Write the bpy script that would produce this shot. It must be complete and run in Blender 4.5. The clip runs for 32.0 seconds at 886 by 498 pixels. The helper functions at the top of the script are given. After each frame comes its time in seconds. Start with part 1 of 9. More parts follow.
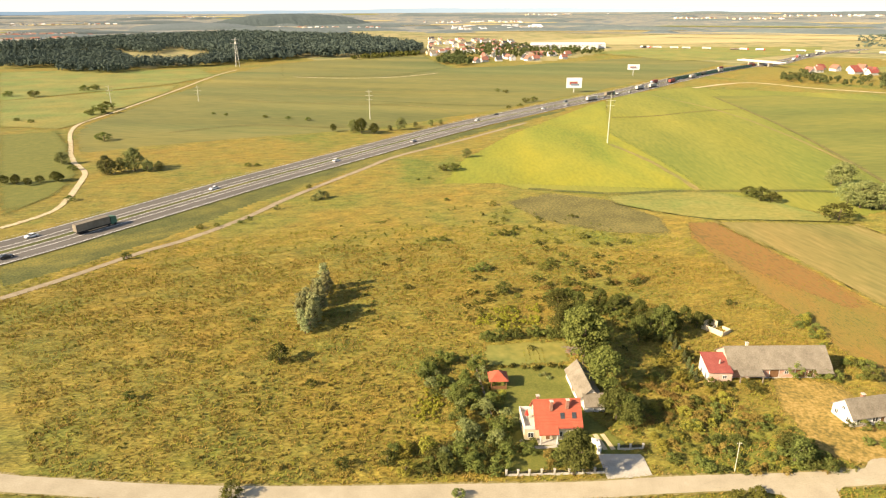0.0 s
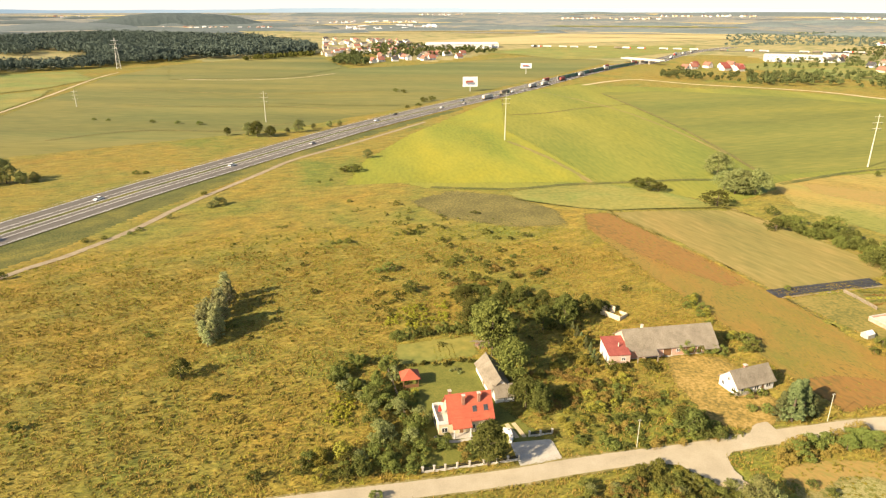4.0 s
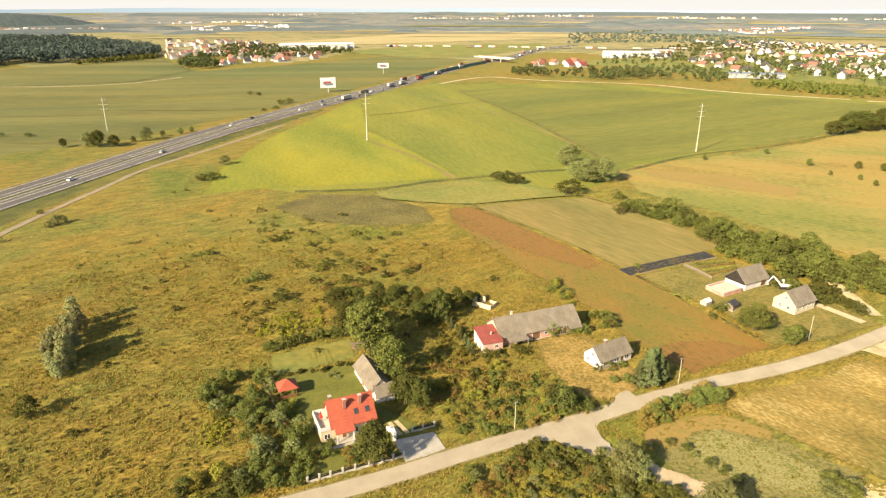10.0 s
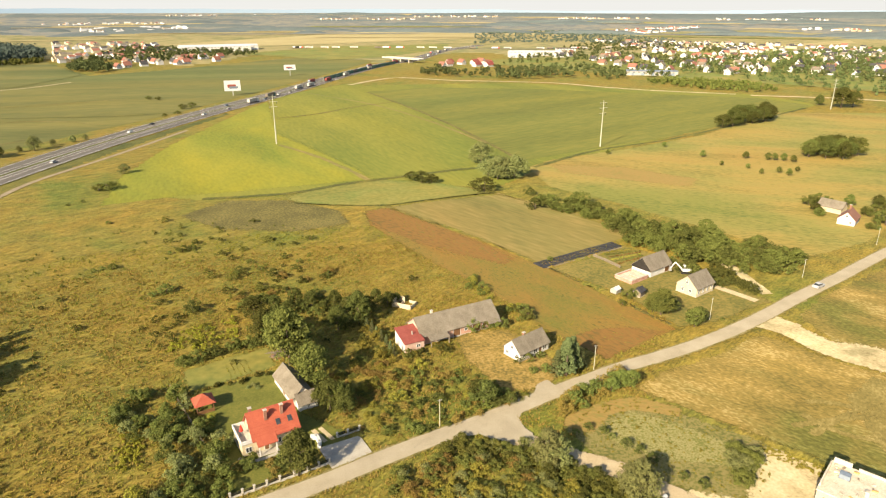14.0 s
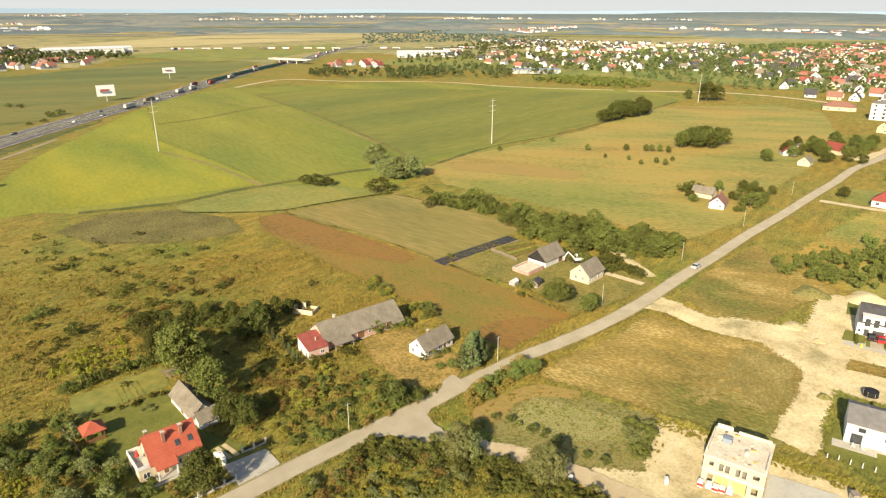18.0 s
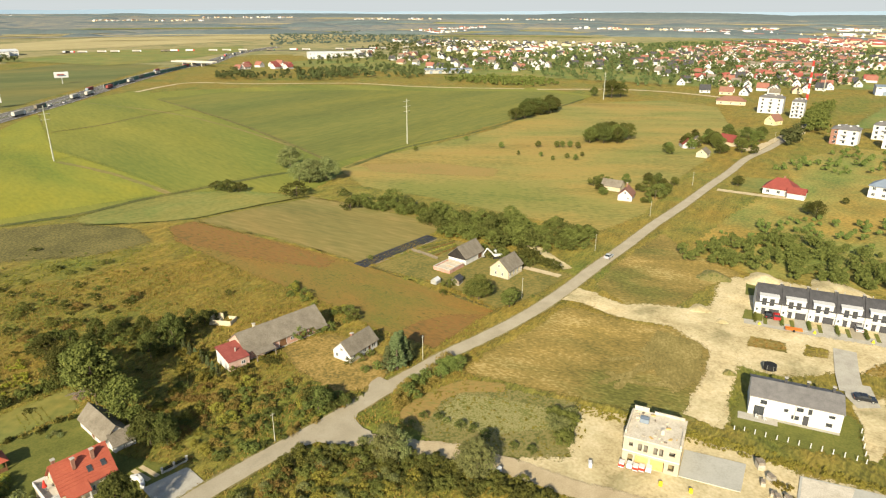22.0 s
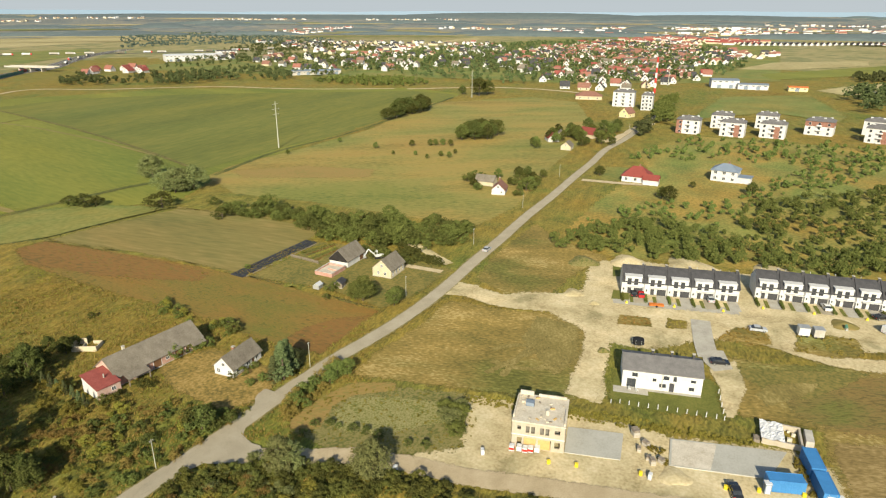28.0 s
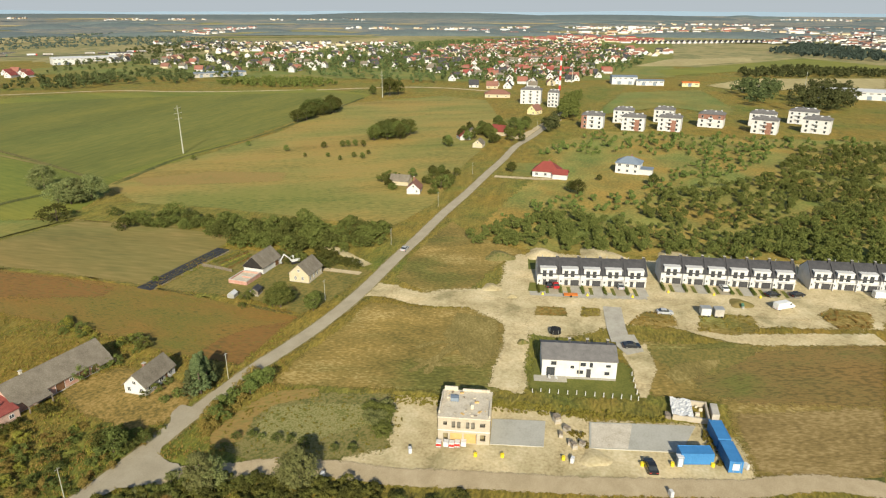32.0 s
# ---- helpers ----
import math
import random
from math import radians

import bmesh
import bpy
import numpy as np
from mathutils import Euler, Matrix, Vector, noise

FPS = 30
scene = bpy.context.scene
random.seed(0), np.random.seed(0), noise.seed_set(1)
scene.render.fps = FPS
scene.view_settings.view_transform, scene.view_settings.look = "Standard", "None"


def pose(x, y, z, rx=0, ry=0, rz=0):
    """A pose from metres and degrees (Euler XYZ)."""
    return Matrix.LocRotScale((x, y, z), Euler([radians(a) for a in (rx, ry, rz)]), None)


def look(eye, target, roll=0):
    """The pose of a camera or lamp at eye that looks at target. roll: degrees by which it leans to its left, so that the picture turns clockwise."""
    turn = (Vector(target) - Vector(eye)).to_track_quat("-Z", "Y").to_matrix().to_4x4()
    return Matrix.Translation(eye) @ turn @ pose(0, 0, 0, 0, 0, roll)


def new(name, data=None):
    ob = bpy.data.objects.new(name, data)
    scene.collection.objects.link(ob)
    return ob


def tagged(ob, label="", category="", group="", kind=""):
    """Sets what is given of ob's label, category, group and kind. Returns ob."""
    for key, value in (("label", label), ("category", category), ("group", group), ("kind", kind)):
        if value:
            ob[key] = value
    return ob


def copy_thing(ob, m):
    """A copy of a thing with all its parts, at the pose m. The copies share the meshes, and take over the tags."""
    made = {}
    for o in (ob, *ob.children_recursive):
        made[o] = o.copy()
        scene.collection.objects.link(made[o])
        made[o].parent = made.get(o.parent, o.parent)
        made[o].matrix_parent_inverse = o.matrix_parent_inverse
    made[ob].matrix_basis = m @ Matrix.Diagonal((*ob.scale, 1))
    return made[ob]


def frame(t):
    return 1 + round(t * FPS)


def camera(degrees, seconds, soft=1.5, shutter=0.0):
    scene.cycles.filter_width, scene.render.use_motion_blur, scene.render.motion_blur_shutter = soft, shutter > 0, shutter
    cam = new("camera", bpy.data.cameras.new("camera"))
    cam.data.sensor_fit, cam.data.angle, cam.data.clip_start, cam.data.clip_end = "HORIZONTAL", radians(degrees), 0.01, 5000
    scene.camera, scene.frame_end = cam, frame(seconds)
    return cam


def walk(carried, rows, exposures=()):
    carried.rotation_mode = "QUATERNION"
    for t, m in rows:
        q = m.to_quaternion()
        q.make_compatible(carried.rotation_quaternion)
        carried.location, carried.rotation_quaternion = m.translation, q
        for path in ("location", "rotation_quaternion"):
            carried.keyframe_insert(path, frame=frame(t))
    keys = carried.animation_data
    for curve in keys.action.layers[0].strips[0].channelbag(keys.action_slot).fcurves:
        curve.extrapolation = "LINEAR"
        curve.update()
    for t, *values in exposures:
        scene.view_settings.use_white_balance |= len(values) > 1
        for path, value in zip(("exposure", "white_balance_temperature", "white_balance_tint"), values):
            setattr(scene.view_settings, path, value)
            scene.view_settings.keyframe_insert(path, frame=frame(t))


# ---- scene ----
cam = camera(68.84, 32.0, soft=1.2)
# seconds, x, y, z, yaw, pitch, lean to the left
PATH = [
    (0, 0.00, 0.00, 78.00, 0.154, -20.441, -0.251),
    (0.5, 0.02, -0.04, 78.01, -0.841, -20.427, -0.104),
    (1, 0.03, -0.07, 78.01, -1.842, -20.423, -0.107),
    (1.5, 0.05, -0.11, 78.02, -2.856, -20.416, -0.095),
    (2, 0.06, -0.15, 78.03, -3.992, -20.427, -0.087),
    (2.5, 0.07, -0.18, 78.03, -5.167, -20.427, -0.090),
    (3, 0.08, -0.22, 78.04, -6.321, -20.443, -0.081),
    (3.5, 0.10, -0.25, 78.04, -7.524, -20.462, -0.055),
    (5.5, 0.13, -0.39, 78.07, -12.033, -20.468, 0.034),
    (6, 0.14, -0.43, 78.08, -13.027, -20.484, 0.036),
    (6.5, 0.14, -0.46, 78.08, -14.039, -20.481, 0.032),
    (7, 0.15, -0.49, 78.09, -15.098, -20.478, 0.061),
    (8, 0.16, -0.56, 78.10, -17.049, -20.501, 0.069),
    (9, 0.16, -0.62, 78.11, -18.948, -20.498, 0.055),
    (10, 0.16, -0.68, 78.13, -20.909, -20.470, 0.043),
    (11, 0.16, -0.75, 78.14, -22.836, -20.458, 0.022),
    (12, 0.15, -0.81, 78.15, -24.758, -20.441, 0.072),
    (13, 0.14, -0.87, 78.16, -26.774, -20.430, 0.095),
    (14, 0.13, -0.92, 78.17, -28.713, -20.414, 0.062),
    (14.5, 0.12, -0.95, 78.18, -29.873, -20.405, 0.083),
    (16.5, 0.08, -1.06, 78.20, -34.472, -20.397, 0.101),
    (17, 0.07, -1.09, 78.21, -35.639, -20.391, 0.137),
    (17.5, 0.06, -1.12, 78.22, -36.878, -20.393, 0.152),
    (18, 0.04, -1.14, 78.22, -38.143, -20.385, 0.158),
    (18.5, 0.03, -1.17, 78.23, -39.208, -20.368, 0.144),
    (19, 0.01, -1.19, 78.23, -40.148, -20.368, 0.164),
    (20, -0.02, -1.24, 78.24, -42.018, -20.358, 0.165),
    (21, -0.06, -1.29, 78.26, -43.838, -20.342, 0.160),
    (22, -0.10, -1.34, 78.27, -45.645, -20.326, 0.147),
    (23, -0.14, -1.39, 78.28, -47.486, -20.316, 0.161),
    (24, -0.19, -1.43, 78.29, -49.445, -20.295, 0.161),
    (25, -0.24, -1.48, 78.30, -51.379, -20.289, 0.196),
    (25.5, -0.27, -1.50, 78.31, -52.376, -20.286, 0.195),
    (27.5, -0.38, -1.58, 78.33, -55.895, -20.281, 0.222),
    (28, -0.41, -1.60, 78.33, -56.837, -20.280, 0.212),
    (29, -0.48, -1.64, 78.35, -58.759, -20.280, 0.203),
    (30, -0.55, -1.68, 78.36, -60.756, -20.279, 0.198),
    (31, -0.62, -1.71, 78.37, -62.674, -20.275, 0.226),
    (31.5, -0.65, -1.73, 78.37, -63.624, -20.274, 0.257),
    (32, -0.69, -1.75, 78.38, -64.583, -20.272, 0.188),
]
walk(cam, [(t, pose(x, y, z, 90 + p, 0, w) @ pose(0, 0, 0, 0, 0, r)) for t, x, y, z, w, p, r in PATH],
     [(0, 1.54, 7350, 13.5), (9, 1.38, 7200, 12.5), (13, 1.28, 7050, 11.5), (20, 0.99, 6550, 7.5), (26, 0.74, 6200, 5.5), (32, 0.51, 6050, 6.5)])

# ---- light: a low late-summer sun from behind and to one side, with a hazy sky ----
SUN_AZ, SUN_EL = 207.0, 28.5          # degrees: where the sun stands, counted from +x to +y
world = bpy.data.worlds.new("sky")
scene.world = world
world.use_nodes = True
wn = world.node_tree
sky = wn.nodes.new("ShaderNodeTexSky")
sky.sky_type = "NISHITA"
sky.sun_disc = False
sky.sun_elevation = radians(SUN_EL)
sky.sun_rotation = radians(90 - SUN_AZ)
sky.altitude, sky.air_density, sky.dust_density, sky.ozone_density = 100, 1.0, 1.6, 1.0
wn.links.new(sky.outputs[0], wn.nodes["Background"].inputs[0])
wn.nodes["Background"].inputs[1].default_value = 0.076
sun_data = bpy.data.lights.new("sun", "SUN")
sun_data.energy, sun_data.angle, sun_data.color = 4.5, radians(0.6), (1.0, 0.86, 0.64)
sun = new("sun", sun_data)
sa, se = radians(SUN_AZ), radians(SUN_EL)
sun.matrix_world = look((0, 0, 300), (-math.cos(sa) * math.cos(se), -math.sin(sa) * math.cos(se), 300 - math.sin(se)))


# ---- materials ----
def surf(name, ramp, scale=1.0, rough=0.85, bump=0.15, metal=0.0, world_space=False, fine=8.0, vary=0.0, spec=0.3, stretch=None, depth=0.05, grain=0.55):
    """A procedural surface: a colour ramp over two scales of noise, with relief. ramp: colours from low to high."""
    m = bpy.data.materials.new(name)
    m.use_nodes = True
    nt = m.node_tree
    n, ln = nt.nodes, nt.links
    bsdf = n["Principled BSDF"]
    bsdf.inputs["Roughness"].default_value = rough
    bsdf.inputs["Metallic"].default_value = metal
    bsdf.inputs["Specular IOR Level"].default_value = spec
    src = n.new("ShaderNodeNewGeometry").outputs["Position"] if world_space else n.new("ShaderNodeTexCoord").outputs["Object"]
    if stretch:
        mp = n.new("ShaderNodeMapping")
        mp.vector_type = "TEXTURE"
        mp.inputs["Rotation"].default_value = (0, 0, radians(stretch[0]))
        mp.inputs["Scale"].default_value = [1 / v for v in stretch[1]]
        ln.new(src, mp.inputs[0])
        src = mp.outputs[0]
    big = n.new("ShaderNodeTexNoise")
    big.inputs["Scale"].default_value, big.inputs["Detail"].default_value, big.inputs["Roughness"].default_value = scale, 5, 0.62
    small = n.new("ShaderNodeTexNoise")
    small.inputs["Scale"].default_value, small.inputs["Detail"].default_value = scale * fine, 4
    ln.new(src, big.inputs["Vector"])
    ln.new(src, small.inputs["Vector"])
    mixf = n.new("ShaderNodeMath")
    mixf.operation = "MULTIPLY_ADD"
    mixf.inputs[1].default_value, mixf.inputs[2].default_value = grain, 0.275 - grain / 2
    ln.new(small.outputs[0], mixf.inputs[0])
    add = n.new("ShaderNodeMath")
    add.operation = "MULTIPLY_ADD"
    add.inputs[1].default_value = 0.75
    ln.new(big.outputs[0], add.inputs[0])
    ln.new(mixf.outputs[0], add.inputs[2])
    cr = n.new("ShaderNodeValToRGB")
    el = cr.color_ramp.elements
    while len(el) < len(ramp):
        el.new(0.5)
    for i, c in enumerate(ramp):
        el[i].position = 0.46 + 0.38 * i / max(1, len(ramp) - 1)
        el[i].color = (*c, 1)
    ln.new(add.outputs[0], cr.inputs[0])
    out = cr.outputs[0]
    if vary:
        hs = n.new("ShaderNodeHueSaturation")
        oi = n.new("ShaderNodeObjectInfo")
        mr = n.new("ShaderNodeMapRange")
        mr.inputs[3].default_value, mr.inputs[4].default_value = 1 - vary, 1 + vary
        ln.new(oi.outputs["Random"], mr.inputs[0])
        ln.new(mr.outputs[0], hs.inputs["Value"])
        mh = n.new("ShaderNodeMapRange")
        mh.inputs[3].default_value, mh.inputs[4].default_value = 0.5 - vary * 0.06, 0.5 + vary * 0.06
        ln.new(oi.outputs["Random"], mh.inputs[0])
        ln.new(mh.outputs[0], hs.inputs["Hue"])
        ln.new(out, hs.inputs["Color"])
        out = hs.outputs[0]
    ln.new(out, bsdf.inputs["Base Color"])
    if world_space:
        bsdf.inputs["Diffuse Roughness"].default_value = 0.15
        # worn borders: the surface thins out in patches towards its edge
        at = n.new("ShaderNodeAttribute")
        at.attribute_name = "worn_edge"
        edge = n.new("ShaderNodeTexNoise")
        edge.inputs["Scale"].default_value, edge.inputs["Detail"].default_value, edge.inputs["Roughness"].default_value = 0.9, 9, 0.82
        ln.new(n.new("ShaderNodeNewGeometry").outputs["Position"], edge.inputs["Vector"])
        less, more = n.new("ShaderNodeMath"), n.new("ShaderNodeMath")
        less.operation, more.operation = "SUBTRACT", "MULTIPLY_ADD"
        wide = n.new("ShaderNodeMath")
        wide.operation = "MULTIPLY_ADD"
        wide.inputs[1].default_value, wide.inputs[2].default_value = 2.0, -0.48
        ln.new(edge.outputs[0], wide.inputs[0])
        ln.new(wide.outputs[0], less.inputs[0])
        ln.new(at.outputs["Fac"], less.inputs[1])
        ln.new(less.outputs[0], more.inputs[0])
        more.inputs[1].default_value, more.inputs[2].default_value, more.use_clamp = 22.0, 0.0, True
        ln.new(more.outputs[0], bsdf.inputs["Alpha"])
    if bump:
        bp = n.new("ShaderNodeBump")
        bp.inputs["Strength"].default_value, bp.inputs["Distance"].default_value = bump, depth
        ln.new(small.outputs[0], bp.inputs["Height"])
        ln.new(bp.outputs[0], bsdf.inputs["Normal"])
    return m


def leafy(name, dark, light, vary=0.3, glow=0.13):
    """Foliage: colour varies from clump to clump and from plant to plant; light passes through the leaves."""
    m = bpy.data.materials.new(name)
    m.use_nodes = True
    nt = m.node_tree
    n, ln = nt.nodes, nt.links
    n.remove(n["Principled BSDF"])
    geo, oi = n.new("ShaderNodeNewGeometry"), n.new("ShaderNodeObjectInfo")
    mix = n.new("ShaderNodeMix")
    mix.data_type = "RGBA"
    mix.inputs["A"].default_value, mix.inputs["B"].default_value = (*dark, 1), (*light, 1)
    ln.new(geo.outputs["Random Per Island"], mix.inputs["Factor"])
    hs = n.new("ShaderNodeHueSaturation")
    mr, mh = n.new("ShaderNodeMapRange"), n.new("ShaderNodeMapRange")
    mr.inputs[3].default_value, mr.inputs[4].default_value = 1 - vary, 1 + vary
    mh.inputs[3].default_value, mh.inputs[4].default_value = 0.5 - 0.03, 0.5 + 0.02
    ln.new(oi.outputs["Random"], mr.inputs[0])
    ln.new(oi.outputs["Random"], mh.inputs[0])
    ln.new(mr.outputs[0], hs.inputs["Value"])
    ln.new(mh.outputs[0], hs.inputs["Hue"])
    ln.new(mix.outputs["Result"], hs.inputs["Color"])
    di, tr, ms = n.new("ShaderNodeBsdfDiffuse"), n.new("ShaderNodeBsdfTranslucent"), n.new("ShaderNodeMixShader")
    di.inputs["Roughness"].default_value = 0.3
    ln.new(hs.outputs[0], di.inputs[0])
    ln.new(hs.outputs[0], tr.inputs[0])
    ms.inputs[0].default_value = glow
    ln.new(di.outputs[0], ms.inputs[1])
    ln.new(tr.outputs[0], ms.inputs[2])
    ln.new(ms.outputs[0], n["Material Output"].inputs[0])
    return m


def drift(m, scale, tints, stretch=None, detail=5):
    """Lets a land surface drift through tints (position in the noise, colour) over tens of metres."""
    n, ln = m.node_tree.nodes, m.node_tree.links
    bsdf = n["Principled BSDF"]
    col = bsdf.inputs["Base Color"].links[0].from_socket
    pos = n.new("ShaderNodeNewGeometry").outputs["Position"]
    if stretch:
        mp = n.new("ShaderNodeMapping")
        mp.vector_type = "TEXTURE"
        mp.inputs["Rotation"].default_value = (0, 0, radians(stretch[0]))
        mp.inputs["Scale"].default_value = (stretch[1], 1, 1)
        ln.new(pos, mp.inputs[0])
        pos = mp.outputs[0]
    wide = n.new("ShaderNodeTexNoise")
    wide.inputs["Scale"].default_value, wide.inputs["Detail"].default_value = scale, detail
    wide.inputs["Roughness"].default_value, wide.inputs["Distortion"].default_value = 0.62, 0.4
    ln.new(pos, wide.inputs["Vector"])
    tint = n.new("ShaderNodeValToRGB")
    e = tint.color_ramp.elements
    while len(e) < len(tints):
        e.new(0.5)
    for k, (p, c) in enumerate(tints):
        e[k].position, e[k].color = p, (*c, 1)
    ln.new(wide.outputs[0], tint.inputs[0])
    mul = n.new("ShaderNodeMix")
    mul.data_type, mul.blend_type = "RGBA", "MULTIPLY"
    mul.inputs["Factor"].default_value = 1.0
    ln.new(col, mul.inputs["A"])
    ln.new(tint.outputs[0], mul.inputs["B"])
    ln.new(mul.outputs["Result"], bsdf.inputs["Base Color"])
    return m


# tall grass that drifts from green through ochre to rust, with lodged clumps a metre or two long
MEADOW = surf("meadow_grass", [(0.105, 0.093, 0.018), (0.16, 0.137, 0.027), (0.215, 0.176, 0.036), (0.275, 0.222, 0.053)], 0.2, 0.95, 1.0, world_space=True, fine=6, depth=0.55, stretch=(15, (0.6, 1.5, 1)), grain=0.85)
drift(MEADOW, 0.017, ((0.34, (0.7, 0.92, 0.72)), (0.47, (1.0, 1.0, 0.92)), (0.57, (1.1, 1.0, 0.84)), (0.72, (1.06, 0.88, 0.72))))
drift(MEADOW, 0.09, ((0.32, (0.76, 0.9, 0.8)), (0.46, (0.97, 1.0, 0.96)), (0.58, (1.06, 1.02, 0.97)), (0.7, (1.05, 0.95, 0.88))), detail=7)
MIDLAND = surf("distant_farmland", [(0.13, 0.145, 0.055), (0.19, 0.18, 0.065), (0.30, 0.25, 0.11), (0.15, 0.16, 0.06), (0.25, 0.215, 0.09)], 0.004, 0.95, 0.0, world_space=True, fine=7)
DIRT = surf("grey_brown_dirt", [(0.20, 0.16, 0.10), (0.26, 0.21, 0.135), (0.32, 0.265, 0.175)], 0.3, 0.95, 0.3, world_space=True, fine=14)
# outermost land: bluish air haze is painted into these field colours
HAZED_FARLAND = surf("haze_tinted_farmland", [(0.085, 0.112, 0.122), (0.13, 0.155, 0.155), (0.25, 0.225, 0.165), (0.105, 0.135, 0.14), (0.21, 0.2, 0.16), (0.09, 0.12, 0.128)], 0.0022, 0.95, 0.0, world_space=True, fine=7)
CROP_OLIVE = surf("olive_crop", [(0.088, 0.096, 0.025), (0.132, 0.13, 0.034), (0.185, 0.166, 0.046)], 0.012, 0.95, 0.3, world_space=True, fine=22, stretch=(-14, (0.22, 1.5, 1)), depth=0.3)
CROP_GREEN = surf("green_crop", [(0.09, 0.104, 0.019), (0.135, 0.14, 0.026), (0.19, 0.176, 0.035)], 0.012, 0.95, 0.3, world_space=True, fine=24, stretch=(9, (0.25, 1.4, 1)), depth=0.3)
CROP_YELLOW = surf("yellow_green_grass", [(0.135, 0.148, 0.018), (0.19, 0.198, 0.023), (0.235, 0.23, 0.028)], 0.02, 0.95, 0.4, world_space=True, fine=25, depth=0.3, stretch=(85, (0.4, 1.2, 1)), grain=0.5)
CROP_MID = surf("mid_green_grass", [(0.11, 0.127, 0.019), (0.16, 0.168, 0.025), (0.215, 0.207, 0.034)], 0.015, 0.95, 0.35, world_space=True, fine=25, stretch=(85, (0.3, 1.4, 1)), depth=0.3, grain=0.5)
SOIL_RED = surf("rusty_weeds", [(0.13, 0.09, 0.024), (0.175, 0.1, 0.026), (0.215, 0.112, 0.03), (0.155, 0.11, 0.028)], 0.03, 0.95, 0.5, world_space=True, fine=20, stretch=(-80, (0.6, 1.5, 1)), depth=0.3, grain=1.1)
STUBBLE = surf("pale_stubble", [(0.135, 0.122, 0.036), (0.185, 0.156, 0.048), (0.25, 0.196, 0.072)], 0.03, 0.95, 0.3, world_space=True, fine=16, stretch=(-78, (0.25, 1.3, 1)), depth=0.2, grain=0.55)
PALE_GREEN = surf("pale_green_grass", [(0.115, 0.132, 0.03), (0.168, 0.175, 0.041), (0.225, 0.208, 0.055)], 0.03, 0.95, 0.3, world_space=True, fine=16, depth=0.2, grain=0.6)
VERGE = surf("green_verge", [(0.05, 0.06, 0.014), (0.085, 0.09, 0.02), (0.14, 0.13, 0.03)], 0.1, 0.95, 0.6, world_space=True, fine=14, depth=0.3, grain=1.0)
GOLD = surf("golden_meadow", [(0.15, 0.142, 0.034), (0.22, 0.186, 0.045), (0.285, 0.224, 0.058), (0.255, 0.194, 0.052)], 0.03, 0.95, 0.5, world_space=True, fine=22, depth=0.3, stretch=(-50, (0.5, 1.4, 1)), grain=0.85)
DRYGRASS = surf("dry_brown_grass", [(0.125, 0.105, 0.026), (0.185, 0.143, 0.036), (0.255, 0.19, 0.053), (0.37, 0.295, 0.115)], 0.06, 0.95, 0.6, world_space=True, fine=20, depth=0.3, stretch=(-68, (0.75, 1.3, 1)), grain=0.75)
YARD_GRASS = surf("patchy_yard_grass", [(0.105, 0.105, 0.024), (0.165, 0.14, 0.034), (0.225, 0.175, 0.048)], 0.09, 0.95, 0.5, world_space=True, fine=12, depth=0.2, grain=1.0)
BROWN_WEEDS = surf("low_brown_weeds", [(0.11, 0.086, 0.025), (0.16, 0.114, 0.035), (0.21, 0.143, 0.046), (0.14, 0.112, 0.032)], 0.05, 0.95, 0.6, world_space=True, fine=18, depth=0.3, stretch=(-62, (0.6, 1.4, 1)), grain=1.2)
COTTAGE_GRASS = surf("trodden_golden_grass", [(0.135, 0.105, 0.027), (0.2, 0.145, 0.036), (0.265, 0.18, 0.048), (0.32, 0.225, 0.075)], 0.12, 0.95, 0.6, world_space=True, fine=12, depth=0.25, grain=1.2)
CUT_STUBBLE = surf("cut_brown_stubble", [(0.16, 0.115, 0.038), (0.225, 0.16, 0.057), (0.31, 0.23, 0.095)], 0.09, 0.95, 0.5, world_space=True, fine=14, depth=0.2, stretch=(-62, (0.6, 1.5, 1)), grain=1.1)
LAWN = surf("mown_lawn", [(0.088, 0.1, 0.018), (0.122, 0.128, 0.024), (0.16, 0.15, 0.032)], 0.25, 0.95, 0.3, world_space=True, fine=12, grain=0.8)
SAND = surf("bare_sandy_soil", [(0.33, 0.265, 0.138), (0.45, 0.37, 0.208), (0.52, 0.437, 0.26), (0.59, 0.51, 0.325)], 0.12, 0.95, 0.4, world_space=True, fine=14, depth=0.15, grain=0.6)
CHALK = surf("chalky_weedy_soil", [(0.1, 0.105, 0.026), (0.155, 0.145, 0.04), (0.22, 0.185, 0.07), (0.14, 0.135, 0.034)], 0.13, 0.95, 0.5, world_space=True, fine=10, depth=0.2, grain=1.1)
ASPHALT = surf("worn_asphalt", [(0.28, 0.243, 0.17), (0.335, 0.292, 0.207), (0.385, 0.34, 0.25)], 0.2, 0.9, 0.2, world_space=True, fine=20, depth=0.03)
MOTORWAY = surf("motorway_asphalt", [(0.085, 0.078, 0.068), (0.11, 0.1, 0.088), (0.14, 0.128, 0.112)], 0.05, 0.85, 0.1, world_space=True, fine=20, stretch=(52, (0.15, 1.5, 1)))
WHITE_LINE = surf("road_marking_white", [(0.6, 0.6, 0.57), (0.75, 0.75, 0.72)], 1.0, 0.8, 0.0)
DUSTY_LANE = surf("dusty_lane", [(0.32, 0.255, 0.15), (0.4, 0.322, 0.198), (0.47, 0.387, 0.25)], 0.25, 0.95, 0.3, world_space=True, fine=16)
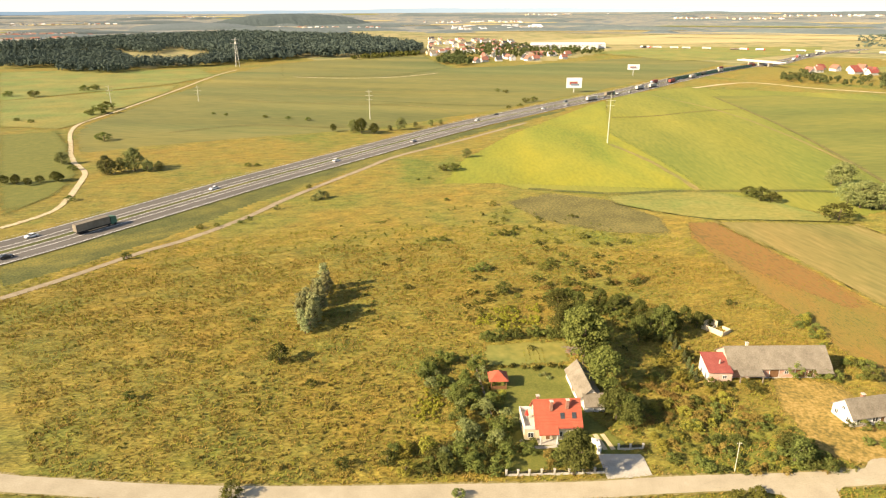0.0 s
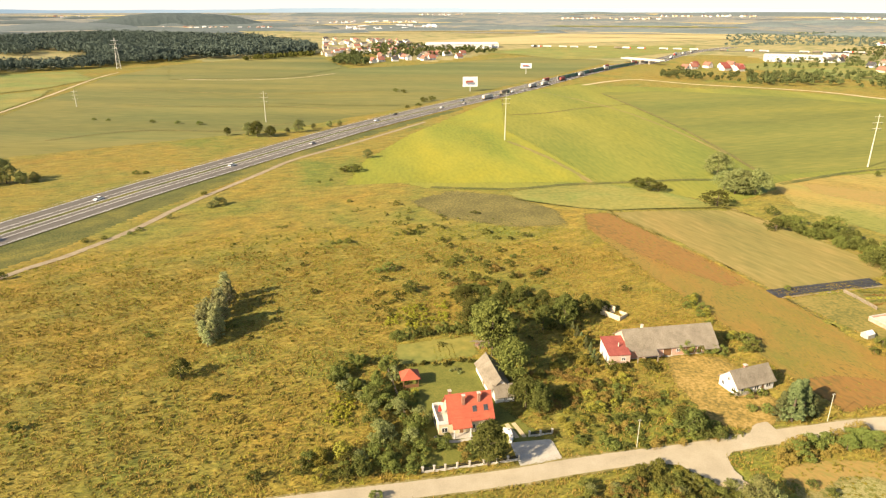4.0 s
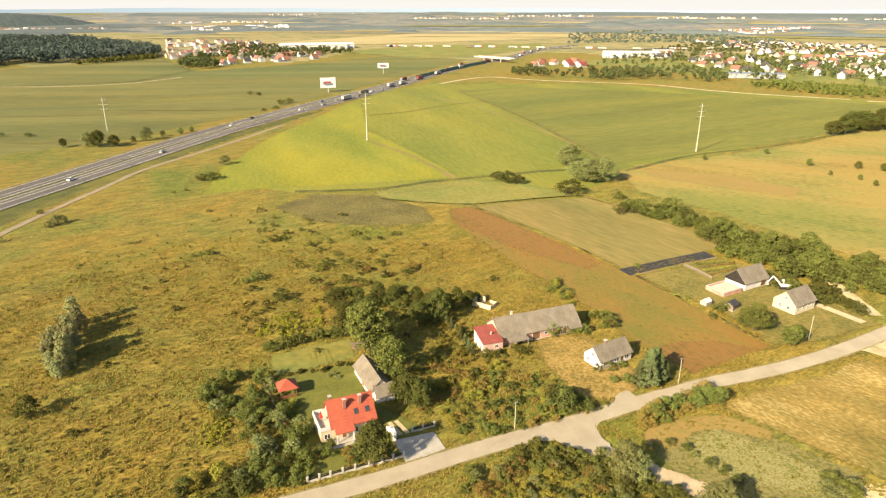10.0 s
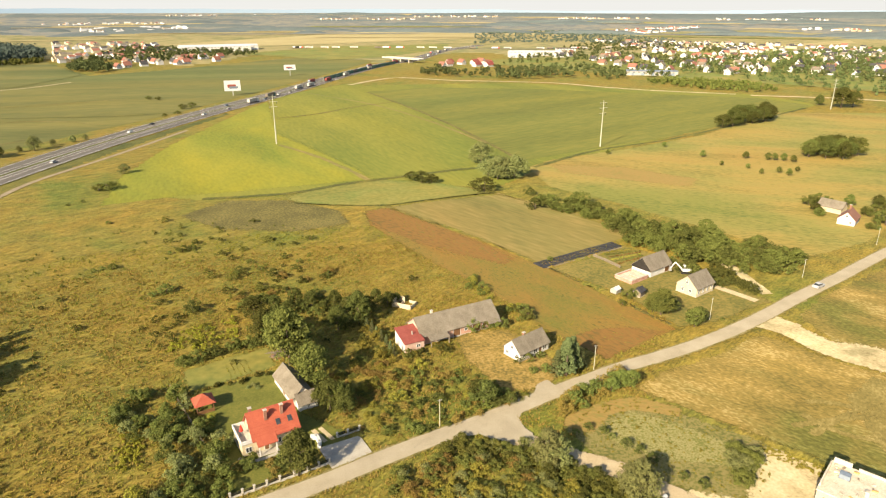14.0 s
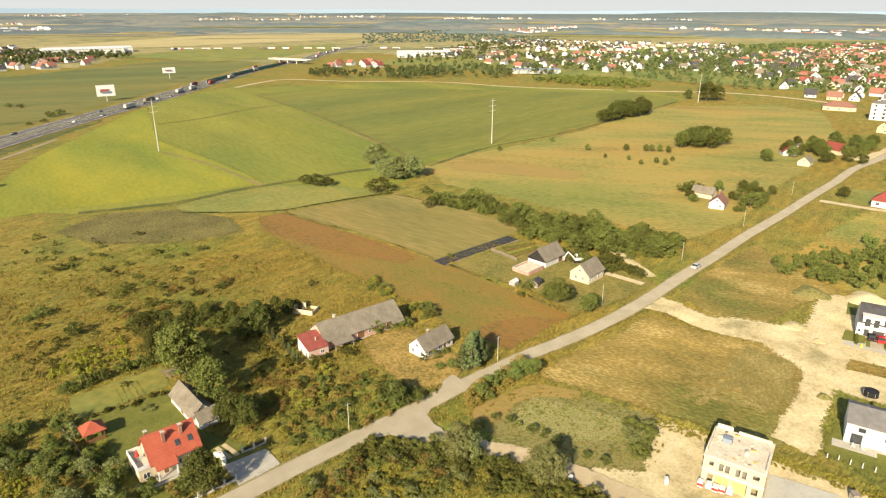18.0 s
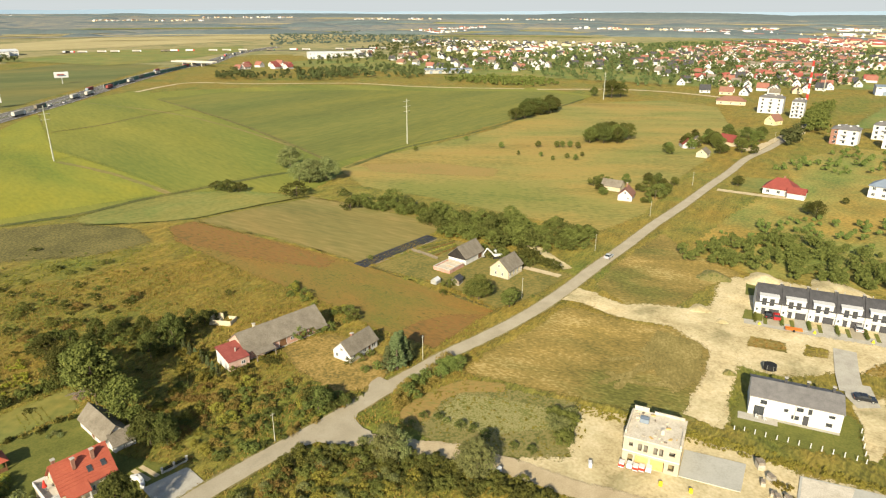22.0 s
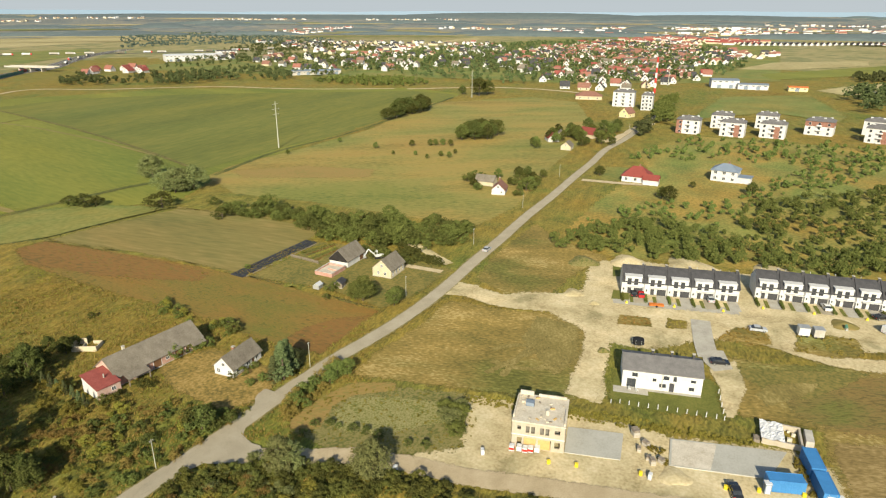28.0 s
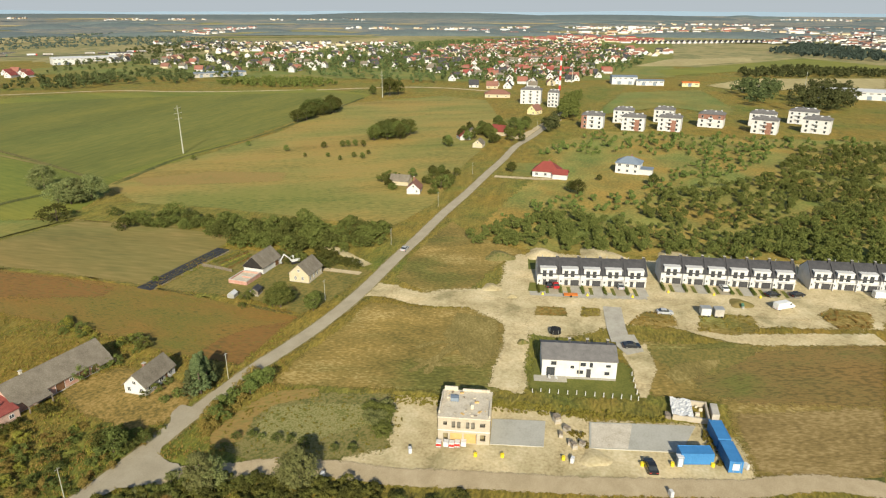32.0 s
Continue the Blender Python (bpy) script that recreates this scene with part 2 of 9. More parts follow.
GRAVEL = surf("pale_gravel", [(0.36, 0.285, 0.17), (0.45, 0.365, 0.225), (0.54, 0.45, 0.3)], 0.3, 0.95, 0.4, world_space=True, fine=16)
PAVING = surf("grey_concrete_paving", [(0.29, 0.27, 0.222), (0.365, 0.342, 0.285), (0.43, 0.405, 0.34)], 0.4, 0.9, 0.3, world_space=True, fine=14)
CONCRETE = surf("pale_concrete", [(0.33, 0.31, 0.26), (0.43, 0.4, 0.345), (0.52, 0.49, 0.43)], 0.35, 0.9, 0.2, fine=12)
FOIL = surf("black_mulch_foil", [(0.015, 0.016, 0.02), (0.035, 0.037, 0.042), (0.06, 0.06, 0.065)], 0.8, 0.75, 0.3)
RED_TILE = surf("red_metal_roof_tiles", [(0.29, 0.068, 0.04), (0.345, 0.085, 0.048), (0.39, 0.105, 0.058)], 0.5, 0.6, 0.1, fine=12)
RED_OLD = surf("dull_red_roof", [(0.19, 0.048, 0.04), (0.26, 0.068, 0.053), (0.31, 0.095, 0.072)], 0.5, 0.7, 0.15, fine=10)
GREY_ROOF = surf("weathered_grey_fibre_cement", [(0.13, 0.11, 0.08), (0.19, 0.165, 0.125), (0.25, 0.22, 0.17)], 0.4, 0.92, 0.25, fine=10)
DARK_ROOF = surf("graphite_roof_tiles", [(0.036, 0.036, 0.039), (0.056, 0.055, 0.058), (0.082, 0.08, 0.082)], 0.6, 0.75, 0.15, fine=10)
DEEP_RED = surf("deep_red_roof_tiles", [(0.19, 0.045, 0.035), (0.26, 0.06, 0.045)], 0.5, 0.75, 0.1)
BROWN_ROOF = surf("brown_roof_tiles", [(0.20, 0.10, 0.07), (0.28, 0.14, 0.10)], 0.4, 0.8, 0.1)
BRIGHT_ROOF = surf("orange_red_roof_tiles", [(0.24, 0.1, 0.07), (0.32, 0.14, 0.1)], 0.4, 0.75, 0.1)
SLATE_ROOF = surf("grey_roof_tiles", [(0.12, 0.115, 0.11), (0.16, 0.152, 0.145), (0.2, 0.19, 0.18)], 0.6, 0.75, 0.15, fine=10)
BLUE_ROOF = surf("blue_grey_roof_sheet", [(0.17, 0.21, 0.26), (0.22, 0.265, 0.32)], 0.4, 0.6, 0.1)
WHITE_WALL = surf("white_render", [(0.50, 0.49, 0.46), (0.60, 0.59, 0.565), (0.64, 0.63, 0.61)], 0.5, 0.9, 0.1, fine=14, spec=0.15)
CREAM_WALL = surf("cream_render", [(0.46, 0.38, 0.24), (0.54, 0.46, 0.31), (0.58, 0.50, 0.35)], 0.4, 0.9, 0.1, fine=12)
YELLOW_WALL = surf("pale_yellow_render", [(0.66, 0.56, 0.28), (0.74, 0.65, 0.36)], 0.4, 0.9, 0.1, fine=12)
BLOCK_WALL = surf("pale_yellow_aerated_blocks", [(0.38, 0.325, 0.24), (0.44, 0.385, 0.295), (0.49, 0.435, 0.34)], 0.6, 0.9, 0.25, fine=10)
BRICK = surf("red_brick", [(0.2, 0.095, 0.065), (0.27, 0.135, 0.095), (0.34, 0.2, 0.145)], 0.8, 0.92, 0.3, fine=9)
PINK_BRICK = surf("pinkish_old_brick", [(0.36, 0.18, 0.14), (0.46, 0.26, 0.20), (0.56, 0.38, 0.30)], 0.8, 0.92, 0.3, fine=9)
PALE_PINK = surf("pale_pink_render", [(0.42, 0.27, 0.21), (0.52, 0.36, 0.29), (0.58, 0.44, 0.36)], 0.6, 0.92, 0.2, fine=9)
WOOD_OLD = surf("grey_weathered_boards", [(0.14, 0.11, 0.08), (0.24, 0.20, 0.15), (0.33, 0.28, 0.22)], 0.8, 0.9, 0.3, fine=8, stretch=(0, (4, 4, 0.4)))
WOOD_BROWN = surf("brown_wood", [(0.13, 0.065, 0.03), (0.21, 0.11, 0.05)], 1.0, 0.8, 0.2)
WOOD_RAW = surf("raw_pine_boards", [(0.48, 0.32, 0.12), (0.58, 0.40, 0.16)], 1.0, 0.85, 0.2)
TAR = surf("black_tar_board", [(0.018, 0.016, 0.014), (0.035, 0.03, 0.026)], 0.8, 0.9, 0.2)
GLASS = surf("dark_window_glass", [(0.03, 0.035, 0.04), (0.06, 0.065, 0.07)], 0.6, 0.08, 0.0, spec=0.6)
STEEL = surf("galvanised_steel", [(0.42, 0.42, 0.40), (0.54, 0.54, 0.51)], 0.6, 0.55, 0.05, metal=0.5)
POLE_PAINT = surf("pale_painted_steel", [(0.36, 0.36, 0.28), (0.44, 0.44, 0.35)], 0.4, 0.6, 0.05)
BARK = surf("tree_bark", [(0.07, 0.05, 0.035), (0.13, 0.10, 0.07)], 2.0, 0.95, 0.5)
PLASTIC_WHITE = surf("white_painted_metal", [(0.56, 0.56, 0.55), (0.66, 0.66, 0.65)], 0.5, 0.4, 0.0, spec=0.5)
PLASTIC_YELLOW = surf("yellow_plastic", [(0.72, 0.55, 0.02), (0.82, 0.64, 0.04)], 0.8, 0.5, 0.0)
CONTAINER_BLUE = surf("blue_container_paint", [(0.05, 0.19, 0.42), (0.07, 0.24, 0.52)], 0.6, 0.5, 0.05, fine=6)
RED_PAINT = surf("red_paint", [(0.46, 0.035, 0.025), (0.55, 0.05, 0.035)], 0.8, 0.4, 0.0)
GREEN_PAINT = surf("green_panels", [(0.05, 0.13, 0.085), (0.08, 0.18, 0.12)], 0.4, 0.6, 0.0)
RUBBER = surf("black_rubber", [(0.012, 0.012, 0.012), (0.025, 0.025, 0.025)], 1.0, 0.8, 0.0)
ORANGE_PAINT = surf("orange_paint", [(0.60, 0.16, 0.02), (0.66, 0.2, 0.03)], 0.8, 0.5, 0.0)
CAR_PAINT = [surf("car_paint_" + k, [c, tuple(min(1, v * 1.15) for v in c)], 0.8, 0.25, 0.0, spec=0.6) for k, c in
             (("white", (0.7, 0.7, 0.68)), ("silver", (0.4, 0.41, 0.42)), ("black", (0.02, 0.021, 0.023)), ("blue_grey", (0.14, 0.18, 0.23)), ("red", (0.42, 0.03, 0.03)))]
SHOULDER = surf("dusty_shoulder", [(0.14, 0.125, 0.036), (0.21, 0.175, 0.065), (0.30, 0.25, 0.125)], 0.25, 0.95, 0.4, world_space=True, fine=12, grain=0.9)
CHALK_PALE = surf("pale_chalky_soil", [(0.135, 0.14, 0.032), (0.19, 0.182, 0.055), (0.29, 0.255, 0.11), (0.17, 0.168, 0.045)], 0.25, 0.95, 0.5, world_space=True, fine=8, depth=0.2, grain=1.2)
STRAW = surf("pale_flattened_straw", [(0.14, 0.113, 0.031), (0.195, 0.155, 0.045), (0.3, 0.24, 0.085)], 0.12, 0.95, 0.5, world_space=True, fine=12, stretch=(30, (0.8, 1.25, 1)), depth=0.2, grain=0.7)
SLAB = surf("grey_cast_concrete", [(0.36, 0.345, 0.29), (0.42, 0.405, 0.345), (0.46, 0.445, 0.385)], 0.25, 0.9, 0.1, fine=10)
DUSTY_SLAB = surf("dusty_pale_concrete", [(0.44, 0.38, 0.28), (0.56, 0.5, 0.39), (0.64, 0.58, 0.47)], 0.5, 0.92, 0.2, fine=8)
LEAF_SCRUB = leafy("meadow_shrub_leaves", (0.085, 0.1, 0.024), (0.175, 0.183, 0.045))
SLOPE = surf("pale_slope_grass", [(0.15, 0.14, 0.033), (0.23, 0.195, 0.045), (0.31, 0.245, 0.062)], 0.05, 0.95, 0.4, world_space=True, fine=16, depth=0.2, grain=0.9)
RUSTY_GRASS = surf("rusty_dry_grass", [(0.20, 0.17, 0.045), (0.25, 0.165, 0.05), (0.27, 0.19, 0.058), (0.2, 0.165, 0.042)], 0.06, 0.95, 0.5, world_space=True, fine=16, stretch=(-53, (0.6, 1.5, 1)), depth=0.2, grain=1.1)
STRAW_FIELD = surf("straw_field", [(0.28, 0.235, 0.1), (0.35, 0.295, 0.135), (0.42, 0.355, 0.175)], 0.01, 0.95, 0.2, world_space=True, fine=12, stretch=(15, (0.4, 1.6, 1)))
LEAF_SLOPE = leafy("young_slope_leaves", (0.085, 0.112, 0.03), (0.165, 0.19, 0.052))
LEAF_MID = leafy("broad_leaves", (0.08, 0.1, 0.026), (0.165, 0.182, 0.048))
LEAF_DARK = leafy("dark_leaves", (0.05, 0.06, 0.017), (0.118, 0.126, 0.035))
LEAF_SILVER = leafy("silvery_willow_leaves", (0.12, 0.138, 0.05), (0.215, 0.228, 0.085))
LEAF_POPLAR = leafy("pale_poplar_leaves", (0.19, 0.205, 0.085), (0.32, 0.325, 0.14))
LEAF_LIME = leafy("yellow_green_leaves", (0.16, 0.16, 0.03), (0.29, 0.26, 0.05))
LEAF_RUST = leafy("rusty_autumn_leaves", (0.15, 0.108, 0.03), (0.26, 0.185, 0.055))
LEAF_SPRUCE = leafy("blue_green_needles", (0.068, 0.088, 0.036), (0.14, 0.16, 0.065), glow=0.12)
LEAF_FAR = leafy("woodland_leaves", (0.06, 0.078, 0.03), (0.118, 0.136, 0.052), glow=0.12)
# slate-blue leaves: the haze of distance is mixed into the colour
LEAF_WOOD_HAZED = leafy("haze_tinted_forest_leaves", (0.05, 0.068, 0.054), (0.066, 0.086, 0.068), glow=0.03)
WEED_STRIP = surf("olive_brown_weeds", [(0.12, 0.098, 0.022), (0.185, 0.134, 0.029), (0.23, 0.145, 0.034), (0.155, 0.122, 0.026), (0.205, 0.128, 0.03)], 0.05, 0.95, 0.6, world_space=True, fine=20, stretch=(-80, (0.5, 1.6, 1)), depth=0.3, grain=1.2)
WEEDY = surf("damp_dark_weeds", [(0.075, 0.07, 0.02), (0.12, 0.105, 0.03), (0.18, 0.15, 0.045)], 0.08, 0.95, 0.6, world_space=True, fine=16, depth=0.3, grain=1.2)
BLADES = leafy("dry_grass_blades", (0.16, 0.13, 0.03), (0.34, 0.25, 0.07), vary=0.0)

drift(CROP_OLIVE, 0.006, ((0.36, (0.78, 0.92, 0.95)), (0.5, (1.0, 1.0, 1.0)), (0.64, (1.3, 1.18, 1.05))), (-14, 4.0))
drift(CROP_GREEN, 0.008, ((0.36, (0.86, 0.94, 0.95)), (0.52, (1.0, 1.0, 1.0)), (0.66, (1.2, 1.12, 0.95))), (9, 3.0))
drift(CROP_MID, 0.009, ((0.36, (0.86, 0.95, 0.95)), (0.5, (1.0, 1.0, 1.0)), (0.66, (1.16, 1.08, 0.92))), (85, 3.0), 3)
drift(CROP_YELLOW, 0.022, ((0.36, (0.82, 0.92, 0.92)), (0.5, (1.0, 1.0, 1.0)), (0.66, (1.16, 1.07, 0.82))), (85, 2.5), 4)
drift(GOLD, 0.02, ((0.36, (0.68, 0.86, 0.75)), (0.46, (0.86, 0.95, 0.95)), (0.56, (1.05, 0.99, 1.0)), (0.68, (1.0, 0.86, 0.86))), (-50, 2.2))
drift(SLOPE, 0.03, ((0.36, (0.68, 0.92, 0.85)), (0.48, (0.95, 1.0, 1.0)), (0.62, (1.15, 0.96, 0.85))))
drift(DRYGRASS, 0.045, ((0.34, (0.62, 0.78, 0.62)), (0.45, (0.86, 0.88, 0.82)), (0.54, (1.02, 0.98, 0.95)), (0.66, (1.3, 1.22, 1.2))), (-68, 1.8))
drift(BROWN_WEEDS, 0.05, ((0.34, (0.72, 1.0, 0.7)), (0.46, (0.95, 1.0, 0.95)), (0.6, (1.15, 1.05, 1.0))), (-62, 2.0))
drift(STUBBLE, 0.016, ((0.36, (0.74, 0.94, 0.76)), (0.5, (0.98, 1.0, 0.96)), (0.66, (1.22, 1.08, 1.05))), (-78, 2.5), 4)
drift(WEED_STRIP, 0.04, ((0.36, (0.7, 0.95, 0.8)), (0.5, (1.0, 0.98, 0.95)), (0.64, (1.15, 0.86, 0.8))), (-80, 2.5))
drift(PALE_GREEN, 0.02, ((0.36, (0.8, 1.0, 0.9)), (0.5, (1.0, 1.0, 1.0)), (0.64, (1.2, 1.02, 0.95))))
drift(SAND, 0.08, ((0.34, (0.6, 0.62, 0.55)), (0.44, (0.88, 0.88, 0.84)), (0.54, (1.0, 1.0, 1.0)), (0.66, (1.14, 1.12, 1.1))))
drift(VERGE, 0.05, ((0.36, (0.85, 0.95, 0.9)), (0.52, (1.0, 1.0, 1.0)), (0.66, (1.7, 1.45, 1.2))), (50, 4.0))
LEAF_GOLD = leafy("goldenrod_flowers", (0.16, 0.162, 0.025), (0.27, 0.25, 0.036))

# ---- mesh helpers ----
def mesh_of(name, verts, faces, material, smooth=False):
    me = bpy.data.meshes.new(name)
    me.from_pydata([tuple(v) for v in verts], [], [tuple(f) for f in faces])
    me.materials.append(material)
    if smooth:
        me.polygons.foreach_set("use_smooth", [True] * len(me.polygons))
    me.update()
    return me


def part(name, bm, material, parent=None, label=""):
    """Links a bmesh (or a mesh) as one object under a thing or a part."""
    if isinstance(bm, bmesh.types.BMesh):
        me = bpy.data.meshes.new(name)
        bmesh.ops.recalc_face_normals(bm, faces=bm.faces)
        bm.to_mesh(me)
        bm.free()
        me.materials.append(material)
    else:
        me = bm
    ob = new(name, me)
    if parent is not None:
        ob.parent = parent
    if label:
        ob["label"] = label
    return ob


def thing(name, x, y, z=0.0, turn=0.0, label="", category="", group="", kind=""):
    ob = new(name)
    ob.matrix_world = pose(x, y, z, 0, 0, turn)
    return tagged(ob, label, category, group, kind)


def box(x0, x1, y0, y1, z0, z1, bm=None, bevel=0.0):
    bm = bm or bmesh.new()
    v = [bm.verts.new((x, y, z)) for z in (z0, z1) for y in (y0, y1) for x in (x0, x1)]
    fs = [bm.faces.new([v[i] for i in f]) for f in ((0, 2, 3, 1), (4, 5, 7, 6), (0, 1, 5, 4), (2, 6, 7, 3), (0, 4, 6, 2), (1, 3, 7, 5))]
    if bevel:
        bmesh.ops.bevel(bm, geom=list({e for f in fs for e in f.edges}), offset=bevel, segments=1, affect="EDGES")
    return bm


def prism(outline, a0, a1, axis="x", bm=None):
    """An outline of (u, v) pushed along an axis: u, v are y, z for x; x, z for y; x, y for z."""
    bm = bm or bmesh.new()
    def at(a, u, v):
        return {"x": (a, u, v), "y": (u, a, v), "z": (u, v, a)}[axis]
    lo = [bm.verts.new(at(a0, u, v)) for u, v in outline]
    hi = [bm.verts.new(at(a1, u, v)) for u, v in outline]
    bm.faces.new(lo)
    bm.faces.new(hi[::-1])
    for i in range(len(lo)):
        j = (i + 1) % len(lo)
        bm.faces.new((lo[i], hi[i], hi[j], lo[j]))
    return bm


def tube(p, q, r0, r1, sides=8, bm=None):
    bm = bm or bmesh.new()
    p, q = Vector(p), Vector(q)
    rot = (q - p).to_track_quat("Z", "Y").to_matrix()
    lo, hi = [], []
    for i in range(sides):
        c = Vector((math.cos(2 * math.pi * i / sides), math.sin(2 * math.pi * i / sides), 0))
        lo.append(bm.verts.new(p + rot @ (c * r0)))
        hi.append(bm.verts.new(q + rot @ (c * r1)))
    for i in range(sides):
        j = (i + 1) % sides
        bm.faces.new((lo[i], lo[j], hi[j], hi[i]))
    bm.faces.new(lo[::-1])
    bm.faces.new(hi)
    return bm


def inside(px, py, poly):
    """Which of the points lie in the polygon."""
    px, py = np.asarray(px, float), np.asarray(py, float)
    res = np.zeros(px.shape, bool)
    for (x0, y0), (x1, y1) in zip(poly, poly[1:] + poly[:1]):
        if y0 != y1:
            res ^= ((y0 > py) != (y1 > py)) & (px < (x1 - x0) * (py - y0) / (y1 - y0) + x0)
    return res


def near_line(px, py, line, d):
    px, py = np.asarray(px, float), np.asarray(py, float)
    res = np.zeros(px.shape, bool)
    for (x0, y0), (x1, y1) in zip(line, line[1:]):
        l2 = (x1 - x0) ** 2 + (y1 - y0) ** 2 + 1e-9
        k = np.clip(((px - x0) * (x1 - x0) + (py - y0) * (y1 - y0)) / l2, 0, 1)
        res |= (px - x0 - k * (x1 - x0)) ** 2 + (py - y0 - k * (y1 - y0)) ** 2 < d * d
    return res


def sprinkle(poly, count, rng, clear=()):
    """Random places in a polygon."""
    xs, ys = [p[0] for p in poly], [p[1] for p in poly]
    out = []
    while len(out) < count:
        x, y = rng.uniform(min(xs), max(xs)), rng.uniform(min(ys), max(ys))
        if inside([x], [y], poly)[0]:
            out.append((x, y))
    return out


def smooth_line(pts, n=6):
    """A Catmull-Rom curve through the points."""
    p = [Vector(q) for q in [pts[0], *pts, pts[-1]]]
    out = []
    for i in range(1, len(p) - 2):
        for k in range(n):
            t = k / n
            out.append(0.5 * (2 * p[i] + (p[i + 1] - p[i - 1]) * t + (2 * p[i - 1] - 5 * p[i] + 4 * p[i + 1] - p[i + 2]) * t * t + (3 * p[i] - p[i - 1] - 3 * p[i + 1] + p[i + 2]) * t ** 3))
    out.append(p[-2])
    return [(v.x, v.y) for v in out]


def rise(x, y):
    """Height of the land: flat, and rising to low hills far out."""
    r = np.hypot(x, y)
    return 48 * np.clip((r - 2300) / 2600, 0, 1) ** 1.5


# ---- plan of the land ----
ROAD = [(-78.6, 92), (-66, 90.8), (-53, 89.6), (-38, 88.9), (-18.5, 88.8), (0, 89.2), (14, 89.4), (27, 89.9), (36, 90.7), (47, 91.4), (60, 91.8), (70, 92.5), (77, 93.1), (88, 93.5), (100.5, 93.9), (113.2, 93.3), (129.8, 93.5), (149, 95.3), (172.5, 99), (198.1, 102.4), (227.8, 107), (260.3, 110.8), (302.8, 116.8), (335.4, 121), (373.5, 127), (409, 128.4), (449, 132), (483, 137.8), (548.8, 141)]
ROAD = [(ROAD[0][0] - 75, ROAD[0][1] + 16), (ROAD[0][0] - 45, ROAD[0][1] + 9), (ROAD[0][0] - 20, ROAD[0][1] + 3.4)] + ROAD
LANE = [(61.5, 86.4), (64.6, 81.2), (67.6, 76), (70.8, 71.6), (74.9, 65.4)] + [(78, 56.4), (80.8, 46.2), (84.7, 36.9), (90.1, 22.9), (95.7, 9.3), (103.7, -8.7), (114.5, -31.8)]
LANE += [(LANE[-1][0] + 3, LANE[-1][1] - 60)]
SITE_ROAD = [(150.9, 96.5), (151.3, 89.8), (150.4, 76.1), (155.9, 60.8), (158.1, 49.7), (164.8, 38.5), (171.4, 23.9), (179.3, 2), (186.5, -19.4), (195.6, -41.7)]
SITE_ROAD += [(SITE_ROAD[-1][0] + 18, SITE_ROAD[-1][1] - 60)]
SITE_TRACK = [(155, 51.9), (142.6, 45.1), (128.5, 41.5), (116.1, 39)]
SITE_BACK = [(167.3, 20.1), (166, 8), (164, -6), (170.4, -21.6), (179.2, -39.7)]
LINK = [(168.8, 26.1), (157, 22.6), (148.9, 19.6)]
BLUE_LANE = [(297, 111.2), (302.4, 87.9), (308.5, 78.1)]
MOTOR = [(-152, 206.4), (-136, 231.4), (-116.7, 263.4), (-91.9, 304), (-58.4, 353.5), (-0.8, 438.7), (49.7, 503.7), (104.6, 568.1), (173.6, 646.1), (268.9, 764.5), (394.4, 908.5), (477.5, 970.1)]
MOTOR = [(MOTOR[0][0] - 140, MOTOR[0][1] - 190), (MOTOR[0][0] - 60, MOTOR[0][1] - 82)] + MOTOR + [(545.8, 1055.1), (663.6, 1187.6), (815.8, 1309.5)]
SERVICE = [(-128, 169.1), (-118.9, 181.9), (-103.7, 206.5), (-93.2, 219.6), (-79.8, 244), (-70.1, 269.5), (-59.7, 292.3), (-42.6, 326.5), (-27.3, 357.3), (-0.8, 390.2), (23.6, 421.7), (58.8, 469.6)]
TRACK = [(-169.2, 233.1), (-163.1, 248.3), (-162.8, 264.2), (-176.6, 306.5), (-184.4, 324.1), (-203.7, 349.2), (-225.1, 386), (-262.3, 460.5), (-266.8, 526.1), (-273.1, 656.4), (-285, 827.6), (-282.5, 913)]
OVERPASS_ROAD = [(257.3, 680.3), (332.4, 726.4), (377.5, 670.7), (425.4, 630), (467.5, 587.6), (488.7, 528), (513.9, 482.3), (559.1, 426)]
FAR_ROAD = [(563.6, 412.7), (623.7, 352.4), (641.7, 293.5), (631.4, 225.7)]
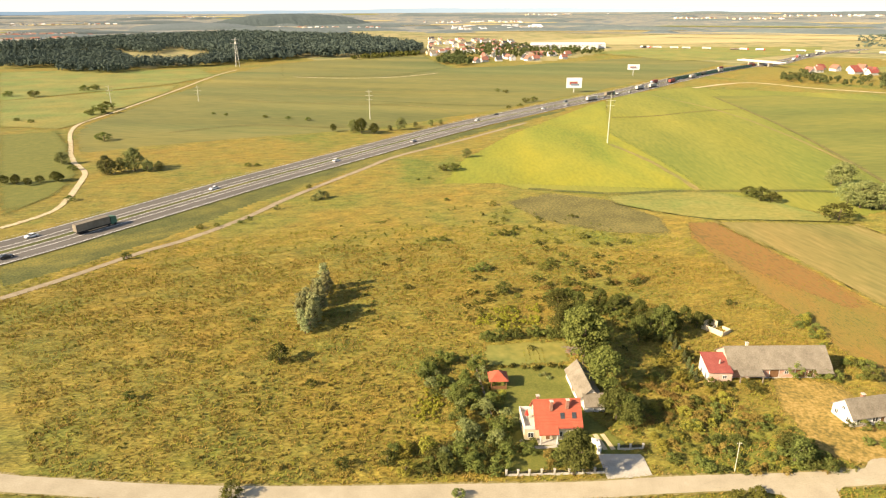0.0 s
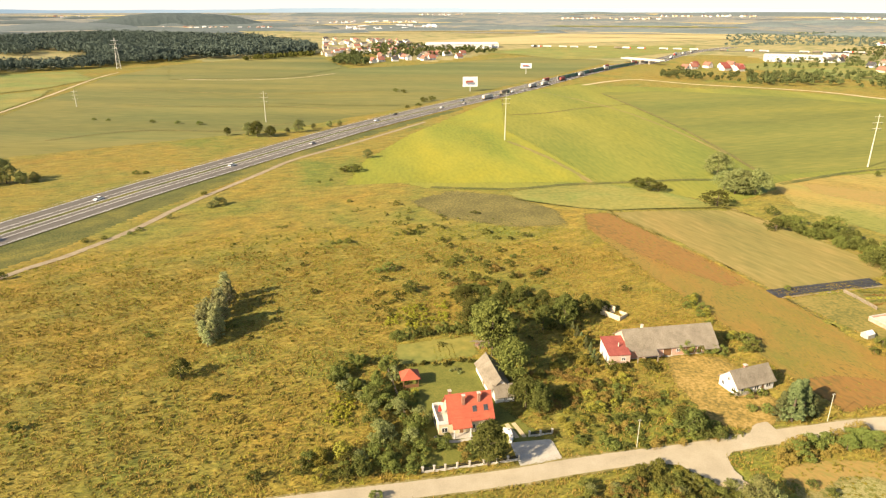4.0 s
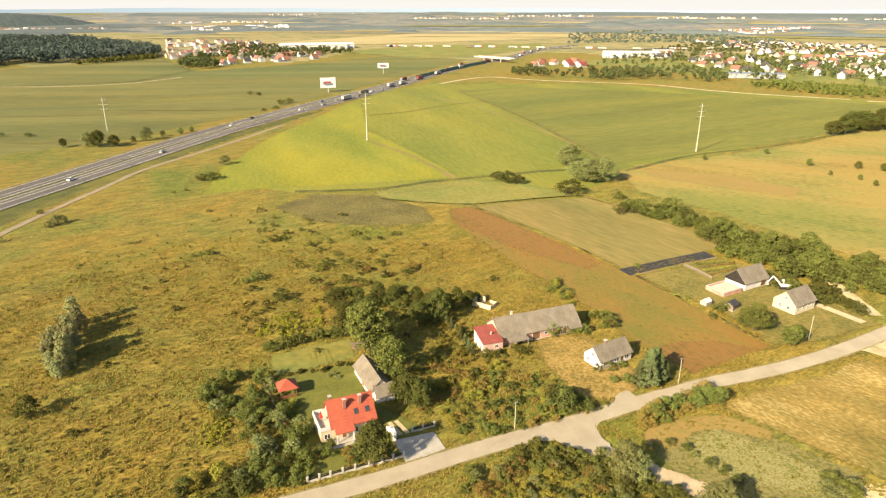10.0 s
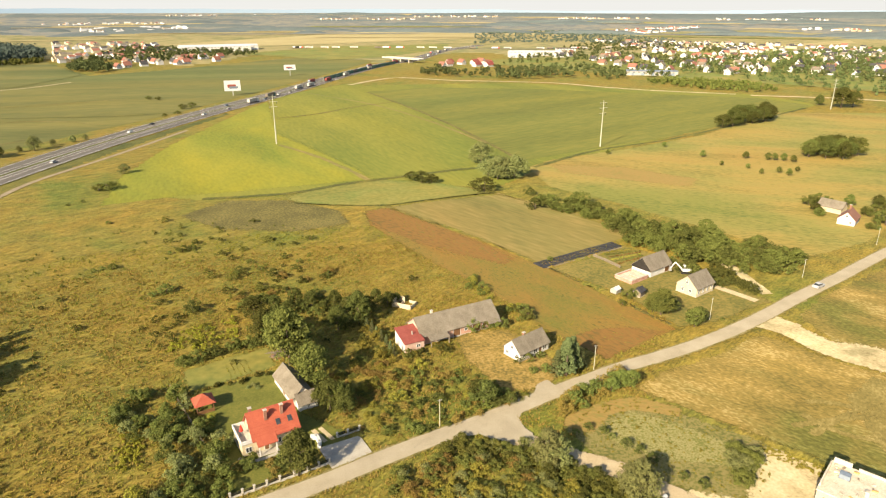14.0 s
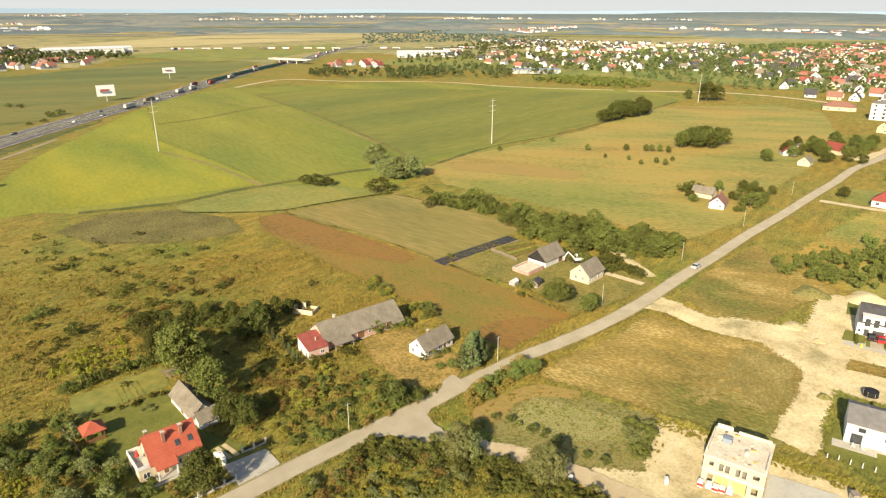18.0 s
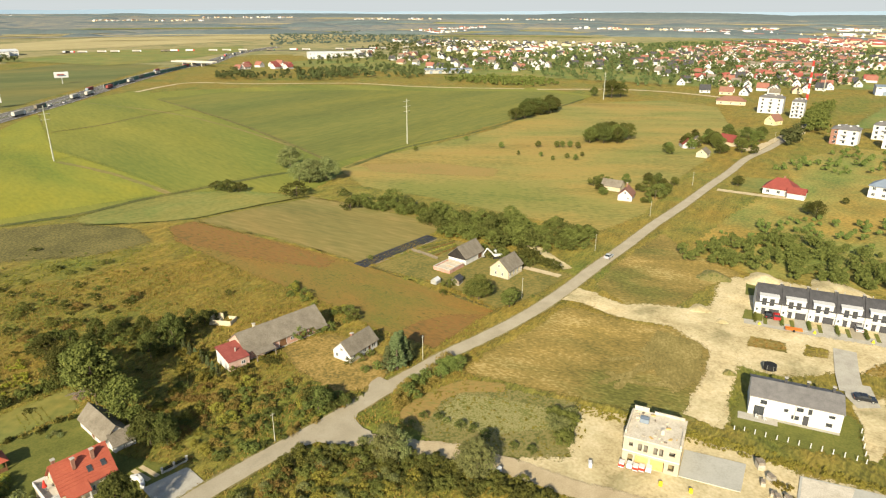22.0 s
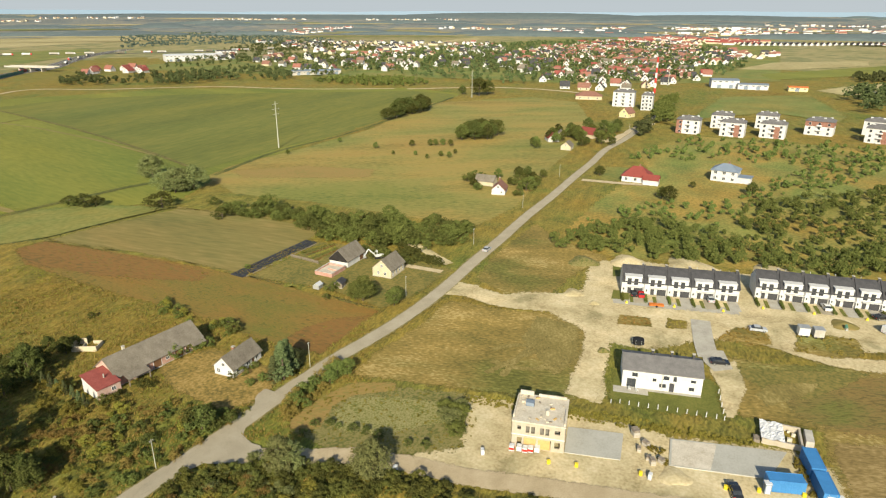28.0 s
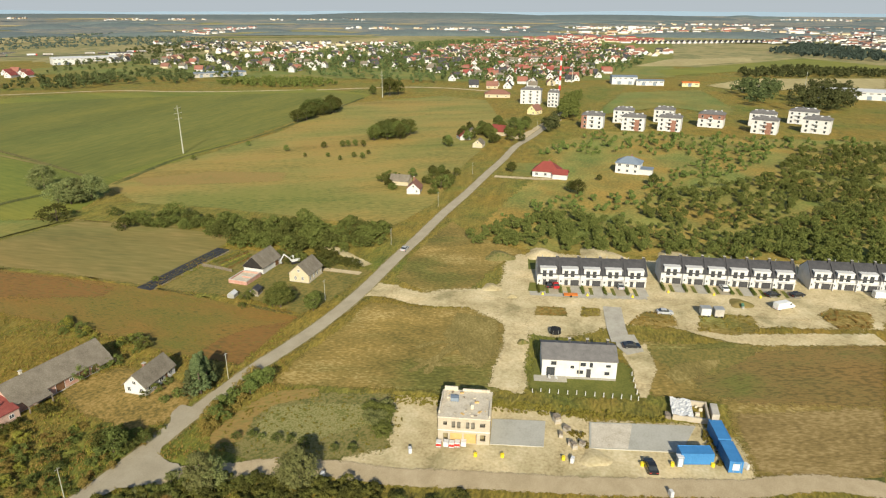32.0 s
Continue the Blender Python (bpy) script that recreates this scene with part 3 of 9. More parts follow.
FIELDS = {
    "slope_meadow": ([(206.8, 86.3), (263.8, 91.6), (303.8, 92.7), (304.9, 77.2), (327.4, 86.4), (381.7, 112.5), (452.7, 93.9), (465.2, 7.4), (497.7, -81), (236.2, -47.8), (230.8, -25.4), (215.7, 21.1), (202.8, 63.1)], SLOPE, "grassy slope with young scrub"),
    "motorway_verge": ([(-144.9, 195.4), (-130.5, 220.7), (-111.6, 250.7), (-88.2, 290.5), (-55.7, 335.7), (-0.8, 416.4), (47.2, 477), (99.4, 538.1), (97.1, 525.5), (45.6, 459.9), (-0.8, 397.5), (-52.4, 313.7), (-81.1, 264.7), (-100.5, 222.8), (-117.8, 196.4), (-132.7, 176.4)], VERGE, "dark green mown motorway verge and ditch"),
    "fields_base": ([(23.5, 299.6), (7.4, 321.7), (30.7, 364.9), (102.7, 483.3), (195.8, 626.4), (279.7, 668.9), (431, 608.3), (577.5, 415.6), (557.7, 341.6), (213.6, 271), (162.1, 241.4), (115.9, 279.3), (70.9, 276.2), (38.1, 285.1)], CROP_MID, "wide green fields between motorway and town"),
    "olive_field": ([(-243.6, 426.9), (-256.3, 462.2), (-261.2, 514.4), (-263.7, 646.6), (-277.8, 849.2), (-245, 1017.1), (-172.7, 1105.5), (-40.7, 1192.6), (11.1, 925.9), (92.4, 959.1), (344.7, 1127.2), (421.4, 992.5), (266.7, 797.7), (112.6, 613.2), (43.3, 533.4), (1.7, 497), (-34.3, 457.6), (-82.1, 434.1), (-122.8, 416.7), (-174.9, 392.3), (-211.4, 369.8)], CROP_OLIVE, "wide olive green crop field beyond the motorway"),
    "yellow_field": ([(-1.2, 297.5), (10.5, 351), (42, 421.5), (121.3, 554.2), (144.7, 588.9), (108.6, 430.2), (114.7, 367.2), (118.6, 313.2), (117.3, 285.8), (79.3, 290.3), (30.4, 298.1)], CROP_YELLOW, "yellow green flowering fallow field"),
    "mid_field": ([(129, 516.3), (145.6, 588.7), (166.3, 628.3), (274.5, 701.6), (235.1, 499.2), (222.9, 407.8), (208.8, 312.1), (182.8, 288.7), (118.6, 285.7), (120.1, 315.8), (116.2, 370.2), (110.7, 434.2)], CROP_MID, "mid green grass field crossed by faint strips"),
    "green_field": ([(250.7, 614.5), (237.4, 469.7), (219.7, 356.5), (204.7, 283.3), (224.9, 286), (266.3, 291.3), (330.5, 295.3), (434.1, 317.4), (550.7, 344.5), (552.2, 396.6), (491.1, 467.2), (399.8, 563.6), (322.9, 618.3)], CROP_GREEN, "large dark green crop field"),
    "rust_field": ([(94.2, 238.4), (104.5, 238.7), (115, 196), (122.2, 153.8), (124.2, 129.3), (125.3, 108.5), (125.9, 101.8), (98.6, 98.2), (97.7, 107.3), (95.4, 117.8), (96.1, 129.1), (95.9, 145.9), (93.1, 165.1), (90.8, 189.3), (89, 220.9)], WEED_STRIP, "long strip of olive brown weeds"),
    "rust_soil": ([(93.6, 237), (103.9, 237.3), (110.5, 210.2), (115.4, 184.6), (117.5, 162.8), (111.1, 161.5), (103.4, 175.7), (95.6, 194.7), (90.4, 218.7)], SOIL_RED, "rusty brown end of a weedy strip"),
    "bare_soil": ([(97.5, 111.3), (107, 111.9), (115.5, 108.7), (121.9, 102.4), (99.3, 98.6), (97.9, 106.5)], SOIL_RED, "reddish bare soil beside a road"),
    "stubble_field": ([(105.8, 238.1), (122.1, 237.7), (156.8, 233.3), (166.2, 197.4), (170.7, 166.9), (162.5, 161.1), (122.1, 156.6), (116, 197.8)], STUBBLE, "pale stubble field"),
    "pale_strip": ([(71.7, 274.7), (87.8, 279.7), (118.1, 284.6), (140.3, 267.4), (156.7, 235.4), (122.9, 239.2), (106, 239.8), (87.9, 249.8), (72.1, 262.7)], PALE_GREEN, "pale green fallow strip"),
    "damp_weeds": ([(26.3, 267), (47, 280.8), (70.3, 269.5), (85.4, 242.9), (83.4, 224.6), (61.2, 225.6), (37.4, 242.1)], WEEDY, "patch of dark damp weeds"),
    "golden_meadow": ([(198.5, 268.9), (221.2, 278.4), (275.7, 280.1), (351.5, 289.5), (486.3, 330.8), (579.5, 276.4), (569, 224.6), (455, 165.3), (397, 149.3), (303.4, 133.3), (237.9, 116.5), (205, 117.4), (200.5, 145.6), (193.8, 196.8), (184.8, 233.3)], GOLD, "golden dry meadow with rusty patches"),
    "rusty_patch": ([(213.3, 268.6), (242.8, 246.7), (257.8, 209.2), (242.5, 202), (224, 227.5), (207.5, 252.2)], RUSTY_GRASS, "rusty patch in a dry meadow"),
    "dry_plot": ([(95.4, 86.1), (106, 88.1), (123.9, 87.4), (142.1, 90), (145.7, 73.7), (152.4, 57.6), (151.4, 49.8), (128.5, 41.5), (113.5, 39.3), (105.8, 60.3)], DRYGRASS, "plot of dry brown grass with wheel tracks"),
    "dry_plot_by_junction": ([(159.9, 90.8), (176.5, 95.8), (222.4, 100.3), (207.6, 84.3), (201.6, 62.6), (184.9, 66.7), (162, 66.9), (155, 76.6)], DRYGRASS, "dry brown grass beside a road junction"),
    "weedy_plot": ([(73.1, 82.7), (84.1, 85.7), (93, 84.1), (104.2, 59.4), (97.6, 53.1), (88.6, 50.6), (82.2, 54.2), (72.9, 70.2)], CHALK, "chalky weedy soil beside a hedge"),
    "brown_strip": ([(74.8, 84.6), (77.2, 85.3), (87.1, 85.6), (93.8, 83.4), (98.8, 75.8), (96.2, 73.8), (90, 80.1), (84.4, 81.3), (78.6, 78.9), (76.6, 78.1), (73.4, 82.5)], RUSTY_GRASS, "strip of orange brown bare soil"),
    "chalk_patch": ([(78.2, 77.1), (82, 79.1), (88.9, 80.3), (94.2, 72.3), (98.8, 62.2), (93.8, 57.6), (84.5, 64.9), (79.1, 72)], CHALK_PALE, "pale chalky weedy soil"),
    "building_site_soil": ([(92.8, 54.3), (104.1, 58.6), (107.1, 49.9), (112.7, 24.1), (112.7, 18.2), (121.3, -0.5), (119.2, -11), (108.2, -12.2), (105.3, -11.3), (76.6, 55.4), (80.4, 58), (87.4, 51.1)], SAND, "bare sandy soil of a building site"),
    "terrace_soil": ([(193.9, 66.1), (201.8, 58.6), (211.7, 20.5), (229.8, -25.4), (236.2, -47.8), (186.2, -41.5), (159.3, 21.6), (145.2, 33), (143.3, 43.7), (148.3, 56), (152.2, 64.5), (149.9, 87.1), (167.7, 60.1)], SAND, "bare sandy soil round new terraced houses"),
    "dry_field": ([(151.9, 18.7), (154.6, 6.7), (168.2, -18.9), (178.7, -40.5), (117.4, -32.7), (108.2, -12.2), (131.4, -5.2), (127.4, 10.5), (141.7, 14.2)], DRYGRASS, "field of dry brown grass"),
    "brown_field": ([(152.4, 0.6), (166, -22), (176, -40.2), (144.7, -36.1), (133, -9), (134, 0), (142, 2.5)], BROWN_WEEDS, "field of low brown weeds with green patches"),
    "weedy_corner": ([(147.6, 14.8), (153.6, 2.4), (163.7, -14.1), (150, -7), (142, -2), (140, 4), (143, 9)], YARD_GRASS, "rough green and brown weeds beside a site road"),
    "straw_patch": ([(138.3, 7.6), (144, 5.8), (151, -3.9), (141.4, -0.3), (134.7, 4.8)], STRAW, "patch of pale flattened straw"),
    "cut_plot": ([(128.3, -7.6), (138.2, -25.6), (143.9, -36), (119, -32.8), (113.6, -21.4), (110.6, -12.8), (119.7, -9.6)], CUT_STUBBLE, "plot of cut light brown stubble"),
    "lane_verge": ([(107.8, -11.8), (112.9, -21.4), (118.7, -32.8), (116.3, -32.5), (110.9, -21.3), (106.7, -11.2)], VERGE, "narrow green verge along a sandy lane"),
    "straw_plot": ([(133, 62), (147, 64), (148, 53), (131, 45), (121, 47)], STRAW, "pale flattened dry grass with wheel tracks"),
    "sandy_corner": ([(124.6, 44.8), (129.5, 39.8), (120.2, 34.4), (115.7, 34.6), (115.9, 41.1)], SAND, "bare sandy corner of a building site"),
    "house_side": ([(143.6, 18.4), (151.1, 14.2), (139.4, 9.7), (126.7, 9.7), (125.3, 11.1), (136.2, 14.4)], SAND, "bare sandy strip beside a lawn"),
    "house_garden_lawn": ([(118.5, 34), (130.8, 36.6), (139.4, 18.8), (137.8, 15.1), (124.2, 11.2), (120.2, 22.4)], LAWN, "green lawn behind a white house"),
    "garden_lawn": ([(10.5, 129.7), (29, 131.4), (27.9, 119.1), (29.1, 111.9), (34.5, 101.9), (34.9, 99.3), (28.5, 99), (11.2, 93.2), (10.8, 100.4), (13.4, 111.1), (11.2, 119.2)], LAWN, "mown green garden lawn"),
    "vegetable_garden": ([(9.8, 141.1), (29.9, 142.7), (29.2, 132.8), (10, 131)], PALE_GREEN, "vegetable garden with green rows"),
    "farm_yard": ([(122.1, 150.7), (146.8, 152.3), (157.5, 155.8), (166, 133.9), (161.7, 111.3), (162.6, 101), (138.4, 99.7), (126.7, 102.1), (129.2, 123.1)], YARD_GRASS, "grassy farmyard"),
    "cottage_yard": ([(73.2, 125.7), (86.5, 122.8), (88.3, 100.8), (78.5, 95.4), (70.1, 98.6), (69.9, 115.7)], COTTAGE_GRASS, "trodden dry grass round a cottage"),
    "blue_house_garden": ([(330.2, 110.9), (337.7, 95.7), (309.4, 88.6), (299.9, 103.3)], PALE_GREEN, "mown pale grass beside a red-roofed house"),
}
DRIVEWAY = [(28.3, 99.3), (36.5, 99.2), (36.7, 93.4), (28.5, 92.1)]
FARM_DRIVE = [(156.6, 116.7), (157.9, 110.2), (158.9, 102.9)]
FARM_TRACK = [(175.5, 130.9), (173.7, 122.1), (169.2, 112.6), (165.8, 104.6)]
YARD_MOUTH = [(81, 96.6), (78.4, 96.2), (76, 94)]
LANE_MOUTH = [(44, 90.6), (52, 89.6), (57.3, 88.3), (59, 85.2), (62.3, 82.8), (65.5, 81.2), (66.5, 83.7), (66.2, 86), (66.9, 89), (69.2, 90.6), (74, 91), (77.4, 92), (70, 93), (58, 92.6), (47, 92)]
SITE_MOUTH = [(148, 95.7), (150.2, 91.5), (151.7, 86.2)]
FIELD_POLYS = [v[0] for v in FIELDS.values()] + [DRIVEWAY, LANE_MOUTH]
RIBBONS = [(ROAD, 2.4), (LANE, 4.5), (SITE_ROAD, 4.5), (MOTOR, 14.5), (SERVICE, 1.8), (TRACK, 2.4), (SITE_BACK, 4), (LINK, 3), (FARM_DRIVE, 2), (FARM_TRACK, 2.2), (YARD_MOUTH, 2.6), (SITE_MOUTH, 5.5), (SITE_TRACK, 3.5)]


# ---- one sheet of ground to the horizon, rough where the meadow is ----
def build_ground():
    rng = np.random.RandomState(4)
    radii = [0.0, 25.0, 45.0]
    while radii[-1] < 5400:
        radii.append(radii[-1] * (1.0078 if radii[-1] < 700 else 1.03))
    angles = np.concatenate([np.arange(-25, 140, 0.42), np.arange(140, 335, 5)])
    angles = np.radians(angles)
    R, A = np.meshgrid(np.array(radii[1:]), angles, indexing="ij")
    X, Y = R * np.cos(A), R * np.sin(A)
    flat = np.zeros(X.shape, bool)
    for poly in FIELD_POLYS:
        flat |= inside(X, Y, poly)
    for line, w in RIBBONS:
        flat |= near_line(X, Y, line, w)
    def waves(f, seed):
        r = np.random.RandomState(seed)
        z = np.zeros(X.shape)
        for _ in range(7):
            a, p, k = r.uniform(0, 6.283), r.uniform(0, 6.283), f * r.uniform(0.6, 1.6)
            z += np.sin(k * (X * np.cos(a) + Y * np.sin(a)) + p + 1.5 * np.sin(k * 0.6 * (Y * np.cos(a) - X * np.sin(a)) + p))
        return z / 7
    rough = np.clip((620 - R) / 330, 0, 1)
    Z = 0.06 + 0.36 * np.abs(waves(0.9, 1)) + 0.5 * waves(0.16, 2) ** 2 + rng.uniform(-0.07, 0.07, X.shape)
    Z = np.clip(Z, 0.02, 1.2) * rough
    Z[flat] = -0.04
    Z += rise(X, Y)
    nr, na = X.shape
    verts = np.stack([X, Y, Z], -1).reshape(-1, 3)
    i, j = np.meshgrid(np.arange(nr - 1), np.arange(na), indexing="ij")
    j2 = (j + 1) % na
    quads = np.stack([i * na + j, (i + 1) * na + j, (i + 1) * na + j2, i * na + j2], -1).reshape(-1, 4)
    faces = quads.tolist() + [[0 * na + k for k in range(na)][::-1]]
    me = bpy.data.meshes.new("ground")
    me.from_pydata(verts.tolist(), [], faces)
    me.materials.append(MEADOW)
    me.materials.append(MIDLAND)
    # the last material, beyond about 2.5 km, carries painted haze
    me.materials.append(HAZED_FARLAND)
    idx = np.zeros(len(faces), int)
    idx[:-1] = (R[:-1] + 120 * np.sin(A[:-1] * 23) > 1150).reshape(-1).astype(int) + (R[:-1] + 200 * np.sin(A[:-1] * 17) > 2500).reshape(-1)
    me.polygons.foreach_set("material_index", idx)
    me.polygons.foreach_set("use_smooth", np.ones(len(faces), bool))
    me.update()
    return tagged(new("ground", me), "rolling rough meadow of tall ochre and green grass", "ground", kind="structure")


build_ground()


def worn_sheet(name, pts, z, soft):
    """A flat sheet over a polygon whose material thins out along the border."""
    p = np.array(pts)
    q = np.roll(p, -1, 0)
    area = abs(np.sum(p[:, 0] * q[:, 1] - p[:, 1] * q[:, 0])) / 2
    soft = min(soft, 0.9 * area / np.linalg.norm(q - p, axis=1).sum())
    step = max(0.45 * soft, math.sqrt(area) / 80)
    xs = np.arange(p[:, 0].min() - soft, p[:, 0].max() + soft + step, step)
    ys = np.arange(p[:, 1].min() - soft, p[:, 1].max() + soft + step, step)
    X, Y = np.meshgrid(xs, ys, indexing="ij")
    D = np.full(X.shape, 1e9)
    for (ax, ay), (bx, by) in zip(p, q):
        dx, dy = bx - ax, by - ay
        t = np.clip(((X - ax) * dx + (Y - ay) * dy) / max(1e-9, dx * dx + dy * dy), 0, 1)
        D = np.minimum(D, np.hypot(X - ax - t * dx, Y - ay - t * dy))
    D = np.where(inside(X, Y, pts), D, -D)
    near = D > -soft / 2
    cell = near[:-1, :-1] | near[1:, :-1] | near[:-1, 1:] | near[1:, 1:]
    i, j = np.nonzero(cell)
    w = len(ys)
    quads = np.stack([i * w + j, (i + 1) * w + j, (i + 1) * w + j + 1, i * w + j + 1], 1)
    used_, back = np.unique(quads, return_inverse=True)
    verts = np.stack([X.reshape(-1)[used_], Y.reshape(-1)[used_], np.full(len(used_), z)], 1)
    me = bpy.data.meshes.new(name)
    me.from_pydata(verts.tolist(), [], back.reshape(-1, 4).tolist())
    worn = me.attributes.new("worn_edge", "FLOAT", "POINT")
    worn.data.foreach_set("value", np.clip(0.5 - D.reshape(-1)[used_] / soft, 0, 1).astype(np.float32))
    me.update()
    return me


def patch(name, poly, material, z, label, category="field", wobble=0.6, seed=1, soft=0.0):
    """A piece of land with an uneven border."""
    rng = random.Random(seed)
    pts = []
    for (x0, y0), (x1, y1) in zip(poly, poly[1:] + poly[:1]):
        d = math.hypot(x1 - x0, y1 - y0)
        k = max(1, int(d / 5))
        for s in range(k):
            f = s / k
            j = wobble if s else 0
            pts.append((x0 + (x1 - x0) * f + rng.uniform(-j, j), y0 + (y1 - y0) * f + rng.uniform(-j, j)))
    if soft:
        me = worn_sheet(name, pts, z, soft)
    else:
        bm = bmesh.new()
        face = bm.faces.new([bm.verts.new((x, y, z)) for x, y in pts])
        face.normal_update()
        if face.normal.z < 0:
            face.normal_flip()
        bmesh.ops.triangulate(bm, faces=[face])
        me = bpy.data.meshes.new(name)
        bm.to_mesh(me)
        bm.free()
    me.materials.append(material)
    return tagged(new(name, me), label, category, kind="structure")


def ribbon(name, line, width, material, z, label, category="road", side=0.0, fray=0.0, seed=1, parent=None, n=6, soft=0.0):
    """A strip of road along a line; side shifts it, fray makes its borders uneven, soft lets them thin out."""
    rng = random.Random(seed)
    pts = smooth_line(line, n)
    verts, faces = [], []
    for i, (x, y) in enumerate(pts):
        a, b = pts[max(0, i - 1)], pts[min(len(pts) - 1, i + 1)]
        d = math.hypot(b[0] - a[0], b[1] - a[1]) or 1
        nx, ny = -(b[1] - a[1]) / d, (b[0] - a[0]) / d
        for s in ((-1, -1), (-1, 1), (1, -1), (1, 1)) if soft else ((-1, 0), (1, 0)):
            o = side + s[0] * width / 2 + s[1] * soft / 2 + rng.uniform(-fray, fray)
            verts.append((x + nx * o, y + ny * o, z + float(rise(x, y))))
        k = 4 if soft else 2
        for q in range(k - 1 if i else 0):
            b = k * i + q
            faces.append((b - k, b, b + 1, b - k + 1)[::-1])
    me = mesh_of(name, verts, faces, material)
    if soft:
        worn = me.attributes.new("worn_edge", "FLOAT", "POINT")
        worn.data.foreach_set("value", [1.0, 0.0, 0.0, 1.0] * len(pts))
    me.flip_normals() if me.polygons[0].normal.z < 0 else None
    ob = new(name, me)
    if parent:
        ob.parent = parent
        return ob
    return tagged(ob, label, category, kind="structure")


WORN = {"damp_weeds": 22.0, "rust_soil": 14.0, "brown_strip": 4.0, "chalk_patch": 10.0, "straw_patch": 8.0, "brown_field": 7.0, "weedy_corner": 12.0, "cut_plot": 4.0, "lane_verge": 1.2, "straw_plot": 14.0, "rusty_patch": 22.0, "slope_meadow": 9.0, "bare_soil": 6.0, "pale_strip": 9.0}
for k, (fname, (poly, mat_, text)) in enumerate(FIELDS.items()):
    patch(fname, poly, mat_, 0.02 + 0.005 * k, text, "field", seed=k, soft=WORN.get(fname, 5.0))
ribbon("lane", LANE, 4.6, DUSTY_LANE, 0.245, "pale dusty gravel lane", fray=0.15, n=8, soft=2.0)
ribbon("building_site_road", SITE_ROAD, 8.0, SAND, 0.26, "pale sandy building site road", fray=0.2, n=8, soft=3.0)
ribbon("site_track", SITE_TRACK, 6.5, SAND, 0.25, "sandy wheel track across a building site", fray=0.2, soft=3.0)
ribbon("back_track", SITE_BACK, 6.0, SAND, 0.255, "sandy track past piles of earth", fray=0.2, soft=3.0)
ribbon("paved_link", LINK, 5.0, PAVING, 0.275, "grey paved driveway to a white house")
ribbon("house_track", BLUE_LANE, 4.0, GRAVEL, 0.24, "pale gravel driveway to a red-roofed house", fray=0.2, soft=0.5)
ribbon("road_shoulder", ROAD, 5.0, SHOULDER, 0.262, "dusty grassy shoulder of a country road", fray=0.2, n=10, soft=1.6)
ribbon("road", ROAD, 4.1, ASPHALT, 0.28, "worn pale asphalt country road", fray=0.05, n=10, soft=0.22)
ribbon("service_track", SERVICE, 3.0, DIRT, 0.18, "grey gravel service track beside a motorway", fray=0.2, soft=0.5)
ribbon("dirt_track", TRACK, 2.6, GRAVEL, 0.20, "pale winding dirt track", fray=0.3, soft=1.6)
ribbon("far_lane", OVERPASS_ROAD, 5.0, GRAVEL, 0.2, "pale earth road between fields", fray=1.0)
ribbon("town_lane", FAR_ROAD, 6.0, GRAVEL, 0.2, "pale lane along the edge of a town", fray=0.8)
for k, (line, w, m_) in enumerate((([(38.6, 288), (73, 279.1), (99.9, 282.6), (117.3, 282.5), (141.9, 282.7), (164.7, 282.6), (184.3, 278.3)], 3.5, VERGE), ([(202.2, 268.1), (261.9, 286.3), (324.6, 289.8), (425.8, 311), (533.3, 335.4)], 3.0, VERGE), ([(249, 610.3), (237.4, 469.7), (219.7, 356.5), (204.7, 283.3)], 2.5, WEEDY), ([(100.6, 390.1), (110.1, 347.7), (113.8, 312.1), (115.2, 284.8)], 3.0, STUBBLE), ([(195.8, 626.4), (219.5, 525.8), (222.1, 424.6), (214.2, 334)], 2.5, STUBBLE), ([(126.3, 491.6), (161.2, 498.8), (202.5, 521), (245.6, 534)], 2.0, WEEDY), ([(-198, 816.2), (-125.3, 793.9), (-58.6, 803.8), (-7.8, 852.7)], 3.0, GRAVEL), ([(-185.5, 436.2), (-136, 464.5), (-73.6, 453.6), (-36, 482)], 2.0, WEEDY), ([(-227.7, 730.2), (-130.2, 674.4), (-48.1, 653.5), (36.6, 669)], 1.6, STUBBLE), ([(104.6, 239.5), (110.4, 216), (115.8, 196), (119.6, 175), (122.2, 155)], 1.5, YARD_GRASS), ([(122.2, 156), (124.6, 130), (126.2, 104)], 1.2, WEEDY), ([(156.8, 234.5), (166.6, 198), (171, 166)], 1.6, STRAW), ([(72, 263), (88, 250.5), (106, 241), (124, 240), (156, 236.5)], 1.2, VERGE), ([(-60, 590), (20, 560), (70, 560)], 1.6, VERGE), ([(-200, 600), (-110, 575), (-30, 560), (10, 520)], 1.6, STUBBLE))):
    ribbon("field_margin", line, w, m_, 0.175 + 0.002 * k, "uneven grassy margin between two fields", "field margin", fray=0.5, seed=k, soft=1.6)
for k, line in enumerate(([(113.4, 60.9), (123, 57.9), (132.8, 54.5), (144.3, 51.4)], [(114.2, 57.1), (122.8, 57.8), (130.6, 57.6), (138.8, 57.4)], [(123.6, 64.9), (128.9, 61.2), (134.2, 52.3), (141.1, 47.2)], [(123.8, 47.4), (130.5, 47.2), (137.6, 45.4)], [(118.9, 62.5), (119.8, 54.7), (125.2, 48)])):
    ribbon("wheel_tracks", line, 1.6, STRAW, 0.215 + 0.004 * k, "faint pale wheel tracks across dry grass", "track", fray=0.2, seed=k, soft=1.5)
patch("drive_apron", [(151.7, 22.1), (154.5, 17.5), (146.5, 13.7), (143, 17.1), (146.4, 20.3)], PAVING, 0.29, "grey paved parking place beside a white house", "driveway", 0.05, soft=0.2)
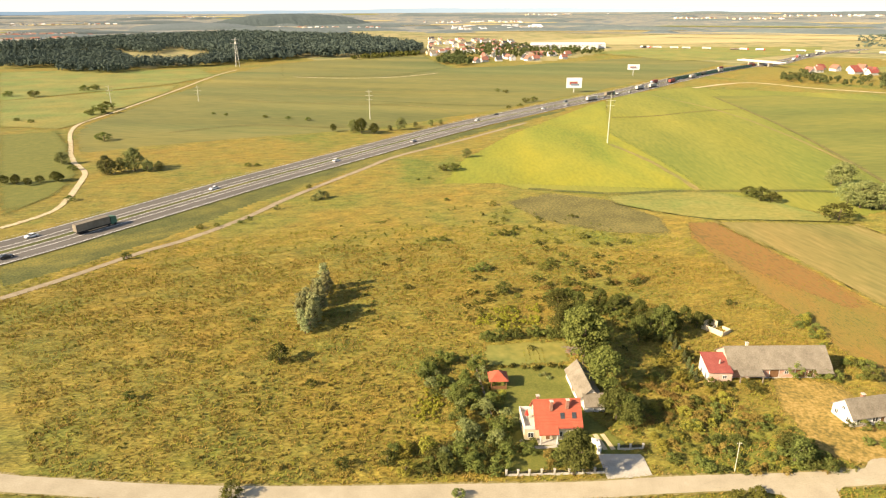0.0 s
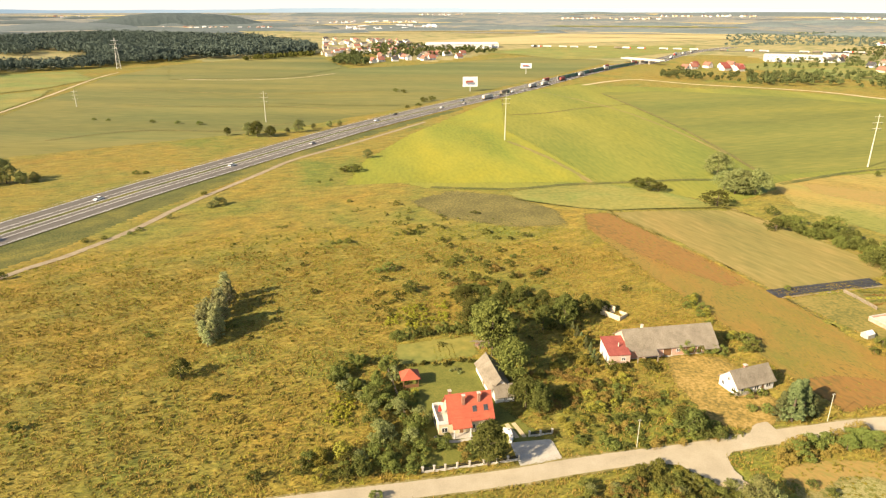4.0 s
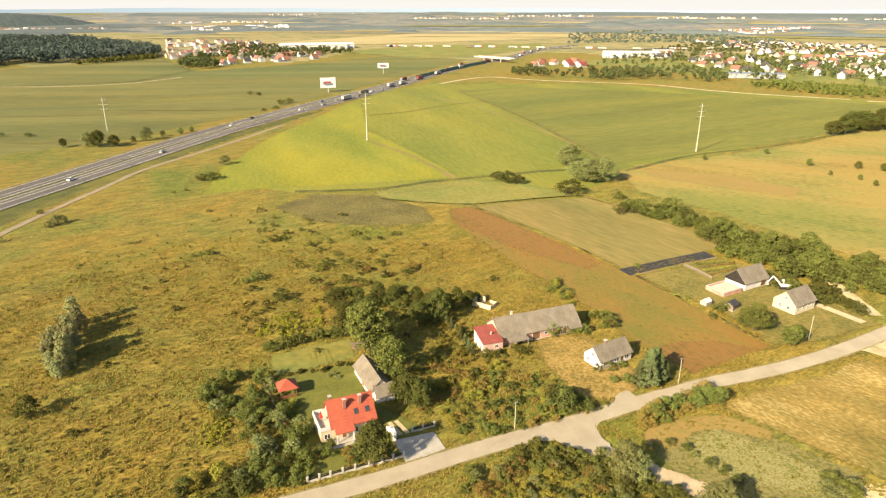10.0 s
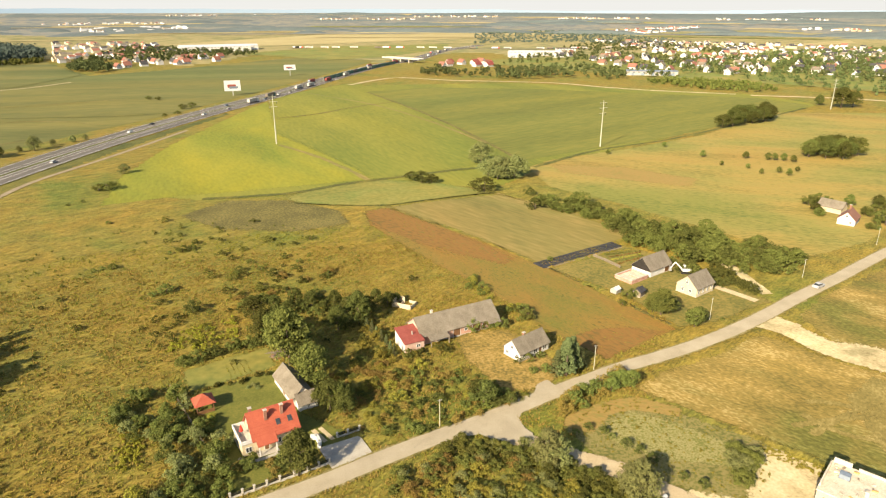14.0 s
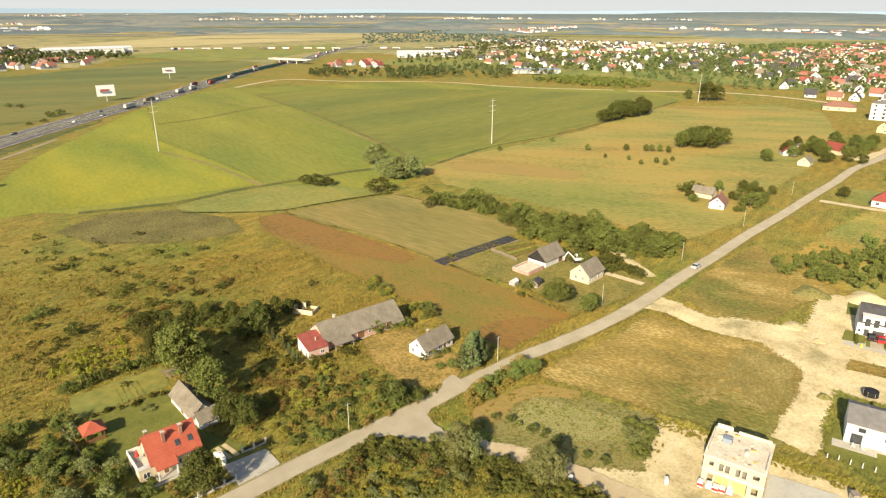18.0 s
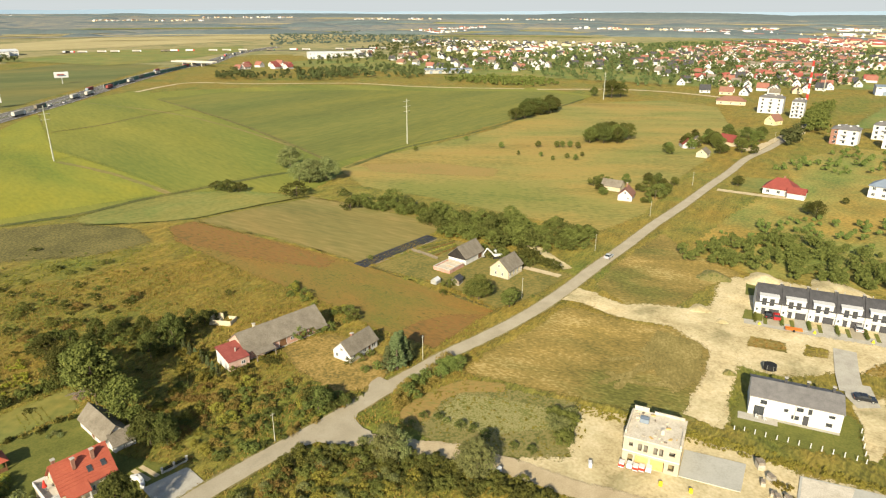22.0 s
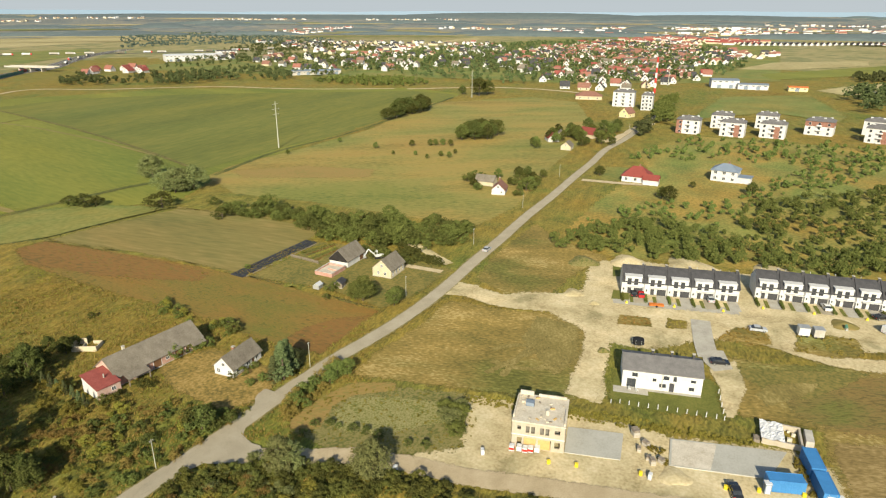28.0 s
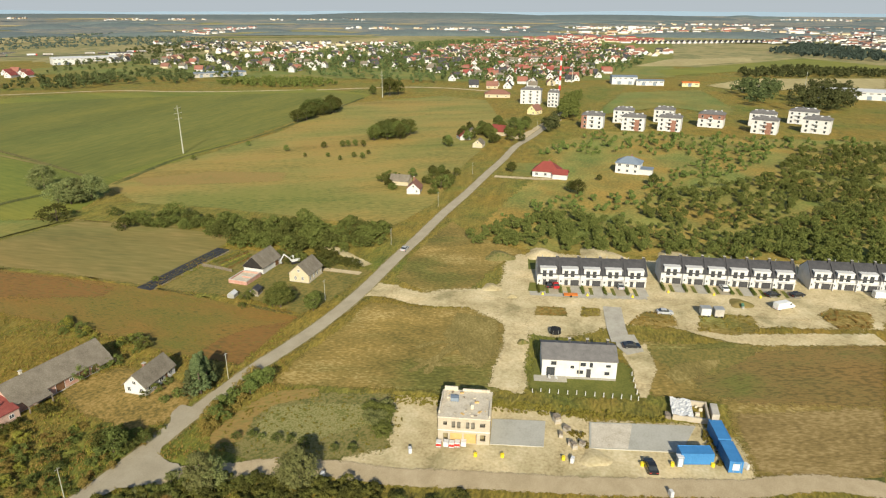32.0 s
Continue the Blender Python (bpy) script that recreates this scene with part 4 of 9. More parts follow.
motorway = ribbon("motorway", MOTOR, 26.0, MOTORWAY, 0.25, "two-carriageway motorway of grey asphalt with white lines")
for off in (-12.2, -5.6, -1.9, 1.9, 5.6, 12.2):
    ribbon("lane_line", MOTOR, 0.3, WHITE_LINE, 0.262, "", side=off, parent=motorway)
ribbon("central_reserve", MOTOR, 2.6, VERGE, 0.266, "", parent=motorway)


# ---- buildings ----
def chevron(L, W, eave, ridge, over, thick):
    w = W / 2 + over
    drop = (ridge - eave) / (W / 2) * over
    return prism([(-w, eave - drop), (0, ridge), (w, eave - drop), (w, eave - drop + thick), (0, ridge + thick), (-w, eave - drop + thick)], -L / 2 - over, L / 2 + over)


def gable_body(L, W, eave, ridge):
    return prism([(-W / 2, 0), (W / 2, 0), (W / 2, eave), (0, ridge), (-W / 2, eave)], -L / 2, L / 2)


_frames = {}


def opening(parent, x, y, z, w, h, ang=0.0, kind="window", frame_mat=None, pane_mat=None, bar=True, plain=False):
    """A window or door on a wall; ang 0 faces -y. Its frame stands proud of the wall and holds its pane."""
    frame_mat, pane_mat = frame_mat or PLASTIC_WHITE, pane_mat or GLASS
    key = (kind, round(w, 2), round(h, 2), frame_mat.name, pane_mat.name, bar)
    if key not in _frames:
        t = 0.09
        bm = box(-w / 2, -w / 2 + t, -0.05, 0.04, 0, h)
        box(w / 2 - t, w / 2, -0.05, 0.04, 0, h, bm)
        box(-w / 2 + t, w / 2 - t, -0.05, 0.04, 0, t, bm)
        box(-w / 2 + t, w / 2 - t, -0.05, 0.04, h - t, h, bm)
        if bar:
            box(-t / 2, t / 2, -0.05, 0.03, t, h - t, bm)
        a = bpy.data.meshes.new(kind)
        bm.to_mesh(a)
        bm.free()
        a.materials.append(frame_mat)
        bm = box(-w / 2 + t / 2, w / 2 - t / 2, -0.015, 0.03, t / 2, h - t / 2)
        b = bpy.data.meshes.new("pane")
        bm.to_mesh(b)
        bm.free()
        b.materials.append(pane_mat)
        _frames[key] = (a, b)
    a, b = _frames[key]
    if plain:
        if (key, "plain") not in _frames:
            bm = box(-w / 2, w / 2, -0.05, 0.03, 0, h)
            bmesh.ops.recalc_face_normals(bm, faces=bm.faces)
            front = min(bm.faces, key=lambda f: f.calc_center_median().y)
            bmesh.ops.inset_individual(bm, faces=[front], thickness=0.09, depth=-0.02)
            front.material_index = 1
            c = bpy.data.meshes.new(kind)
            bm.to_mesh(c)
            bm.free()
            c.materials.append(frame_mat)
            c.materials.append(pane_mat)
            _frames[(key, "plain")] = c
        ob = new(kind, _frames[(key, "plain")])
        ob.parent = parent
        ob.matrix_local = pose(x, y, z, 0, 0, ang)
        return ob
    ob = new(kind, a)
    ob.parent = parent
    ob.matrix_local = pose(x, y, z, 0, 0, ang)
    pn = new("pane" if kind == "window" else "leaf", b)
    pn.parent = ob
    return ob


def chimney(parent, x, y, z0, z1, w=0.6, mat_=None):
    c = part("chimney", box(x - w / 2, x + w / 2, y - w / 2, y + w / 2, z0, z1), mat_ or BRICK, parent)
    part("cap", box(x - w / 2 - 0.1, x + w / 2 + 0.1, y - w / 2 - 0.1, y + w / 2 + 0.1, z1, z1 + 0.12), CONCRETE, c)
    return c


def gable_house(name, x, y, turn, L, W, eave, ridge, wall, roof, label, category="house", over=0.4, windows=(), doors=(), chimneys=(), thick=0.16, group=""):
    """A house with a ridge along its own x. windows: (side, along, sill, width, height); sides: s, n, e, w."""
    h = thing(name, x, y, 0, turn, label, category, group)
    part("wall", gable_body(L, W, eave, ridge), wall, h)
    part("plinth", box(-L / 2 - 0.04, L / 2 + 0.04, -W / 2 - 0.04, W / 2 + 0.04, -0.3, 0.35), CONCRETE, h)
    rf = part("roof", chevron(L, W, eave, ridge + 0.02, over, thick), roof, h)
    part("ridge_cap", prism([(-0.22, ridge + thick - 0.08), (0, ridge + thick + 0.07), (0.22, ridge + thick - 0.08)], -L / 2 - over, L / 2 + over), roof, rf)
    spot = {"s": (0, -W / 2 - 0.01, 0), "n": (0, W / 2 + 0.01, 180), "e": (L / 2 + 0.01, 0, 90), "w": (-L / 2 - 0.01, 0, -90)}
    for kind, rows in (("window", windows), ("door", doors)):
        for side, a, sill, w, hh in rows:
            sx, sy, ang = spot[side]
            px, py = (a, sy) if side in "sn" else (sx, a)
            opening(h, px, py, sill, w, hh, ang, kind, bar=kind == "window", pane_mat=GLASS if kind == "window" else WOOD_BROWN)
    for cx, cy, top in chimneys:
        base = ridge - abs(cy) * (ridge - eave) / (W / 2)
        chimney(rf, cx, cy, base, top)
    return h, rf


# -- the red-roofed house, its terrace, porch and garden buildings
rh, rr = gable_house("house", 21.5, 106.9, 3, 9.2, 7.0, 4.0, 8.0, CREAM_WALL, RED_TILE, "cream house with a bright red tiled roof and two brick chimneys", over=0.55, thick=0.2,
                     windows=(("s", 0.3, 1.0, 1.3, 1.3), ("s", 3.2, 1.0, 1.2, 1.3), ("w", 1.5, 4.2, 1.0, 1.4), ("w", -1.5, 4.2, 1.0, 1.4), ("e", 1.2, 1.0, 1.2, 1.3), ("e", 0, 4.6, 1.2, 1.2)),
                     doors=(("s", -2.2, 0.2, 1.1, 2.1),), chimneys=((-1.4, -1.5, 8.6), (2.1, -1.3, 8.7), (-3.9, 1.0, 8.5)))
rh.scale = (0.9, 0.9, 0.88)
slope = math.degrees(math.atan2(4.0, 3.5))
for sx in (0.9, 3.4):
    sk = part("skylight", box(-0.45, 0.45, -0.65, 0.65, 0, 0.1), DARK_ROOF, rr)
    sk.matrix_local = pose(sx, -2.4, 5.48, slope)
    part("pane", box(-0.36, 0.36, -0.55, 0.55, 0.1, 0.12), GLASS, sk)
bm = bmesh.new()
for k in range(9):
    y0 = -4.0 + k * 0.44
    z0 = 8.24 - abs(y0) * 4.0 / 3.5
    box(-5.1, 5.1, y0, y0 + 0.05, z0 - 0.05, z0 + 0.03, bm)
part("tile_courses", bm, RED_TILE, rr)
part("gutter", tube((-5.1, -4.08, 3.4), (5.1, -4.08, 3.4), 0.09, 0.09), RED_OLD, rr)
porch = part("porch_roof", prism([(-5.2, 2.55), (-3.5, 4.0), (-3.5, 4.2), (-5.2, 2.75)], -4.4, -0.2), RED_TILE, rh)
for px in (-4.1, -0.5):
    part("porch_post", box(px - 0.12, px + 0.12, -5.1, -4.86, 0, 2.7), WHITE_WALL, rh)
part("porch_floor", box(-4.5, -0.1, -5.3, -3.55, 0, 0.3), CONCRETE, rh)
part("terrace_wing", box(-7.2, -4.62, -3.4, 3.6, 0, 3.0), CREAM_WALL, rh)
part("terrace_floor", box(-7.35, -4.62, -3.55, 3.75, 3.0, 3.14), CONCRETE, rh)
for x0, x1, y0, y1 in ((-7.3, -7.15, -3.5, 3.7), (-7.15, -4.7, -3.5, -3.38), (-7.15, -4.7, 3.58, 3.7)):
    part("parapet", box(x0, x1, y0, y1, 3.14, 3.95), WHITE_WALL, rh)
opening(rh, -5.9, -3.42, 0.9, 1.3, 1.3)
opening(rh, -7.22, 0.5, 0.3, 2.0, 2.1, -90)
pt = thing("parasol", 15.9, 106.8, 2.77, 20, "folded red parasol on a roof terrace", "parasol")
part("pole", tube((0, 0, 0), (0, 0, 2.3), 0.04, 0.03), STEEL, pt)
part("canopy", tube((0, 0, 0.9), (0, 0, 2.25), 0.42, 0.06, 8), RED_PAINT, pt)
part("base_plate", tube((0, 0, 0), (0, 0, 0.09), 0.35, 0.3, 10), CONCRETE, pt)

gz = thing("gazebo", 11.6, 122.9, 0, 3, "wooden garden gazebo with a red pyramid roof", "gazebo")
for sx in (-1.6, 1.6):
    for sy in (-1.6, 1.6):
        part("post", box(sx - 0.1, sx + 0.1, sy - 0.1, sy + 0.1, 0, 2.4), WOOD_BROWN, gz)
for x0, x1, y0, y1 in ((-1.5, 1.5, -1.65, -1.55), (-1.5, 1.5, 1.55, 1.65), (-1.65, -1.55, -1.5, 1.5)):
    part("railing", box(x0, x1, y0, y1, 0.15, 0.95), WOOD_BROWN, gz)
part("floor", box(-1.7, 1.7, -1.7, 1.7, 0, 0.12), WOOD_OLD, gz)
def pyramid(r, z0, z1, top, mat_, parent, name="roof"):
    bm = bmesh.new()
    lo = [bm.verts.new((sx * r, sy * r, z0)) for sx, sy in ((-1, -1), (1, -1), (1, 1), (-1, 1))]
    hi = [bm.verts.new((sx * top, sy * top, z1)) for sx, sy in ((-1, -1), (1, -1), (1, 1), (-1, 1))]
    for i in range(4):
        bm.faces.new((lo[i], lo[(i + 1) % 4], hi[(i + 1) % 4], hi[i]))
    bm.faces.new(lo[::-1])
    bm.faces.new(hi)
    return part(name, bm, mat_, parent)
pyramid(2.15, 2.35, 3.3, 0.8, RED_TILE, gz)
pyramid(1.0, 3.3, 3.95, 0.05, RED_TILE, gz, "lantern_roof")

ob_, _ = gable_house("barn", 29.8, 120.6, -86, 11.4, 4.6, 2.1, 4.3, WHITE_WALL, GREY_ROOF, "old whitewashed barn with a mossy grey roof", "barn", over=0.35, doors=(("s", 0.5, 0.1, 1.6, 2.0),), windows=(("s", 3.5, 1.1, 0.7, 0.7), ("s", -3.5, 1.1, 0.7, 0.7)))
lt = thing("shed", 30.6, 114.0, 0, -86, "low white shed with a sloping grey roof against a barn", "shed")
part("wall", prism([(-0.9, 0), (1.3, 0), (1.3, 1.7), (-0.9, 3.1)], -2.0, 2.0, "y"), WHITE_WALL, lt)
part("roof", prism([(-0.9, 3.14), (1.7, 1.5), (1.7, 1.65), (-0.9, 3.3)], -2.25, 2.25, "y"), GREY_ROOF, lt)
opening(lt, 1.32, 0, 0.6, 0.7, 0.7, 90)

# -- the long barn with its red lean-to
lb, lr = gable_house("long_barn", 74.6, 129.6, 0.5, 22.2, 8.0, 2.8, 5.9, PINK_BRICK, GREY_ROOF, "long pinkish brick barn with a grey sheet roof", "barn", over=0.45,
                     windows=[("s", a, 1.1, 1.0, 0.9) for a in (-4, 1.5, 9)] , doors=(("s", -1.2, 0.1, 2.2, 2.4), ("s", 4.6, 0.1, 2.4, 2.4), ("s", 7.0, 0.1, 1.2, 2.0)))
chimney(lr, -6.2, 0.3, 5.5, 6.7, 0.5, DUSTY_SLAB)
part("gable_wall", prism([(-4.0, 2.8), (4.0, 2.8), (0, 5.9)], -11.22, -11.1), PALE_PINK, lb, "pale pink rendered gable above a red lean-to")
part("porch_roof", prism([(-6.3, 1.9), (-4.0, 2.7), (-4.0, 2.8), (-6.3, 2.0)], -9.8, -4.4), GREY_ROOF, lb)
for px in (-9.6, -4.6):
    part("porch_post", box(px - 0.1, px + 0.1, -6.2, -6.0, 0, 1.95), WOOD_OLD, lb)
part("lean_to_roof", prism([(-5.6, 2.0), (-4.0, 2.7), (-4.0, 2.8), (-5.6, 2.1)], 7.6, 11.3), GREY_ROOF, lb)
an = thing("annex", 60.9, 127.0, 0, -2, "pink brick annex with a dull red sloping roof", "annex")
part("wall", prism([(-3.1, 0), (3.0, 0), (3.0, 4.0), (-3.1, 2.6)], -2.6, 2.5), PALE_PINK, an)
part("roof", prism([(-3.4, 2.55), (3.2, 4.06), (3.2, 4.2), (-3.4, 2.7)], -2.85, 2.55), RED_OLD, an)
part("vent_pipe", tube((0.4, -0.6, 3.4), (0.4, -0.6, 4.3), 0.16, 0.16), CONCRETE, an)
part("white_side", prism([(-3.0, 0.1), (2.9, 0.1), (2.9, 3.8), (-3.0, 2.45)], -2.66, -2.6), WHITE_WALL, an)
opening(an, 0.9, -3.12, 1.0, 1.0, 0.9)

ru = thing("ruined_outbuilding", 69.6, 148.4, 0, -54, "roofless pale ruin of a small outbuilding", "ruin")
for x0, x1, y0, y1, z in ((-3, 3, -2, -1.75, 1.5), (-3, -0.8, 1.75, 2, 1.8), (0.6, 3, 1.75, 2, 1.1), (-3, -2.75, -1.75, 1.75, 1.9), (2.75, 3, -1.75, 1.75, 1.2), (-0.6, -0.4, -1.75, 0.6, 1.3)):
    part("wall", box(x0, x1, y0, y1, 0, z, bevel=0.04), CREAM_WALL, ru)

# -- the white cottage
gable_house("cottage", 84.3, 110.7, 10.6, 9.8, 5.4, 2.4, 4.9, WHITE_WALL, GREY_ROOF, "small white cottage with a grey sheet roof", "house", over=0.35,
            windows=(("s", -3.4, 0.9, 1.2, 1.1), ("s", 0.2, 0.9, 1.3, 1.1), ("s", 3.4, 0.9, 1.2, 1.1), ("w", 0, 2.6, 0.9, 0.9), ("w", -1.6, 0.8, 0.9, 1.1), ("w", 1.5, 0.8, 0.9, 1.1)),
            doors=(("s", 1.9, 0.1, 1.0, 2.0),), chimneys=((-0.8, 0.3, 5.5),))

# -- the farm by the junction
gable_house("farmhouse", 149.2, 116.7, 9, 8.8, 6.6, 2.9, 5.9, CREAM_WALL, GREY_ROOF, "cream farmhouse with a grey roof", "house", over=0.35,
            windows=(("s", -3.3, 0.9, 0.8, 1.4), ("s", -1.1, 0.9, 0.8, 1.4), ("s", 1.1, 0.9, 0.8, 1.4), ("s", 3.3, 0.9, 0.8, 1.4), ("w", -1.2, 0.9, 0.8, 1.2), ("w", 1.2, 0.9, 0.8, 1.2), ("w", 0, 3.4, 0.8, 1.0)))
fb, _ = gable_house("barn", 149.6, 134.2, 8, 10.4, 7.0, 2.5, 5.7, WHITE_WALL, GREY_ROOF, "white farm barn with a black boarded gable and grey roof", "barn", over=0.35, doors=(("s", 3, 0.1, 2.4, 2.4),))
part("gable_boarding", prism([(-3.5, 1.9), (3.5, 1.9), (3.5, 2.5), (0, 5.6), (-3.5, 2.5)], -5.4, -5.22), TAR, fb, "black tarred gable boards")
bx = thing("unfinished_extension", 139.3, 132.4, 0, 8, "roofless brick extension under construction", "building")
for x0, x1, y0, y1 in ((-4.2, 4.2, -3.9, -3.6), (-4.2, 4.2, 3.6, 3.9), (-4.2, -3.9, -3.6, 3.6), (3.9, 4.2, -3.6, 3.6), (-0.2, 0.1, -3.6, 1.0)):
    part("wall", box(x0, x1, y0, y1, 0, 2.0), PINK_BRICK, bx)
    part("ring_beam", box(x0 - 0.02, x1 + 0.02, y0 - 0.02, y1 + 0.02, 2.0, 2.25), CONCRETE, bx)
part("floor_slab", box(-3.9, 3.9, -3.6, 3.6, 1.2, 1.35), DUSTY_SLAB, bx)
bx.scale = (0.92, 0.82, 0.68)
gable_house("garden_shed", 132.3, 122.0, 20, 3.2, 2.4, 1.7, 2.5, WOOD_OLD, DARK_ROOF, "low dark garden shed", "shed", over=0.2)
gh = thing("greenhouse", 127.6, 126.6, 0, 15, "small pale glass greenhouse", "greenhouse")
part("frame", gable_body(2.6, 2.0, 1.4, 2.1), STEEL, gh)
part("glazing", chevron(2.6, 2.0, 1.4, 2.12, 0.05, 0.04), PLASTIC_WHITE, gh)
gable_house("house", 253.5, 133.6, 20, 8.5, 6.0, 2.5, 5.2, WHITE_WALL, BROWN_ROOF, "white house with a brownish tiled roof among bushes", windows=(("s", -2, 0.9, 1, 1.2), ("s", 2, 0.9, 1, 1.2), ("w", 0, 3.2, 0.9, 1.0), ("w", -1.5, 0.9, 0.9, 1.1)), chimneys=((1, 0.2, 7.0),))
gable_house("farm_shed", 263.5, 146.2, 100, 9, 6.0, 2.3, 4.6, CREAM_WALL, GREY_ROOF, "grey-roofed farm building behind a white house", "barn")


# -- new terraced houses
def townhouse():
    h = thing("terraced_house", 0, 0, 0, 0, "white terraced house with a graphite roof and dark garage door", "house", "rows of new terraced houses")
    W, D = 6.45, 9.0
    part("wall", prism([(0, 0), (D, 0), (D, 3.9), (D / 2, 7.2), (0, 3.9)], -W / 2, W / 2), WHITE_WALL, h)
    part("bay", box(-2.35, 2.3, -0.25, 3.2, 2.55, 5.35), WHITE_WALL, h)
    part("bay_coping", box(-2.5, 2.45, -0.4, 3.2, 5.35, 5.55), WHITE_WALL, h)
    part("plinth", box(-W / 2, W / 2, -0.03, 0, 0, 0.3), CONCRETE, h)
    rf = part("roof", prism([(-0.4, 3.62), (D / 2, 7.22), (D + 0.4, 3.62), (D + 0.4, 3.82), (D / 2, 7.44), (-0.4, 3.82)], -W / 2, W / 2), DARK_ROOF, h)
    part("party_wall", prism([(-0.4, 3.9), (D / 2, 7.45), (D + 0.4, 3.9), (D + 0.4, 4.2), (D / 2, 7.8), (-0.4, 4.2)], W / 2 - 0.16, W / 2 + 0.16), DARK_ROOF, h)
    part("gutter", tube((-W / 2, -0.45, 3.7), (W / 2, -0.45, 3.7), 0.08, 0.08, 6), DARK_ROOF, rf)
    chimney(rf, 2.6, D / 2 - 0.5, 6.9, 8.2, 0.5, DARK_ROOF)
    part("flue", tube((-1.6, D / 2 + 0.4, 7.0), (-1.6, D / 2 + 0.4, 7.9), 0.1, 0.1, 6), STEEL, rf)
    opening(h, -1.15, -0.27, 2.9, 1.15, 2.0, frame_mat=DARK_ROOF)
    opening(h, 0.75, -0.27, 2.9, 1.15, 2.0, frame_mat=DARK_ROOF)
    opening(h, 1.55, -0.02, 0.05, 2.5, 2.15, 0, "garage_door", DARK_ROOF, DARK_ROOF, False)
    opening(h, -1.0, -0.02, 0.1, 1.0, 2.1, 0, "door", DARK_ROOF, DARK_ROOF, False)
    opening(h, -2.6, -0.02, 0.9, 0.6, 0.9, bar=False)
    part("canopy", box(-1.7, 3.1, -1.0, 0, 2.3, 2.52), WHITE_WALL, h)
    part("end_fin", box(-W / 2 - 0.1, -W / 2 + 0.1, -0.9, 0, 0, 3.6), WHITE_WALL, h)
    return h


unit = townhouse()
rows_ = (((174.8, 50.0), (186.6, 19.8), 5), ((192.5, 16.5), (204.3, -20.5), 6), ((207.6, -24.4), (219.3, -61.4), 6))
first = True
for (x0, y0), (x1, y1), count in rows_:
    turn = math.degrees(math.atan2(y1 - y0, x1 - x0))
    for k in range(count):
        f = (k + 0.5) / count
        m = pose(x0 + (x1 - x0) * f, y0 + (y1 - y0) * f, 0.2, 0, 0, turn)
        if first:
            unit.matrix_world = m
            first = False
        else:
            copy_thing(unit, m)

# -- the white semi-detached house
sd = thing("semi_detached_house", 125.3, 33.1, 0.12, -70, "white semi-detached house with a low grey roof", "house")
part("wall", prism([(0, 0), (8.6, 0), (8.6, 4.3), (4.3, 6.05), (0, 4.3)], 0, 16.7), WHITE_WALL, sd)
sr = part("roof", prism([(-0.3, 4.28), (4.3, 6.1), (8.9, 4.26), (8.9, 4.45), (4.3, 6.3), (-0.3, 4.47)], -0.2, 16.9), SLATE_ROOF, sd)
for cx in (6.3, 10.4, 15.0):
    chimney(sr, cx, 5.0, 6.0, 7.2, 0.5, DARK_ROOF)
part("party_wall", box(8.3, 8.5, -0.1, 0, 0.2, 4.2), CONCRETE, sd)
for wx, wz, w, hh in ((2.6, 2.9, 1.2, 0.9), (9.2, 2.9, 1.2, 0.9), (11.0, 2.7, 0.7, 1.2), (14.8, 2.9, 1.1, 0.6), (6.8, 2.2, 0.8, 0.7), (2.0, 0.2, 1.9, 2.1), (8.6, 0.9, 1.4, 0.9), (14.6, 0.9, 1.1, 0.8)):
    opening(sd, wx, -0.01, wz, w, hh, frame_mat=DARK_ROOF)
opening(sd, 10.5, -0.01, 0.1, 1.0, 2.1, 0, "door", DARK_ROOF, DARK_ROOF, False)
part("terrace", box(-1.8, 5.6, -2.6, -0.05, -0.05, 0.1), PAVING, sd)
part("side_path", box(5.6, 16.6, -0.9, -0.05, -0.05, 0.08), PAVING, sd)
for tx, ty in ((1.7, -1.4), (3.2, -1.6)):
    gt = thing("garden_chair", 0, 0, 0, 0, "white plastic garden chair on a terrace", "chair", "chairs on the terrace")
    gt.matrix_world = sd.matrix_world @ pose(tx, ty, 0.1, 0, 0, 40 * tx)
    part("seat", box(-0.25, 0.25, -0.25, 0.25, 0.38, 0.44), PLASTIC_WHITE, gt)
    part("backrest", box(-0.25, 0.25, 0.2, 0.26, 0.44, 0.95), PLASTIC_WHITE, gt)
    for lx in (-0.22, 0.22):
        for ly in (-0.22, 0.22):
            part("leg", box(lx - 0.025, lx + 0.025, ly - 0.025, ly + 0.025, 0, 0.38), PLASTIC_WHITE, gt)

# -- the unfinished yellow house and the concrete slabs
yh = thing("unfinished_house", 93.2, 43.8, 0.1, -71, "unfinished two-storey house of pale yellow blocks without a roof", "house")
def holed_wall(length, z0, z1, holes, thick=0.3):
    """A wall along x with real openings: (x0, x1, z0, z1)."""
    bm = bmesh.new()
    xs = sorted({0, length, *[h[0] for h in holes], *[h[1] for h in holes]})
    zs = sorted({z0, z1, *[h[2] for h in holes], *[h[3] for h in holes]})
    for a, b in zip(xs, xs[1:]):
        for c, d in zip(zs, zs[1:]):
            if not any(h[0] <= a and b <= h[1] and h[2] <= c and d <= h[3] for h in holes):
                box(a, b, 0, thick, c, d, bm)
    bmesh.ops.remove_doubles(bm, verts=bm.verts, dist=0.001)
    return bm
